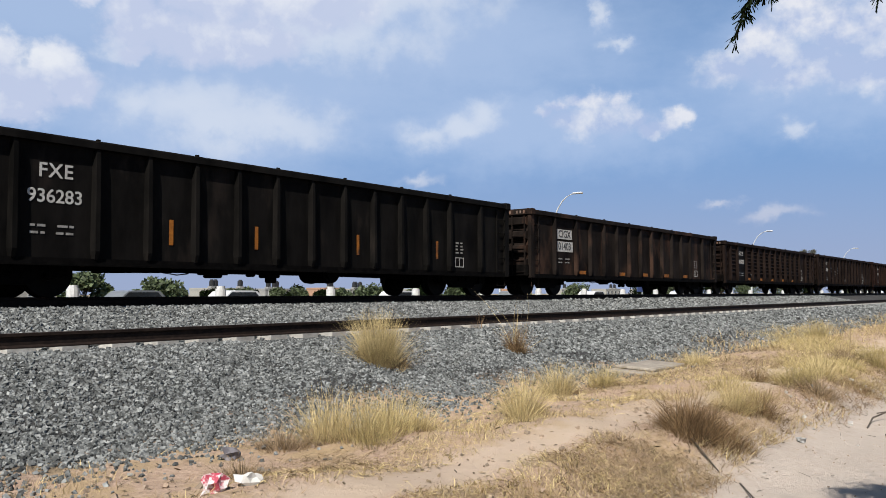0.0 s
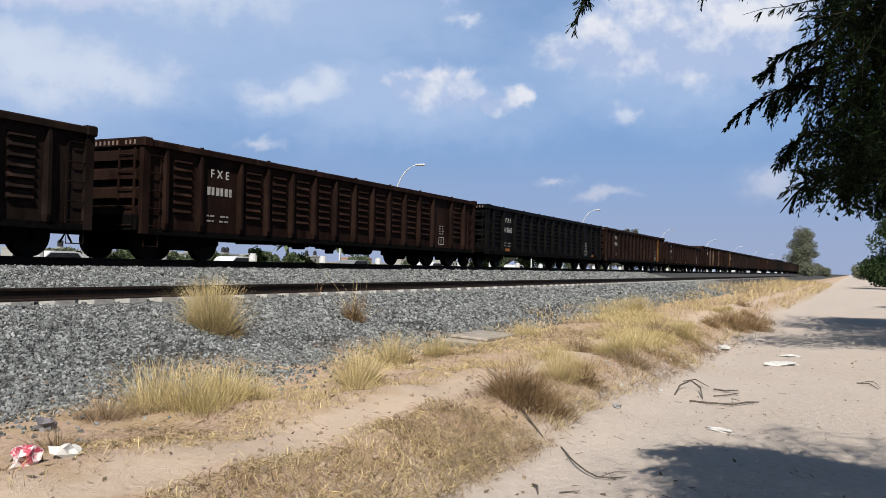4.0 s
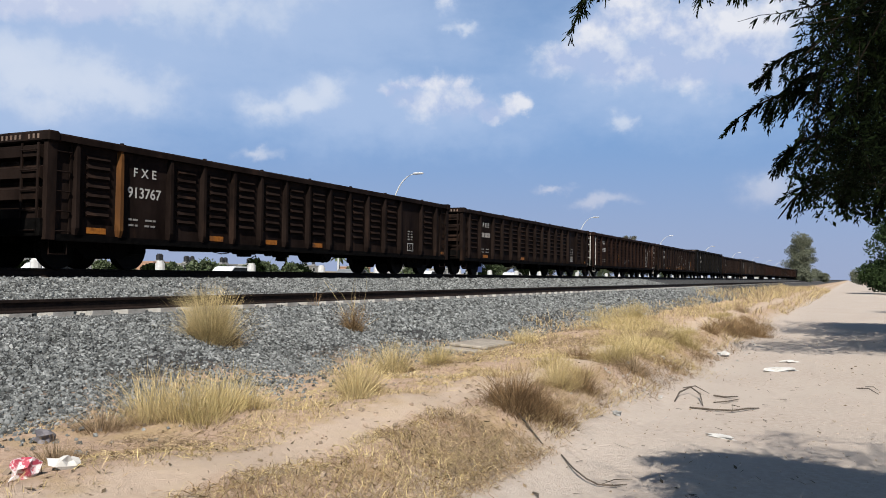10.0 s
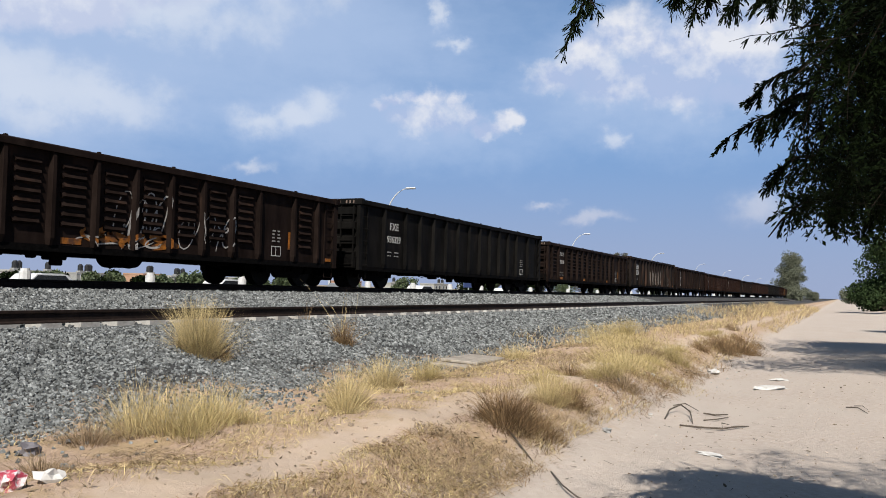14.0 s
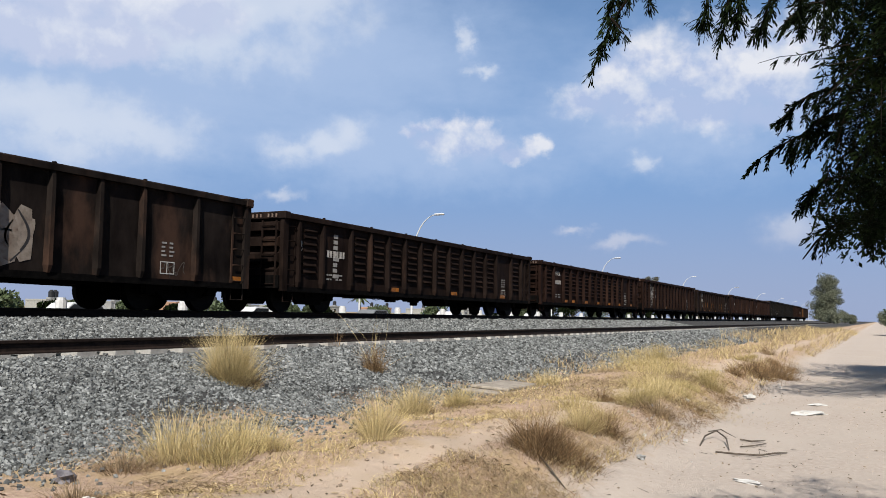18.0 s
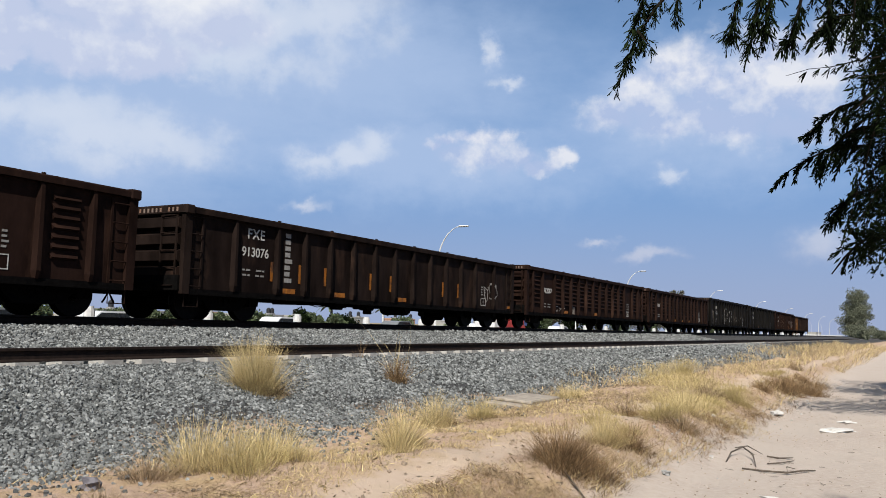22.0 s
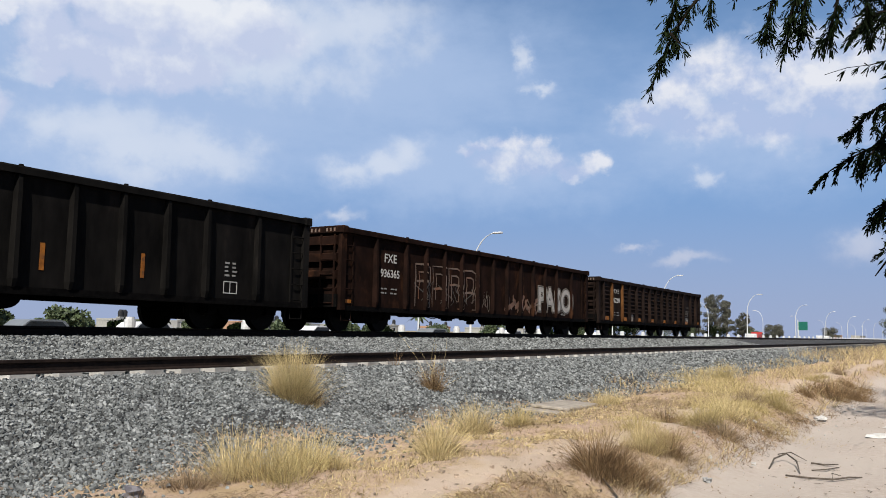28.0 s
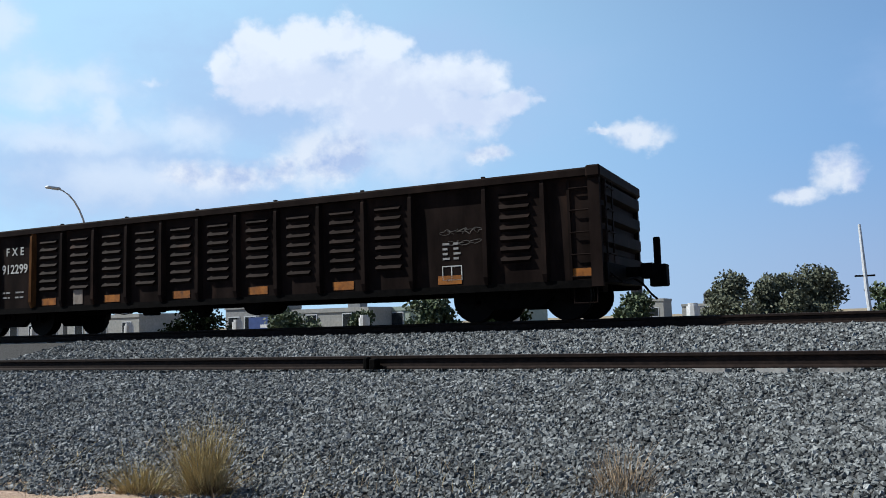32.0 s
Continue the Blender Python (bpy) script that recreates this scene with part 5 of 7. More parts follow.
def plant_grass():
    straw, olive = "dry straw-coloured grass tuft on the gravel bank", "half dry yellow-olive grass tuft on the dusty bank"
    tuft(8.33, 7.57, 0.85, 0.78, 2500, GRASS_DRY, "dense dry straw-coloured grass tuft on the gravel bank", seed=1, spread=0.46)
    for k, (x, y, r, h, n, g) in enumerate(((4.98, 5.15, 0.55, 0.50, 330, 0), (5.10, 4.86, 0.6, 0.46, 360, 0), (5.30, 4.75, 0.7, 0.36, 380, 1), (5.70, 4.95, 0.7, 0.46, 420, 0), (5.30, 5.40, 0.7, 0.50, 330, 0), (6.05, 5.30, 0.6, 0.42, 300, 0), (5.02, 4.58, 0.5, 0.24, 260, 1), (5.65, 4.62, 0.5, 0.26, 240, 0))):
        tuft(x, y, r, h, n, GRASS_OLIVE if g else GRASS_DRY, olive if g else straw, seed=230 + k, spread=0.80, foot=0.34)
    tuft(11.53, 7.40, 0.42, 0.56, 520, BRUSH, "small brown dry weed on the gravel bank", seed=4, spread=0.6)
    tuft(11.6, 7.45, 0.30, 1.18, 16, GRASS_DRY, "few tall thin straw stalks on the gravel bank", seed=5, spread=0.28, width=0.0034)
    tuft(12.4, 8.75, 0.30, 0.50, 14, BRUSH, "few thin brown stalks by the rail", seed=55, spread=0.30, width=0.003)
    tuft(6.9, 4.35, 0.55, 0.48, 700, GRASS_DRY, straw, seed=6, spread=0.7)
    tuft(6.3, 4.0, 0.30, 0.50, 220, GRASS_DRY, straw, seed=61, spread=0.55)
    tuft(9.3, 5.35, 0.70, 0.50, 900, GRASS_DRY, straw, seed=7, spread=0.75)
    tuft(10.3, 5.2, 0.60, 0.38, 600, GRASS_OLIVE, olive, seed=8, spread=0.8)
    tuft(14.0, 5.3, 0.80, 0.40, 700, GRASS_DRY, straw, seed=9, spread=0.7)
    tuft(7.22, 2.80, 0.46, 0.46, 1300, BRUSH, "brown brittle dry bush hanging over the bank edge", "dry_bush", seed=10, spread=0.6)
    tuft(7.42, 2.55, 0.4, 0.30, 700, BRUSH, "brown brittle dry bush hanging over the bank edge", "dry_bush", seed=11, spread=0.9)
    tuft(8.6, 2.85, 0.6, 0.36, 800, GRASS_DRY, straw, seed=12, spread=1.0)
    tuft(9.6, 3.2, 0.35, 0.28, 300, TWIG, "small brown dry weed on the bank edge", seed=13, spread=0.8)
    tuft(11.3, 2.95, 0.8, 0.42, 1000, GRASS_OLIVE, olive, seed=14, spread=0.9)
    tuft(12.4, 2.9, 0.7, 0.40, 700, GRASS_DRY, straw, seed=15, spread=0.9)
    tuft(16.4, 2.9, 1.0, 0.5, 900, GRASS_OLIVE, olive, seed=16, spread=0.8)
    tuft(-4.45, 5.0, 0.45, 0.68, 1000, GRASS_OLIVE, "tall golden-olive grass tuft at the foot of the gravel", seed=17, spread=0.35)
    tuft(-4.85, 4.75, 0.6, 0.34, 700, GRASS_OLIVE, olive, seed=18, spread=0.8)
    tuft(-1.4, 5.72, 0.75, 0.42, 260, TWIG, "sparse dry brown weed in the gravel", seed=19, spread=0.6)
    tuft(3.62, 4.55, 0.5, 0.22, 300, TWIG, "flattened dry brown weed on the dusty bank", seed=20, spread=1.2)
    tuft(4.6, 5.25, 0.7, 0.25, 500, TWIG, "flattened dry brown weed on the dusty bank", seed=21, spread=1.3)
    tuft(21.6, 2.60, 0.8, 0.60, 1100, BRUSH, "dark dry brush on the bank edge", "dry_bush", seed=22, spread=0.7)
    tuft(22.7, 2.25, 0.9, 0.62, 1300, BRUSH, "dark dry brush on the bank edge", "dry_bush", seed=23, spread=0.7)
    tuft(24.5, 5.8, 1.0, 0.7, 900, GRASS_OLIVE, olive, seed=24, spread=0.6)
    # a dense yellow mat from the foot of the gravel to the bank's edge
    rs = random.Random(62)
    for k in range(34):
        f = (k + rs.random()) / 34
        x, y = 13.0 + 13.0 * f, 3.0 + 3.7 * f + rs.uniform(-0.55, 0.55)
        tuft(x, y, rs.uniform(0.9, 1.5), rs.uniform(0.13, 0.27), 420, GRASS_OLIVE if rs.random() < 0.65 else GRASS_DRY, "low yellow-olive grass clump on the dusty bank", seed=400 + k, spread=1.0, width=0.0028, foot=0.62, mess=0.35)
    # ragged clumps all along the bank's edge
    rs = random.Random(61)
    x = 8.9
    while x < 30:
        kind = rs.choice(((GRASS_OLIVE, "half dry olive grass clump hanging over the bank edge"), (TWIG, "brown dry weed clump hanging over the bank edge"), (GRASS_OLIVE, "half dry olive grass clump hanging over the bank edge"), (BRUSH, "dark brown dry weed clump on the bank edge")))
        tuft(x, 2.75 + rs.uniform(-0.3, 0.9), rs.uniform(0.4, 1.0), rs.uniform(0.13, 0.34), int(360 * (1 if x < 18 else 0.7)), kind[0], kind[1], seed=200 + int(x * 10), spread=rs.uniform(0.9, 1.8), width=0.0017 * (1 + x / 22))
        x += rs.uniform(0.45, 1.0) * (1 if x < 16 else 1.6)
    # ground cover: short dry grass over the whole bank
    rs = np.random.RandomState(40)
    xs, ys, hs = [], [], []

    def cover(x0, x1, y0, y1, per_m2, lo, hi, thr, seed):
        n = int((x1 - x0) * (y1 - y0) * per_m2)
        x, y = rs.uniform(x0, x1, n), rs.uniform(y0, y1, n)
        d = smooth_noise(x * 0.8, y * 0.9, seed) + 0.5 * smooth_noise(x * 2.6, y * 2.6, seed + 1)
        path = np.abs(y + smooth_noise(x * 0.35, y * 0 + 3.5, 1) * 0.7 - 3.45) < 0.28
        keep = (rs.rand(n) < 1 / (1 + np.exp(-(d - thr) / 0.07))) & ~path
        xs.append(x[keep]), ys.append(y[keep]), hs.append(rs.uniform(lo, hi, keep.sum()))

    cover(1.5, 6.6, 2.25, 3.15, 900, 0.03, 0.12, 0.0, 50)
    cover(7.0, 9.5, 2.3, 3.3, 1800, 0.03, 0.12, -0.05, 51)
    cover(3.5, 7.5, 3.65, 4.3, 600, 0.03, 0.09, 0.0, 53)
    cover(2.0, 9.0, 3.6, 6.0, 420, 0.02, 0.10, 0.06, 52)
    cover(8.5, 18, 2.2, 6.4, 300, 0.03, 0.15, 0.10, 54)
    cover(18, 45, 2.3, 7.0, 110, 0.08, 0.34, 0.04, 56)
    cover(45, 110, 2.2, 7.5, 22, 0.3, 0.7, -0.05, 58)
    cover(-14, 2.0, 3.6, 6.0, 120, 0.05, 0.2, 0.05, 60)
    x, y, h = np.concatenate(xs), np.concatenate(ys), np.concatenate(hs)
    half = rs.rand(len(x)) < np.where((x < 7) & (y < 3.1), 0.25, 0.5)
    for sel, m, nm, lab in ((half, GRASS_DRY, "dry_grass", "sparse short straw grass on the dusty bank"), (~half, TWIG, "dead_weeds", "sparse brown dead weeds on the dusty bank")):
        base = np.stack([x[sel], y[sel], ground_z(x[sel], y[sel]) - 0.01], -1)
        n = len(base)
        v, f = blades(base, h[sel], rs.normal(0, 0.6, (n, 2)) + np.stack([0.25 + 0 * base[:, 0], np.where(base[:, 1] < 3.1, -0.5, 0.0)], -1), rs.uniform(0.0011, 0.0023, n) * (1 + base[:, 0].clip(0, 100) / 11), rs)
        tagged(raw_mesh(nm, v, f, m), lab, kind="stuff")


scatter_ballast()
scatter_flecks()
plant_grass()
tangle([(0.6, 7.2, 2.2, 3.3, 3000, 0.05, 0.20, 0.04, 0.07), (3.2, 5.2, 3.9, 4.8, 1500, 0.06, 0.22, 0.0, 0.05), (6.6, 10, 2.3, 3.2, 1100, 0.06, 0.22, 0.0, 0.08), (9, 20, 2.4, 6.0, 240, 0.08, 0.30, 0.08, 0.08)], TWIG, "dead_stalks", "tangle of fallen brown dry stalks on the bank", 310)
tangle([(0.6, 7.0, 2.15, 3.25, 1100, 0.05, 0.18, 0.02, 0.06), (3.0, 5.0, 3.9, 4.9, 700, 0.05, 0.2, 0.05, 0.04), (6.8, 9.0, 2.3, 3.1, 700, 0.06, 0.2, 0.0, 0.08), (9.5, 17, 2.05, 2.95, 420, 0.06, 0.26, 0.06, 0.10), (17, 27, 2.0, 3.0, 260, 0.10, 0.40, 0.0, 0.16)], BRUSH, "dark_stalks", "tangle of fallen dark brown dry stalks on the bank", 320)
tangle([(1.0, 7.0, 2.25, 3.25, 900, 0.05, 0.16, 0.0, 0.08), (2.4, 6.6, 3.55, 4.3, 620, 0.04, 0.13, 0.08, 0.04), (6, 13, 3.5, 5.4, 420, 0.06, 0.2, 0.0, 0.06)], GRASS_DRY, "fallen_straw", "fallen straw and short yellow grass on the bank", 330)

# ---- trees ----


def leaf_quads(points, dirs, size, rs, flat=0.5):
    """Small pointed leaves at points, pointing along dirs."""
    n = len(points)
    d = dirs / np.linalg.norm(dirs, axis=1, keepdims=True)
    s = np.cross(d, rs.normal(size=(n, 3)))
    s /= np.linalg.norm(s, axis=1, keepdims=True) + 1e-9
    L = size[:, None]
    v = np.stack([points, points + d * L * 0.5 + s * L * flat * 0.5, points + d * L, points + d * L * 0.5 - s * L * flat * 0.5], 1)
    return v.reshape(-1, 3), np.arange(4 * n).reshape(n, 4)


def sprays(starts, ends, per, leaf, rs, droop=0.3, flat=0.28):
    """Feathery twigs: leaves set in two rows along each twig from start to end."""
    n = len(starts)
    t = np.tile(np.linspace(0.1, 1.0, per), n)
    a, b2 = np.repeat(starts, per, 0), np.repeat(ends, per, 0)
    p = a + (b2 - a) * t[:, None]
    p[:, 2] -= droop * t * t * np.linalg.norm(b2 - a, axis=1)
    ax = (b2 - a) / (np.linalg.norm(b2 - a, axis=1, keepdims=True) + 1e-9)
    side = np.cross(ax, np.array([0.1, 0.2, 1.0]))
    sgn = np.where(np.arange(n * per) % 2, 1, -1)[:, None]
    d = ax * 0.8 + side * sgn * 0.9 + rs.normal(0, 0.25, (n * per, 3)) + np.array([0, 0, -0.25])
    return leaf_quads(p, d, leaf * rs.uniform(0.6, 1.3, n * per), rs, flat)


def ray_point(az, el, dist):
    a, e = radians(az), radians(el)
    return np.array([-math.sin(a) * math.cos(e), math.cos(a) * math.cos(e), math.sin(e)]) * dist + np.array([0, 0, EYE_Z])


def shade_edge(x, y):
    """Positive where the lane lies in the big crown's shade."""
    ragged = 0.40 * smooth_noise(x * 1.2, y * 2.4, 93) + 0.34 * smooth_noise(x * 3.0, y * 6.0, 94)
    return 1 - np.hypot((x - 5.6) / 3.5, (y + 0.7) / 2.2) + ragged


def pinnae(points, dirs, size, rs, flat=0.16):
    """Narrow blunt leaf rods."""
    n = len(points)
    d = dirs / np.linalg.norm(dirs, axis=1, keepdims=True)
    s = np.cross(d, rs.normal(size=(n, 3)))
    s /= np.linalg.norm(s, axis=1, keepdims=True) + 1e-9
    L = size[:, None]
    v = np.stack([points] + [points + d * L * a + s * L * flat * b2 + np.array([0, 0, -0.10]) * L * a * a for a, b2 in ((0.25, 0.4), (0.85, 0.5), (1.0, 0.0), (0.85, -0.5), (0.25, -0.4))], 1)
    return v.reshape(-1, 3), np.arange(6 * n).reshape(n, 6)


# twigs hanging from the crown: azimuth and height along each, leafy nodes, spread
HANGING_TWIG = [([(-76.6, 22.8), (-75.3, 21.4), (-74.2, 19.9), (-73.4, 18.3), (-72.7, 16.4)], 62, 0.85),
               ([(-74.3, 23.5), (-73.7, 22.2), (-73.4, 21.1), (-73.1, 20.1), (-72.7, 19.0)], 46, 0.9),
               ([(-74.2, 20.2), (-74.7, 19.6), (-75.1, 19.2)], 13, 0.7),
               ([(-72.4, 23.1), (-72.2, 22.7), (-72.0, 22.4)], 4, 0.4),
               ([(-76.0, 22.8), (-75.8, 22.0), (-75.8, 21.2)], 13, 0.7),
               ([(-78.9, 22.9), (-77.9, 22.1), (-77.4, 21.5)], 14, 0.6),
               ([(-81.0, 23.0), (-80.1, 21.6), (-79.8, 20.3), (-79.7, 19.9)], 46, 1.0)]
FRINGE_TWIG = [([(-82.1, 22.9), (-81.4, 21.3), (-81.1, 20.0), (-80.9, 18.9)], 56, 1.0),
               ([(-83.3, 22.7), (-82.7, 21.0), (-82.4, 19.8), (-82.4, 19.2)], 56, 1.0),
               ([(-84.4, 22.5), (-84.1, 21.1), (-83.7, 20.0), (-83.6, 19.3)], 46, 1.0),
               ([(-85.9, 22.0), (-85.5, 20.1), (-85.4, 19.0), (-85.5, 17.7)], 30, 0.6),
               ([(-86.7, 21.9), (-86.5, 20.0), (-86.5, 18.8), (-86.6, 17.7)], 22, 0.5),
               ([(-88.1, 21.7), (-87.4, 20.6), (-87.1, 19.7)], 30, 0.9),
               ([(-88.4, 17.0), (-87.0, 16.9), (-85.6, 16.7), (-84.3, 16.7), (-82.9, 16.4)], 9, 0.35)]


def hang_twigs(root, rs):
    """Leafy twigs drooping out of the crown above the lane's edge."""
    points, dirs, size = [], [], []
    for line, nodes, spread in HANGING_TWIG + FRINGE_TWIG:
        p = np.array([ray_point(a, e, 2.95) for a, e in line]) + rs.normal(0, 0.03, (1, 3))
        bm = bmesh.new()
        tube(bm, [tuple(q) for q in p], [(0.0075 - 0.0055 * k / (len(p) - 1)) * min(1.0, spread) for k in range(len(p))], 5)
        part("hanging_twig", bm, SILHOUETTE_BARK, root)
        # leaf stalks set along the twig, each with rods on both sides
        t = np.sort(rs.uniform(0.1, 1.0, nodes)) * (len(p) - 1)
        k = np.clip(t.astype(int), 0, len(p) - 2)
        c = p[k] + (p[k + 1] - p[k]) * (t - k)[:, None]
        along = p[k + 1] - p[k]
        along /= np.linalg.norm(along, axis=1, keepdims=True)
        out = rs.normal(0, 1, (nodes, 3))
        stalk = along * 0.8 + out * 0.48 + np.array([0, 0, -0.55])
        stalk /= np.linalg.norm(stalk, axis=1, keepdims=True)
        reach = rs.uniform(0.02, 0.07, nodes) * spread
        per = 9
        u = np.tile(np.linspace(0.15, 1.0, per), nodes)
        base = np.repeat(c, per, 0) + np.repeat(stalk * reach[:, None], per, 0) * u[:, None]
        points.append(base)
        dirs.append(np.repeat(stalk, per, 0) + rs.normal(0, 0.36, (nodes * per, 3)) + np.array([0, 0, -0.12]))
        size.append(rs.uniform(0.012, 0.032, nodes * per))
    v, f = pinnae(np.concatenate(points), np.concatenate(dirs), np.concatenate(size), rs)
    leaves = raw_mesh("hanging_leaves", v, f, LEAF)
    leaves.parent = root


def big_tree():
    """The feathery tree that overhangs the lane."""
    rs = np.random.RandomState(70)
    root = tagged(new("overhanging_tree"), "large dark green feathery-leaved tree overhanging the dirt lane", "tree")
    trunk = bmesh.new()
    tube(trunk, [(2.2, -4.6, -0.1), (2.3, -4.5, 0.9), (2.5, -4.2, 2.0), (2.6, -4.0, 3.2)], [0.34, 0.27, 0.24, 0.20], 12)
    part("trunk", trunk, BARK, root)
    fork = Vector((2.6, -4.0, 3.1))
    # tips of the boughs: azimuth, height, distance
    tips = [(-85.6, 21.0, 5.7, 0.6), (-86.0, 17.0, 5.8, 0.6), (-85.2, 14.0, 5.8, 0.35),
            (-83.9, 11.6, 5.9, 0.40), (-86.4, 10.2, 6.2, 0.6), (-86.8, 7.8, 6.2, 0.6), (-86.1, 5.0, 6.4, 0.45), (-88.0, 5.8, 6.4, 0.6), (-90.3, 6.4, 6.5, 0.6), (-92.3, 6.6, 6.5, 0.6), (-95, 7.0, 6.4, 0.7), (-88.0, 12, 6.3, 0.8), (-89, 14.5, 6.4, 0.9), (-90, 18, 6.3, 0.9), (-88, 21, 6.0, 0.9),
            (-92, 10, 6.6, 0.9), (-95, 13, 6.5, 0.9), (-98, 9, 6.2, 0.8), (-93, 22, 6.2, 0.9), (-86, 25, 5.6, 0.8), (-100, 17, 6.2, 0.8)]
    starts, ends = [], []
    for az, el, dist, width in tips:
        dist *= 0.80
        if -88.5 < az < -83 and el < 18.5:
            az, width = az - 1.7, width * 0.8
        tip = Vector(ray_point(az, el, dist))
        mid = fork.lerp(tip, 0.55) + Vector((0, 0, 1.4))
        pts = [fork * (1 - t) ** 2 + mid * 2 * t * (1 - t) + tip * t * t for t in [k / 9 for k in range(10)]]
        bm = bmesh.new()
        tube(bm, pts, [0.07 * (1 - k / 9) ** 1.2 + 0.006 for k in range(10)], 6)
        part("bough", bm, SILHOUETTE_BARK, root)
        n = int((400 if el > 19 else 200) * width)
        t = rs.uniform(0.52, 1.0, n)
        f0, m0, t0 = np.array(fork), np.array(mid), np.array(tip)
        c = f0 * ((1 - t) ** 2)[:, None] + m0 * (2 * t * (1 - t))[:, None] + t0 * (t * t)[:, None]
        s = c + rs.normal(0, 0.05, (n, 3))
        thin = np.clip(1.25 - t, 0.25, 0.7)[:, None] * 0.55
        e = s + rs.normal(0, 1, (n, 3)) * thin * np.array([0.42, 0.42, 0.30]) * width / 0.7 + np.array([0, 0, -0.10])
        starts.append(s), ends.append(e)
    # light fronds reaching out of the crown's edge: from, to
    for (a0, e0, d0), (a1, e1, d1) in (((-88.2, 11.8, 4.6), (-83.3, 10.5, 4.5)), ((-88.2, 14.5, 4.5), (-84.6, 12.9, 4.3)), ((-88.8, 6.4, 4.8), (-85.8, 3.9, 4.7)),
                                       ((-88.4, 9.0, 4.7), (-86.0, 7.6, 4.6)), ((-88.2, 19.5, 4.3), (-85.0, 19.0, 4.1)), ((-90.5, 6.5, 4.8), (-89.3, 4.4, 4.7)), ((-93.0, 7.0, 4.8), (-91.6, 5.0, 4.7)), ((-88.4, 13.0, 4.5), (-85.6, 11.2, 4.4))):
        p0, p1 = ray_point(a0, e0, d0), ray_point(a1, e1, d1)
        bm = bmesh.new()
        tube(bm, [tuple(p0 + (p1 - p0) * k / 4 + np.array([0, 0, 0.05 * math.sin(k * math.pi / 4)])) for k in range(5)], [0.012, 0.010, 0.008, 0.006, 0.003], 5)
        part("frond_stem", bm, SILHOUETTE_BARK, root)
        n = 30
        t = rs.uniform(0.0, 1.0, n)
        s = p0 + (p1 - p0) * t[:, None] + np.stack([0 * t, 0 * t, 0.05 * np.sin(t * math.pi)], -1)
        along = (p1 - p0) / np.linalg.norm(p1 - p0)
        starts.append(s)
        ends.append(s + along * rs.uniform(0.02, 0.10, (n, 1)) + rs.normal(0, 0.048, (n, 3)) * (1.25 - t)[:, None] + np.array([0, 0, -0.03]))
    bough_n = sum(len(a) for a in starts)
    # inner crown
    n = 5000
    p = rs.normal(0, 1, (n, 3))
    p /= np.linalg.norm(p, axis=1, keepdims=True)
    p = p * (rs.rand(n, 1) ** 0.45) * np.array([5.2, 5.0, 3.0]) + np.array([0.2, -4.9, 5.3])
    w = p - np.array([0, 0, EYE_Z])
    az = np.degrees(np.arctan2(-w[:, 0], w[:, 1]))
    el = np.degrees(np.arcsin(w[:, 2] / np.linalg.norm(w, axis=1)))
    seen = (az > -87.6 - 1.0 * np.sin(el * 0.9)) & (az < 60) & (el < 26)
    low = (el < 5.5 + 1.2 * np.sin(az * 1.3)) | (p[:, 2] < 2.0)
    p = p[~seen & ~low]
    starts.append(p), ends.append(p + rs.normal(0, 0.33, (len(p), 3)) + np.array([0, 0, -0.1]))
    # the dense dark side over the lane
    n = 4600
    az, el, d = rs.uniform(-106, -87.2, n), rs.uniform(5.2, 27, n), rs.uniform(3.4, 4.8, n)
    p = np.array([ray_point(a, b2, c) for a, b2, c in zip(az, el, d)])
    p = p[(az < -87.4 - 0.9 * np.sin(el * 0.8 + 1)) & (el > 6.0 + 1.2 * np.sin(az * 1.1))]
    starts.append(p), ends.append(p + rs.normal(0, 0.28, (len(p), 3)) + np.array([0, 0, -0.08]))
    s, e = np.concatenate(starts), np.concatenate(ends)
    # the crown's lower rim over the lane, and no twigs close by in front of it
    w = e - np.array([0, 0, EYE_Z])
    w[:, 2] -= 0.35 * np.linalg.norm(e - s, axis=1)
    d = np.linalg.norm(w, axis=1)
    az, el = np.degrees(np.arctan2(-w[:, 0], w[:, 1])), np.degrees(np.arcsin(w[:, 2] / d))
    lane = (az > -100) & (az < -40)
    inner = np.arange(len(s)) >= bough_n
    rim = -87.3 - 1.2 * np.sin(el * 0.75 + 0.6) - 0.5 * np.sin(el * 2.3)
    keep = ~(inner & (az > rim) & (az < 60) & (el < 27)) & ~(lane & ((el < 3.6 + 0.7 * np.sin(az * 2.1)) | (d < 2.0)))
    s, e, inner = s[keep], e[keep], inner[keep]
    # the crown's high side, whose dappled shade lies on the lane
    fall = np.array([-sd.x, -sd.y]) / sd.z
    g = s[:, :2] + fall * s[:, 2:3]
    open_lane = (g[:, 0] > 3.5) & (g[:, 0] < 16) & (g[:, 1] > -4) & (g[:, 1] < 4)
    keep = ~inner | ~open_lane | (shade_edge(g[:, 0], g[:, 1]) > rs.uniform(-0.10, 0.05, len(s))) | (rs.rand(len(s)) < 0.03)
    s, e = s[keep], e[keep]
    n = 7600
    gx, gy, h = rs.uniform(4.0, 9.6, n), rs.uniform(-3.2, 2.0, n), rs.uniform(3.3, 8.2, n)
    p = np.stack([gx - fall[0] * h, gy - fall[1] * h, h], -1)
    az = np.degrees(np.arctan2(-p[:, 0], p[:, 1]))
    holes = smooth_noise(gx * 2.0, gy * 2.6, 91) + 0.6 * smooth_noise(gx * 5.0, gy * 6.0, 92)
    p = p[(shade_edge(gx, gy) > 0.12 + 0.10 * rs.normal(size=n)) & (holes < 0.16) & (az < -93.5) & (p[:, 0] > -1)]
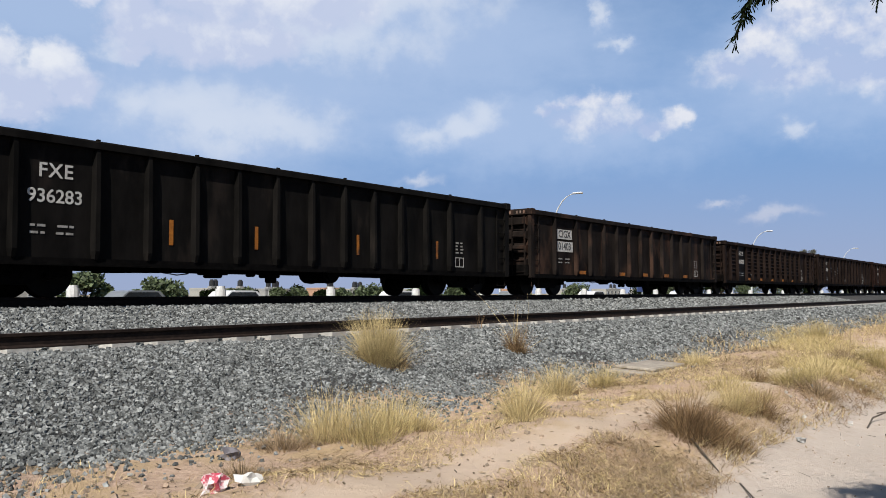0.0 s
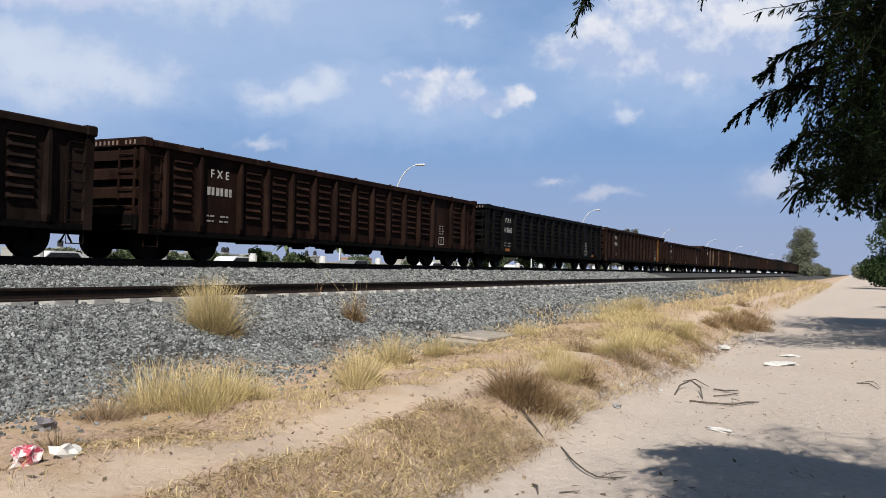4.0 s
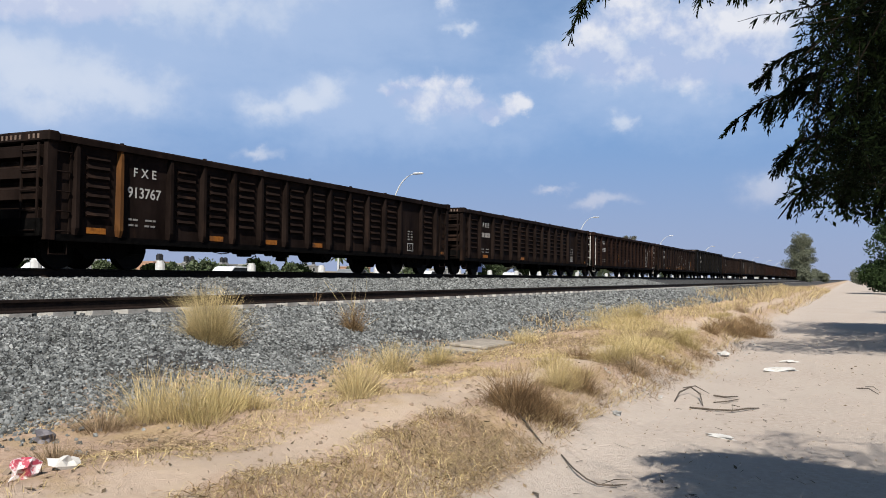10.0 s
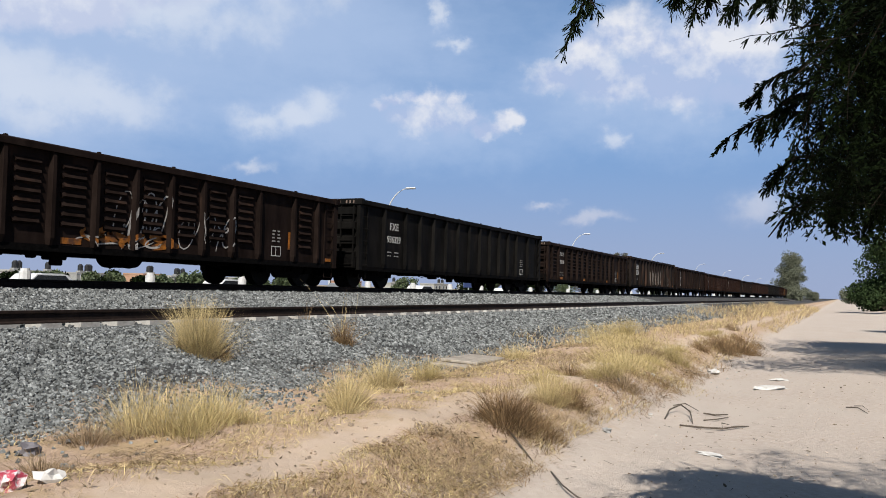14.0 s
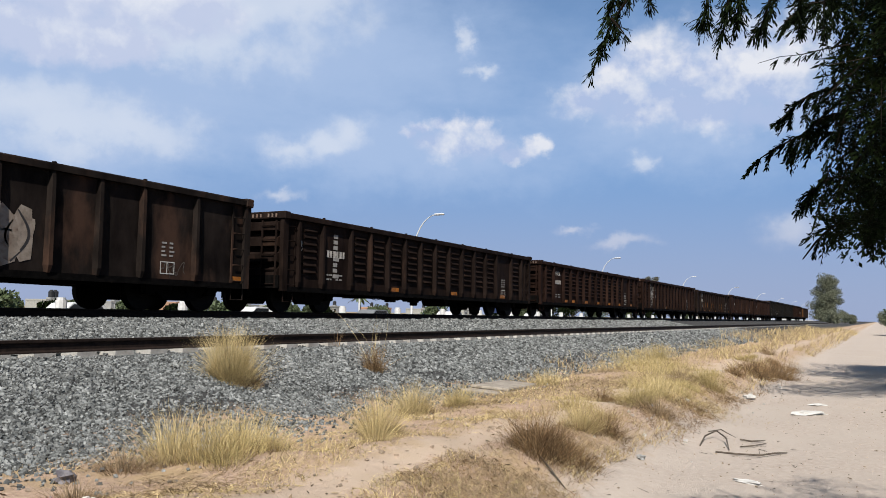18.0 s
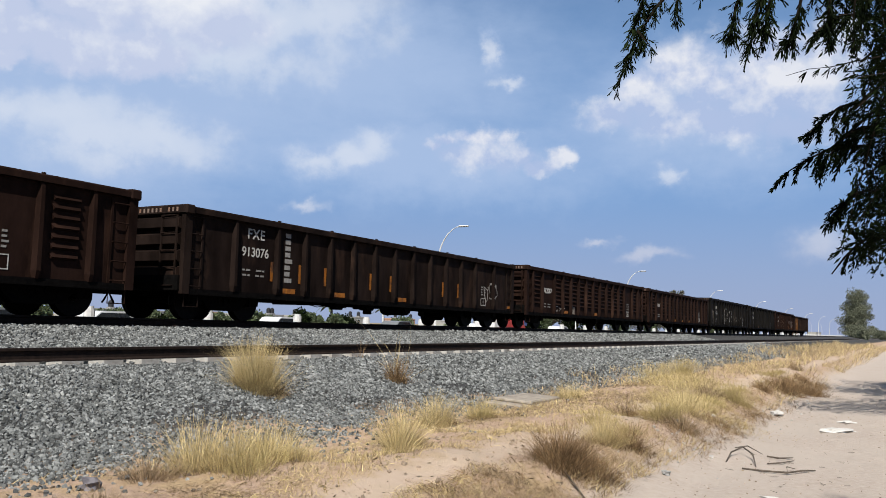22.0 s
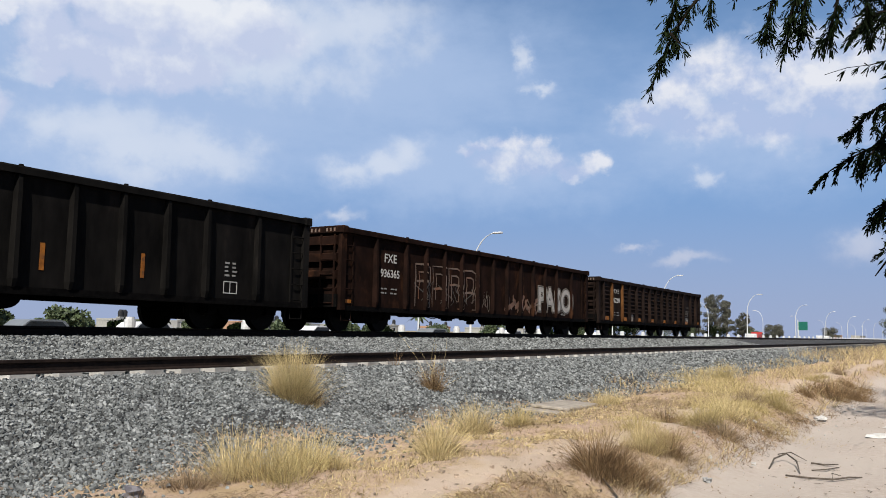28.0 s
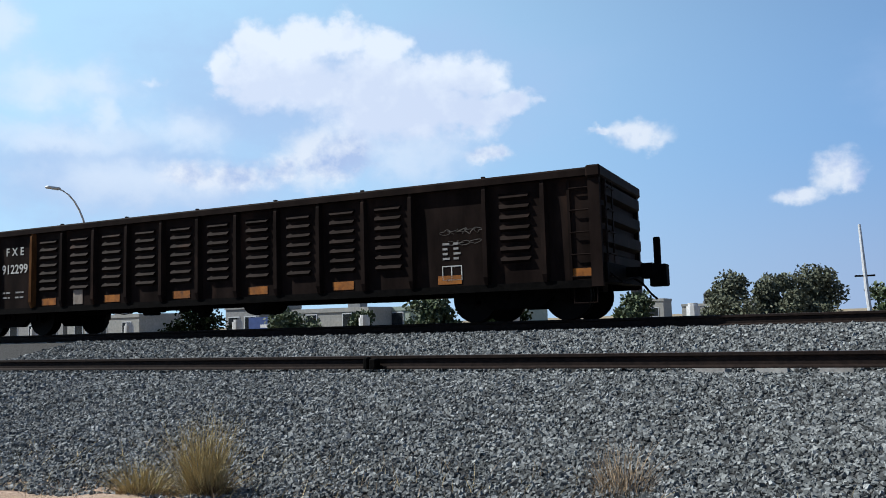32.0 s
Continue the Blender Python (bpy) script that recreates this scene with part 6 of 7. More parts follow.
    s, e = np.concatenate([s, p]), np.concatenate([e, p + rs.normal(0, 0.16, (len(p), 3)) + np.array([0, 0, -0.08])])
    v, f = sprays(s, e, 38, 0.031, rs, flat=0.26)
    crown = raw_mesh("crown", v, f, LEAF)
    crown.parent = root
    hang_twigs(root, rs)
    # the fine twigs that carry the leaves
    k = rs.choice(len(s), 1800, replace=False)
    a, b2 = s[k], e[k].copy()
    b2[:, 2] -= 0.3 * np.linalg.norm(e[k] - s[k], axis=1)
    off = np.array([0, 0.0022, 0.0022])
    tv = np.stack([a - off, a + off, b2 + off * 0.4, b2 - off * 0.4], 1).reshape(-1, 3)
    tw = raw_mesh("twig_work", tv, np.arange(4 * len(a)).reshape(-1, 4), SILHOUETTE_BARK)
    tw.parent = root


def plain_tree(x, y, height, radius, material, label, seed, trunk_h=0.3, n=1500, leaf=0.30, name="tree", blobs=9, z0=None, slim=1.0, lump=0.39):
    rs = np.random.RandomState(seed)
    z0 = float(ground_z(x, y)) - 0.05 if z0 is None else z0
    root = tagged(new(name), label, "tree" if name == "tree" else "bush")
    root.matrix_basis = pose(x, y, z0)
    lo = height * trunk_h
    bm = bmesh.new()
    r = max(height * 0.018, 0.05)
    tube(bm, [(0, 0, 0), (r, 0, lo * 0.6), (-r, r, lo + (height - lo) * 0.3), (0, 0, height * 0.85)], [r * 1.3, r, r * 0.7, r * 0.2], 7)
    cs = []
    for k in range(blobs):
        a, h = rs.uniform(0, math.tau), rs.uniform(0, 1)
        rr = radius * rs.uniform(0.15, 0.75) * (1.05 - 0.75 * h * slim)
        c = np.array([rr * math.cos(a), rr * math.sin(a), lo + (height - lo) * (0.12 + 0.78 * h)])
        cs.append((c, radius * lump * rs.uniform(0.72, 1.28)))
        tube(bm, [(0, 0, max(lo * 0.8, c[2] - radius * 0.6)), tuple(c * np.array([0.6, 0.6, 1]) - np.array([0, 0, radius * 0.15])), tuple(c)], [r * 0.5, r * 0.3, r * 0.1], 5)
    part("trunk", bm, BARK, root)
    ps = []
    for c, br in cs:
        m = n // blobs
        d = rs.normal(0, 1, (m, 3))
        d /= np.linalg.norm(d, axis=1, keepdims=True)
        ps.append(c + d * br * (rs.rand(m, 1) ** 0.4) * np.array([1, 1, 0.8]))
    p = np.concatenate(ps)
    p[:, 2] = np.maximum(p[:, 2], 0.05)
    v, f = leaf_quads(p, rs.normal(0, 1, (len(p), 3)), leaf * rs.uniform(0.5, 1.3, len(p)), rs, 0.7)
    crown = raw_mesh("crown", v, f, material)
    crown.parent = root
    return root


def at(az, dist_y):
    """x for a thing seen at an azimuth, at that distance across the track."""
    return -dist_y * math.tan(radians(az))


def plant_trees():
    big_tree()
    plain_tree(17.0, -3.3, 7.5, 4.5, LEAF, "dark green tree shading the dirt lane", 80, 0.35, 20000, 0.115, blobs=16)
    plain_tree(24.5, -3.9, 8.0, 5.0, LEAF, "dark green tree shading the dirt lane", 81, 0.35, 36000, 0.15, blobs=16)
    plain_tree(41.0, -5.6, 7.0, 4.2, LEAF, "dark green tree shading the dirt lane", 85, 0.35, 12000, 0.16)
    plain_tree(104, -4.9, 8.0, 4.9, LEAF_DEEP, "dense green tree beside the dirt lane", 82, 0.08, 16000, 0.30, blobs=18)
    plain_tree(124, -4.6, 4.5, 3.4, LEAF, "dense green tree beside the dirt lane", 83, 0.05, 4000, 0.4, blobs=12)
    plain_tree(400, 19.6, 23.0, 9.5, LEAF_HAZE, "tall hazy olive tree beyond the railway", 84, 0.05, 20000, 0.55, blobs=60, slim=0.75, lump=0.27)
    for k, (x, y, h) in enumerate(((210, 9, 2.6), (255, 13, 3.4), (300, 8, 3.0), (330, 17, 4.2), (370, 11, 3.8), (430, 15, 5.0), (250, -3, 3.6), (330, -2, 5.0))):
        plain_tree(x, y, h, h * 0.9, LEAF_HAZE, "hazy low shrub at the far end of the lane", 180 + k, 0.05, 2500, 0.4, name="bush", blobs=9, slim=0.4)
    # the avenue's far trees: azimuth, top, half width, depth
    far = [(-66.9, 2.5, 0.5), (-67.9, 2.6, 0.45), (-69.1, 2.3, 0.7), (-71.0, 2.95, 1.1), (-73.8, 2.45, 0.9), (-75.0, 2.1, 0.5), (-76.3, 2.7, 0.7), (-77.0, 2.3, 0.4), (-78.0, 1.5, 0.5), (-79.9, 0.75, 0.6), (-83.2, 0.6, 0.5)]
    for k, (az, el, hw) in enumerate(far):
        y = 62.0
        d = y / math.cos(radians(az))
        plain_tree(at(az, y), y, d * math.tan(radians(el)) * 1.08 + 1.3, d * math.tan(radians(hw)) * 1.5, LEAF_GREY_HAZE, "grey-green open-crowned tree behind the avenue", 90 + k, 0.12, 9000, 0.36, blobs=46, slim=0.55, lump=0.22)
    near = [(-69.3, 1.0, 1.5, 52), (-33.1, 0.9, 1.6, 46), (-47, 0.75, 1.2, 60), (-53.5, 0.7, 1.2, 60), (-51.2, 0.9, 0.7, 70), (-61.3, 0.5, 1.2, 52), (-66.3, 0.6, 1.5, 50), (5.6, 2.5, 2.8, 48), (1.0, 2.8, 2.4, 52), (3.4, 2.3, 2.4, 50), (-3.3, 1.4, 2.3, 55), (-9.5, 1.1, 1.6, 50),
            (42.5, 1.3, 2.3, 50), (36.0, 0.6, 2.2, 48), (26.3, 1.7, 2.1, 46), (21.0, 1.2, 2.0, 50), (12.2, 1.2, 1.8, 48), (31.0, 0.9, 1.3, 47), (-22.5, 0.3, 0.6, 72), (-28.6, 1.5, 1.6, 44), (-38.8, 0.55, 0.8, 70), (-42, 0.7, 1.0, 75), (-57.5, 0.7, 1.0, 64), (-47.9, 0.75, 0.8, 58), (-50.5, 1.15, 0.9, 58), (-53.1, 0.75, 0.8, 58)]
    plain_tree(at(-13.4, 36), 36, 3.1, 2.65, LEAF_OLIVE, "broad round olive bush beside the avenue", 117, 0.02, 22000, 0.13, name="bush", blobs=30, slim=0.3)
    near += [(-67.4, 0.8, 0.8, 54), (-70.6, 1.1, 1.0, 54), (-72.4, 0.8, 1.1, 54), (-74.4, 1.0, 1.0, 54), (-76.2, 0.7, 0.9, 54), (-78.6, 0.45, 0.7, 54)]
    near += [(-34.5 - 1.25 * k + 0.4 * math.sin(k * 5.1), 0.25 + 0.35 * abs(math.sin(k * 2.3)), 0.18 + 0.16 * abs(math.sin(k * 1.7)), 72) for k in range(15)]
    for k, (az, el, hw, y) in enumerate(near):
        el *= 0.6 if -60 < az < -36 else 1.0
        d = y / math.cos(radians(az))
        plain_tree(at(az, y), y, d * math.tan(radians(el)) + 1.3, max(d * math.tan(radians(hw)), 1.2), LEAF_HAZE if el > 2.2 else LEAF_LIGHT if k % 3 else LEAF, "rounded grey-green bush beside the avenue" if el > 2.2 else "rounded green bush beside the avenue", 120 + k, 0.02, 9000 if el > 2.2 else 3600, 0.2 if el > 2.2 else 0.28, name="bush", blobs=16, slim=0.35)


LEAF_DEEP = mat("deep green leaf", (0.016, 0.030, 0.010), (0.045, 0.072, 0.026), 0.75, 2, 0.0, island=0.4, gloss=0.1)
# leaf paled and greyed in its base colour to stand for haze
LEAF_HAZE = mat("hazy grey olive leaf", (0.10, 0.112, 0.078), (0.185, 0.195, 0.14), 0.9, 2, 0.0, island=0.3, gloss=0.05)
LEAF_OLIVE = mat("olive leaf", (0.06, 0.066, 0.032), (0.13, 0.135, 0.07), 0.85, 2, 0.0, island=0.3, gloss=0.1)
# the avenue's far foliage, distance haze put into the leaf colour
LEAF_GREY_HAZE = mat("grey green leaf", (0.085, 0.086, 0.068), (0.17, 0.168, 0.138), 0.9, 2, 0.0, island=0.35, gloss=0.05)
plant_trees()

# ---- the avenue behind the railway ----


def lamp_post(x, y, flip):
    post = tagged(new("street_lamp"), "white single-arm street lamp with curved arm", "street lamp", "street lamps of the avenue")
    z0 = float(ground_z(x, y))
    post.matrix_basis = pose(x, y, z0, 0, 0, flip)
    bm = bmesh.new()
    pts = [(0, 0, 0), (0, 0, 2.5), (0, 0, 5.1)] + [(1.9 * (1 - math.cos(a)), 0, 5.1 + 3.05 * math.sin(a)) for a in [k * math.pi / 16 for k in range(1, 9)]]
    tube(bm, pts, [0.10, 0.08, 0.065] + [0.055 - 0.003 * k for k in range(8)], 8)
    part("pole", bm, GALV, post)
    part("lamp_head", boxes((1.7, 2.45, -0.13, 0.13, 8.08, 8.21), chamfer=0.05), GALV, post)
    part("base", boxes((-0.22, 0.22, -0.22, 0.22, 0, 0.25), chamfer=0.02), CONCRETE, post)


def bollard(k):
    x, y = 51.3 + 4.96 * k, 22.0
    b = tagged(new("bollard"), "white painted round concrete bollard", "bollard", "white bollards along the avenue")
    b.matrix_basis = pose(x, y, float(ground_z(x, y)) - 0.02)
    put("bollard", lambda: prism(bmesh.new(), [(0.17 * math.cos(j * math.tau / 10), 0.17 * math.sin(j * math.tau / 10)) for j in range(10)], "z", 0, 1.42), "post", GALV, b, pose(0, 0, 0))
    put("bollard_cap", lambda: prism(bmesh.new(), [(0.13 * math.cos(j * math.tau / 10), 0.13 * math.sin(j * math.tau / 10)) for j in range(10)], "z", 1.42, 1.50), "cap", GALV, b, pose(0, 0, 0))


WALL_PALE = mat("pale rendered wall", (0.30, 0.30, 0.28), (0.42, 0.41, 0.38), 0.9, 4, 0.1, stain=(0.36, 0.34, 0.30), stain_scale=0.5, stain_at=0.58)
WALL_GREEN = mat("pale green rendered wall", (0.34, 0.40, 0.33), (0.44, 0.50, 0.42), 0.9, 4, 0.1)
WALL_BRICK = mat("orange brick wall", (0.36, 0.20, 0.13), (0.48, 0.30, 0.20), 0.9, 6, 0.1)
WALL_GREY = mat("grey block wall", (0.25, 0.25, 0.25), (0.36, 0.36, 0.35), 0.9, 6, 0.1)
TANK_BLACK = mat("black plastic tank", (0.010, 0.010, 0.011), (0.02, 0.02, 0.022), 0.45, 4, 0.02)
GLASS_DARK = mat("dark window glass", (0.015, 0.018, 0.02), (0.03, 0.035, 0.04), 0.12, 3, 0.0)
CAR_WHITE = mat("white car paint", (0.70, 0.70, 0.70), (0.80, 0.80, 0.80), 0.3, 2, 0.0)
CAR_GREY = mat("grey car paint", (0.16, 0.17, 0.18), (0.22, 0.23, 0.24), 0.3, 2, 0.0)
CAR_RED = mat("red truck paint", (0.42, 0.03, 0.025), (0.52, 0.045, 0.035), 0.4, 2, 0.0)
BLUE_SIGN = mat("blue painted board", (0.03, 0.06, 0.20), (0.05, 0.09, 0.27), 0.5, 3, 0.0)
GREEN_SIGN = mat("green road sign sheet", (0.01, 0.16, 0.11), (0.015, 0.20, 0.14), 0.5, 3, 0.0)
TYRE = mat("black tyre rubber", (0.012, 0.012, 0.012), (0.022, 0.022, 0.022), 0.9, 9, 0.1)


def house(x, y, w, d, h, wall, tanks, label, seed):
    rnd = random.Random(seed)
    z0 = float(ground_z(x, y)) - 0.05
    root = tagged(new("house"), label, "house")
    root.matrix_basis = pose(x, y, z0)
    part("wall", boxes((-w / 2, w / 2, 0, d, 0, h)), wall, root)
    part("parapet", boxes((-w / 2 - 0.08, w / 2 + 0.08, -0.08, 0.2, h, h + 0.35), (-w / 2 - 0.08, -w / 2 + 0.15, 0.2, d, h, h + 0.35), (w / 2 - 0.15, w / 2 + 0.08, 0.2, d, h, h + 0.35)), wall, root)
    n = max(2, int(w / 2.6))
    for k in range(n):
        cx = -w / 2 + (k + 0.5) * w / n
        for z in ([1.0] if h < 4 else [1.0, 3.9]):
            win = part("window", boxes((cx - 0.62, cx + 0.62, -0.05, 0.0, z, z + 1.2)), GALV, root)
            part("pane", boxes((cx - 0.53, cx + 0.53, -0.07, -0.05, z + 0.09, z + 1.11)), GLASS_DARK, win)
    for k in range(tanks):
        tx = rnd.uniform(-w / 2 + 0.8, w / 2 - 0.8)
        t = tagged(new("water_tank"), "black plastic water tank on a flat roof", "water tank")
        t.matrix_basis = pose(x + tx, y + 1.2, z0 + h)
        put("stand", lambda: boxes((-0.6, 0.6, -0.6, 0.6, 0, 0.7), chamfer=0.03), "stand", WALL_GREY, t, pose(0, 0, 0))
        put("tank_body", lambda: tube(bmesh.new(), [(0, 0, 0.7), (0, 0, 0.75), (0, 0, 1.75), (0, 0, 2.0), (0, 0, 2.1)], [0.5, 0.55, 0.55, 0.3, 0.28], 14), "tank", TANK_BLACK, t, pose(0, 0, 0))


def vehicle(x, y, paint, label, turn=0, van=False):
    root = tagged(new("parked_van" if van else "parked_car"), label, "car")
    root.matrix_basis = pose(x, y, float(ground_z(x, y)), 0, 0, turn)
    if van:
        out = [(-2.5, 0.35), (2.5, 0.35), (2.5, 0.95), (2.3, 1.15), (1.75, 1.25), (1.2, 1.95), (0.9, 2.05), (-2.4, 2.05), (-2.5, 1.9)]
        glass = [(1.62, 1.28), (1.12, 1.88), (0.2, 1.90), (0.2, 1.28)]
    else:
        out = [(-2.15, 0.32), (2.15, 0.32), (2.18, 0.62), (2.0, 0.82), (1.15, 0.92), (0.55, 1.40), (0.2, 1.46), (-0.9, 1.46), (-1.3, 1.40), (-1.75, 0.98), (-2.15, 0.90)]
        glass = [(1.0, 0.95), (0.5, 1.36), (-1.15, 1.36), (-1.55, 0.97)]
    part("body", prism(bmesh.new(), out, "y", -0.85, 0.85), paint, root)
    for s in (-1, 1):
        part("side_window", prism(bmesh.new(), glass, "y", s * 0.855 - 0.006, s * 0.855 + 0.006), GLASS_DARK, root)
        for wx in (-1.35, 1.35):
            w = put("car_wheel", lambda: disc(bmesh.new(), (0, 0), -0.1, 0.1, 0.32, 18), "wheel", TYRE, root, pose(wx, s * 0.78, 0.32))
            put("hub", lambda: disc(bmesh.new(), (0, 0), -0.115, 0.115, 0.17, 12), "hub", GALV, w, pose(0, 0, 0))
    return root


def red_truck():
    root = tagged(new("truck"), "small red truck with white tail box driving along the avenue", "truck")
    part("cargo_body", boxes((-2.1, 2.1, -1.1, 1.1, 0.75, 1.80), (-2.1, 2.1, -1.14, -1.08, 1.20, 1.28), chamfer=0.04), CAR_RED, root)
    part("cab", prism(bmesh.new(), [(2.2, 0.5), (3.5, 0.5), (3.55, 1.2), (3.3, 1.35), (3.0, 2.15), (2.2, 2.2)], "y", -1.0, 1.0), CAR_RED, root)
    part("windscreen", prism(bmesh.new(), [(3.04, 2.06), (3.28, 1.42), (3.30, 1.42), (3.08, 2.08)], "y", -0.85, 0.85), GLASS_DARK, root)
    for s in (-1, 1):
        part("side_window", prism(bmesh.new(), [(2.4, 1.42), (3.1, 1.42), (2.9, 2.02), (2.4, 2.05)], "y", s * 1.005 - 0.006, s * 1.005 + 0.006), GLASS_DARK, root)
    part("chassis", boxes((-3.0, 3.4, -0.45, 0.45, 0.5, 0.85)), IRON, root)
    part("tail_board", boxes((-3.2, -2.15, -1.0, 1.0, 0.6, 1.85), chamfer=0.04), CAR_WHITE, root)
    for wx in (-2.4, -1.4, 2.8):
        for s in (-1, 1):
            put("truck_wheel", lambda: disc(bmesh.new(), (0, 0), -0.14, 0.14, 0.45, 18), "wheel", TYRE, root, pose(wx, s * 0.9, 0.45))
    return root


def palm(az, y, h, seed):
    rs = random.Random(seed)
    x = at(az, y)
    root = tagged(new("palm"), "palm tree with drooping fronds", "tree")
    root.matrix_basis = pose(x, y, 0.25)
    bm = bmesh.new()
    tube(bm, [(0, 0, 0), (0.1, 0, h * 0.5), (0, 0.05, h)], [0.22, 0.17, 0.15], 8)
    part("trunk", bm, BARK, root)
    for k in range(16):
        a = k * math.tau / 16 + rs.uniform(-0.2, 0.2)
        up = rs.uniform(-0.2, 0.9)
        bm = bmesh.new()
        pts = [Vector((math.cos(a) * r, math.sin(a) * r, h + up * r - 0.22 * r * r)) for r in (0, 0.5, 1.0, 1.5, 2.0)]
        side = Vector((-math.sin(a), math.cos(a), 0))
        row = [(bm.verts.new(p + side * w), bm.verts.new(p - side * w)) for p, w in zip(pts, (0.05, 0.28, 0.3, 0.22, 0.03))]
        for (a0, b0), (a1, b1) in zip(row, row[1:]):
            bm.faces.new((a0, b0, b1, a1))
        part("frond", bm, LEAF_LIGHT, root)


truck_red = None


def build_avenue():
    global truck_red
    for x in (-124, -79, -33.2, 8.4, 49.9, 94.3, 139.7, 187.0, 234, 284, 331, 378, 425, 472, 519):
        lamp_post(x, 29.0, -90)
    for x in (-103, -48, 64.2, 115.5, 170.5, 226.0, 283, 343, 399, 455, 511):
        lamp_post(x, 43.0, 90)
    for k in range(-20, 60):
        bollard(k)
    pole = tagged(new("utility_pole"), "thin leaning grey utility pole", "pole")
    pole.matrix_basis = pose(at(-2.2, 40), 40, 0.3)
    bm = bmesh.new()
    tube(bm, [(0, 0, 0), (-0.12, 0, 2.2), (-0.22, 0, 4.9)], [0.10, 0.09, 0.06], 8)
    part("shaft", bm, GALV, pole)
    part("crossarm", boxes((-0.55, 0.25, -0.04, 0.04, 2.6, 2.68)), IRON, pole)
    # buildings beyond the avenue: azimuth, depth, width, height
    rows = [(33.3, 58, 7.5, 2.3, WALL_PALE, 1, "white flat-roofed house"), (29.5, 62, 5, 2.3, WALL_GREEN, 0, "pale green flat-roofed house"), (39.2, 55, 3.5, 2.8, WALL_GREY, 0, "grey block house"), (21.2, 66, 4, 2.6, WALL_GREEN, 2, "pale green flat-roofed house"), (11.6, 64, 5, 3.0, WALL_PALE, 2, "pale flat-roofed house"),
            (3.6, 70, 7, 2.6, WALL_GREY, 1, "grey block house"), (8.0, 72, 5, 2.3, WALL_PALE, 2, "pale flat-roofed house"), (-25.5, 78, 8, 2.6, WALL_PALE, 1, "pale flat-roofed house"), (-37.5, 80, 10, 2.2, WALL_PALE, 3, "low pale flat-roofed house"),
            (-41.0, 84, 9, 2.2, WALL_GREY, 3, "low grey block house"), (-44.6, 80, 6, 2.4, WALL_BRICK, 2, "orange brick flat-roofed house"), (-46.3, 82, 6, 2.2, WALL_PALE, 3, "low pale flat-roofed house"), (-48.6, 85, 9, 2.3, WALL_GREY, 3, "low grey block house"), (-50.6, 88, 9, 2.4, WALL_PALE, 2, "low pale flat-roofed house"),
            (-54.5, 90, 9, 2.6, WALL_PALE, 2, "low pale flat-roofed house"), (-57.8, 90, 12, 2.6, WALL_BRICK, 2, "orange brick flat-roofed house"), (-61, 80, 10, 2.4, WALL_PALE, 1, "white flat-roofed house"), (-64, 80, 12, 2.6, WALL_PALE, 2, "white flat-roofed house"), (-66.5, 76, 12, 2.6, WALL_PALE, 1, "white flat-roofed house"), (-83.7, 60, 30, 3.0, WALL_BRICK, 0, "long orange flat-roofed house"), (-85, 60, 40, 3.4, WALL_PALE, 0, "long white flat-roofed house"),
            (48, 60, 10, 2.6, WALL_PALE, 2, "pale flat-roofed house"), (52, 60, 9, 2.8, WALL_GREY, 1, "grey block house")]
    for k, (az, y, w, h, m, n, lab) in enumerate(rows):
        if az < 13 and az > -80:
            y *= 1.7
        house(at(az, y), y, w, 6, h, m, n, lab + " beyond the avenue", k)
    board = tagged(new("sign_board"), "blue painted board beside the avenue", "sign")
    board.matrix_basis = pose(at(37.4, 50), 50, 0.25)
    part("panel", boxes((-1.9, 1.9, -0.05, 0.05, 0.6, 2.0)), BLUE_SIGN, board)
    part("text_bar", boxes((-0.8, 0.9, -0.06, -0.051, 1.2, 1.45)), CAR_WHITE, board)
    for s in (-1.6, 1.6):
        part("leg", boxes((s - 0.05, s + 0.05, -0.04, 0.04, 0, 0.6)), GALV, board)
    small = tagged(new("sign_board"), "blue and white board beside the avenue", "sign")
    small.matrix_basis = pose(at(-65.9, 48), 48, 0.25)
    part("panel", boxes((-1.6, 1.6, -0.05, 0.05, 1.5, 2.6)), BLUE_SIGN, small)
    part("leg", boxes((-0.08, 0.08, -0.04, 0.04, 0, 1.5)), GALV, small)
    green = tagged(new("road_sign"), "green overhead road sign on a white post", "sign")
    green.matrix_basis = pose(at(-81.6, 40), 40, 0.25, 0, 0, 60)
    part("panel", boxes((-1.7, 1.7, -0.05, 0.05, 3.6, 6.2)), GREEN_SIGN, green)
    for z in (4.3, 5.0, 5.6):
        part("text_bar", boxes((-1.2, 1.0, -0.065, -0.052, z, z + 0.25)), CAR_WHITE, green)
    part("post", boxes((1.5, 1.72, 0.06, 0.26, 0, 6.4)), GALV, green)
    parked = [(-37.6, 38, CAR_WHITE, 0), (-62.4, 38, CAR_WHITE, 0), (-31.2, 39, CAR_GREY, 0), (-16.2, 39, CAR_WHITE, 0), (-48.9, 39, CAR_WHITE, 0), (-57.0, 39, CAR_GREY, 0), (-68.3, 38, CAR_WHITE, 0), (-82.6, 36, CAR_WHITE, 1), (-83.0, 38, CAR_WHITE, 1)]
    for az, y, m, van in parked:
        vehicle(at(az, y), y, m, ("white" if m is CAR_WHITE else "grey") + (" van" if van else " car") + " on the avenue", 0 if van else 180, bool(van))
    truck_red = red_truck()
    palm(-52.6, 62, 3.6, 1)
    palm(-56.2, 70, 3.4, 2)


build_avenue()

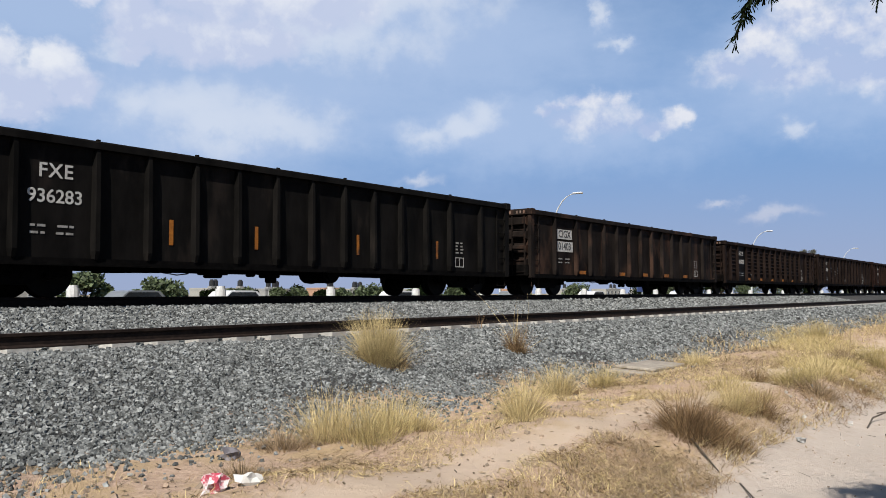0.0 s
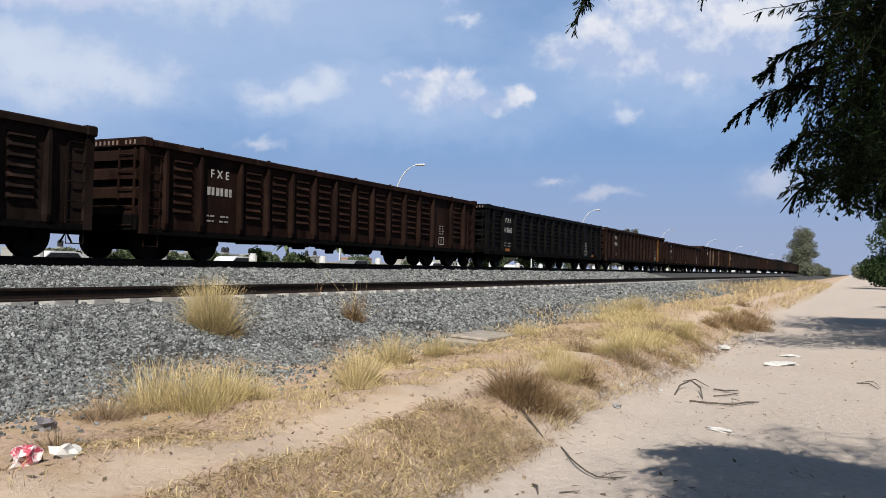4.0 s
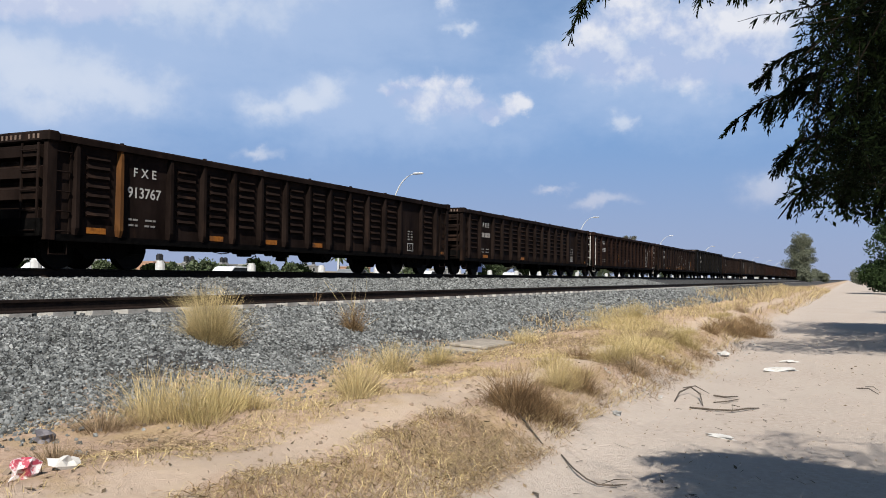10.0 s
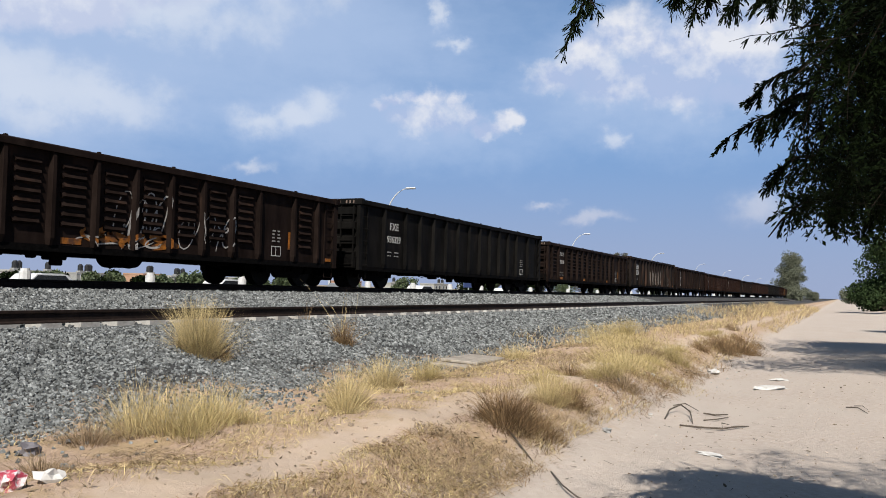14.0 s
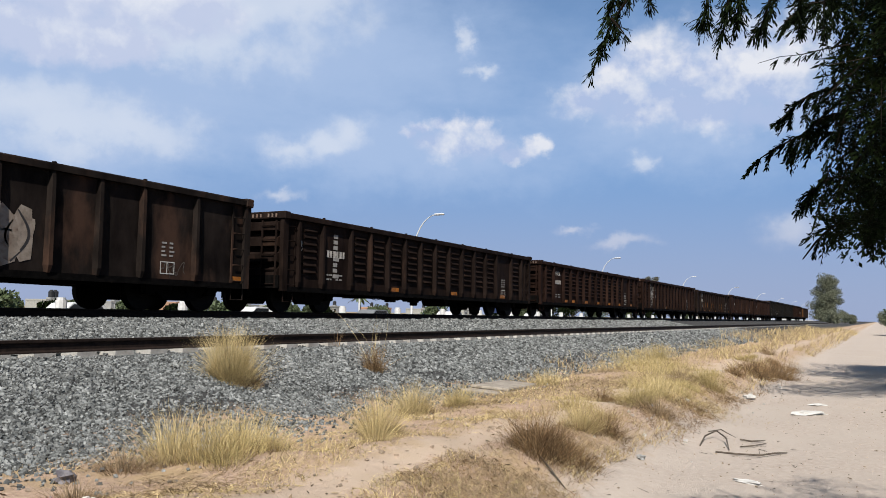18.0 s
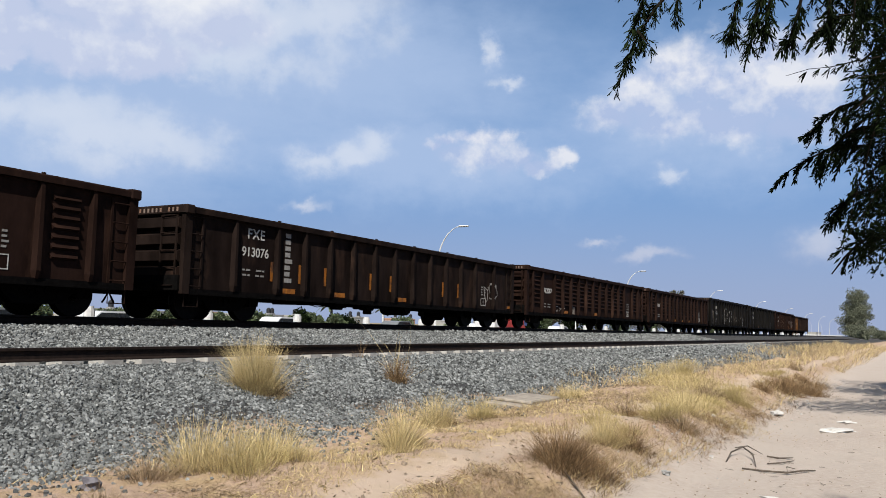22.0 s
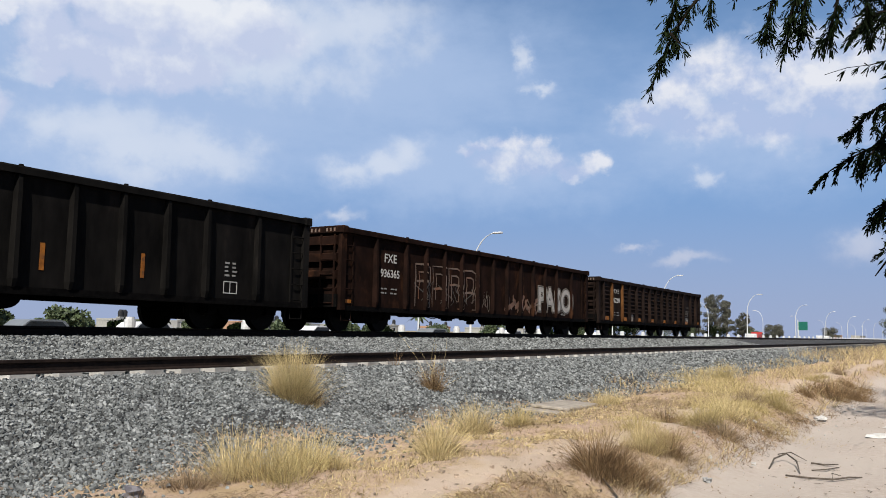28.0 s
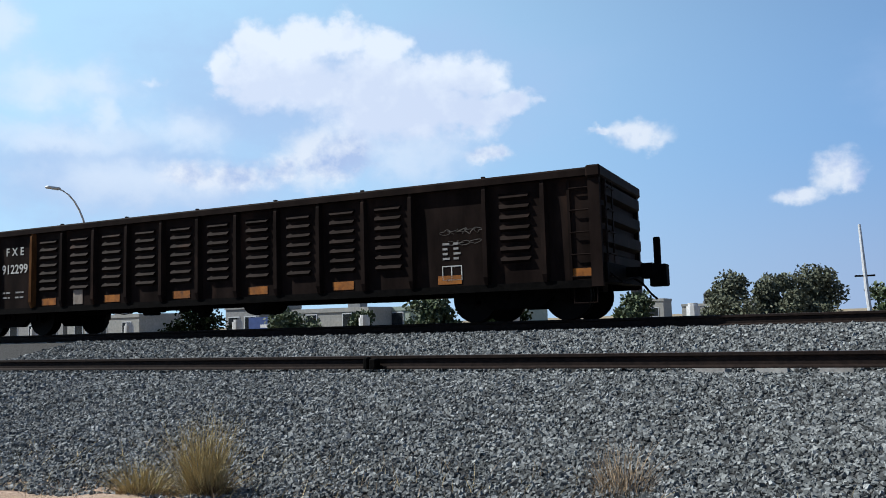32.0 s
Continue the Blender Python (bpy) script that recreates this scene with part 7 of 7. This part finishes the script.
# ---- litter on the bank and the lane ----
ROCK = mat("purple grey stone", (0.12, 0.11, 0.125), (0.24, 0.225, 0.24), 0.9, 9, 0.4)
SLAB = mat("dusty weathered concrete", (0.27, 0.235, 0.19), (0.42, 0.37, 0.31), 0.95, 7, 0.4, stain=(0.20, 0.16, 0.12), stain_scale=2.0)
PAPER = mat("dirty white paper", (0.55, 0.53, 0.50), (0.75, 0.73, 0.70), 0.8, 12, 0.2)
REDPAPER = mat("red and white wrapper", (0.45, 0.05, 0.09), (0.85, 0.78, 0.78), 0.6, 14, 0.2, spread=(0.46, 0.54))


def crumple(name, x, y, size, material, label, category, seed, flat=0.4):
    rs = random.Random(seed)
    bm = bmesh.new()
    bmesh.ops.create_icosphere(bm, subdivisions=2, radius=1.0)
    for v in bm.verts:
        v.co = Vector((v.co.x * size[0], v.co.y * size[1], v.co.z * size[2] * flat)) * rs.uniform(0.45, 1.25)
    z = float(ground_z(x, y))
    ob = part(name, bm, material)
    ob.matrix_basis = pose(x, y, z + size[2] * flat * 0.5, 0, 0, rs.uniform(0, 180))
    return tagged(ob, label, category)


def stick(pts, r, label="dry broken twig lying on the dirt lane"):
    bm = bmesh.new()
    r *= 0.46
    tube(bm, [(x, y, float(ground_z(x, y)) + h) for x, y, h in pts], [r] * (len(pts) - 1) + [r * 0.5], 6)
    return tagged(part("twig", bm, BARK), label, "twig")


def litter():
    crumple("rock", 4.01, 5.19, (0.11, 0.08, 0.075), ROCK, "grey lump of stone at the foot of the gravel", "rock", 1, 0.8)
    crumple("wrapper", 3.07, 4.12, (0.11, 0.09, 0.10), REDPAPER, "crumpled red and white plastic wrapper on the bank", "litter", 2, 0.8)
    crumple("plastic_bag", 3.26, 4.04, (0.09, 0.07, 0.08), PAPER, "crumpled white plastic bag on the bank", "litter", 3, 0.7)
    crumple("paper", 5.5, 5.3, (0.09, 0.07, 0.08), PAPER, "scrap of white paper in dry grass", "litter", 4, 0.7)
    crumple("paper", 8.35, 1.12, (0.17, 0.06, 0.03), PAPER, "white scrap lying on the dirt lane", "litter", 5, 0.6)
    crumple("paper", 14.9, 1.0, (0.38, 0.20, 0.06), PAPER, "torn white paper lying on the dirt lane", "litter", 6, 0.6)
    crumple("paper", 16.5, 1.0, (0.22, 0.12, 0.05), PAPER, "torn white paper lying on the dirt lane", "litter", 7, 0.6)
    crumple("paper", 16.8, 2.2, (0.16, 0.12, 0.08), PAPER, "white scrap at the foot of the bank", "litter", 8, 0.8)
    crumple("stone", 8.6, 2.2, (0.06, 0.05, 0.05), WALL_GREY, "small stone at the foot of the bank", "rock", 9, 0.8)
    slab = part("concrete_slab", boxes((-0.95, 0.85, -0.40, 0.40, -0.12, 0.0), (-0.62, 0.95, -0.30, 0.36, 0.0, 0.055), chamfer=0.015), SLAB)
    slab.matrix_basis = pose(12.9, 5.65, float(ground_z(12.9, 5.65)) + 0.06, 3, 1, 4)
    tagged(slab, "flat pale concrete slab lying in dry grass", "slab")
    stick([(10.23, 1.91, 0.01), (10.6, 1.92, 0.06), (10.88, 1.83, 0.10), (10.66, 1.68, 0.07), (10.24, 1.58, 0.01)], 0.022)
    stick([(11.2, 1.98, 0.02), (11.4, 1.86, 0.06), (11.27, 1.66, 0.01)], 0.018)
    stick([(10.97, 1.56, 0.02), (10.92, 1.42, 0.03), (11.26, 1.30, 0.02)], 0.026)
    stick([(10.55, 1.50, 0.01), (10.62, 1.36, 0.03), (11.1, 1.27, 0.01)], 0.020)
    stick([(10.05, 1.70, 0.01), (10.00, 1.46, 0.02), (10.07, 1.22, 0.03), (10.30, 1.09, 0.03), (10.59, 0.98, 0.01)], 0.026)
    stick([(10.07, 1.22, 0.03), (10.25, 1.25, 0.06), (10.42, 1.18, 0.02)], 0.012)
    stick([(6.62, 2.16, 0.01), (6.33, 1.97, 0.03), (6.10, 1.79, 0.03), (6.02, 1.68, 0.02), (6.05, 1.57, 0.02), (6.18, 1.50, 0.01)], 0.016)
    stick([(6.03, 1.66, 0.02), (6.20, 1.60, 0.03), (6.35, 1.50, 0.01)], 0.009)
    stick([(7.07, 2.72, 0.03), (6.93, 2.57, 0.03), (6.73, 2.36, 0.01)], 0.020)
    stick([(5.53, 2.01, 0.01), (5.46, 1.95, 0.03), (5.34, 1.90, 0.01)], 0.018)
    stick([(5.47, 1.79, 0.01), (5.59, 1.68, 0.01)], 0.014)
    stick([(13.05, -0.09, 0.01), (12.92, -0.24, 0.03), (12.53, -0.35, 0.01)], 0.018)
    stick([(13.3, -0.20, 0.01), (13.1, -0.30, 0.04), (12.95, -0.36, 0.01)], 0.012)
    rs = random.Random(9)
    for k in range(46):
        x, y, a = 5.6 + 8 * rs.random() ** 1.2, rs.uniform(0.6, 2.1), rs.uniform(0, 6)
        r = rs.uniform(0.03, 0.13)
        stick([(x, y, 0.01), (x + r * math.cos(a), y + r * math.sin(a), 0.015)], 0.006)
    clamp = part("rail_clamp", boxes((-0.10, -0.03, -0.10, 0.02, 0.0, 0.16), (0.0, 0.10, -0.12, 0.02, 0.0, 0.14), (-0.14, 0.14, -0.04, 0.03, 0.0, 0.05), chamfer=0.015), IRON)
    clamp.matrix_basis = pose(-5.45, 9.30, NEAR_Z - 0.17)
    tagged(clamp, "dark steel joint bar bolted to the rail", "rail clamp")


litter()

# ---- what moves ----


def run(t):
    """Metres that the train has gone at t seconds."""
    return 15.9915 * t - 0.018349 * t * t - 0.0004329 * t ** 3


def motions():
    times = [k for k in range(33)]
    for car, x0 in train:
        walk(car, [(t, pose(x0 - run(t), FAR_Y, FAR_Z)) for t in times])
    walk(truck_red, [(t, pose(36.8 + 16.0 * (t - 20), 33.0, float(ground_z(0, 33.0)))) for t in (0, 8, 16, 24, 32)])


motions()
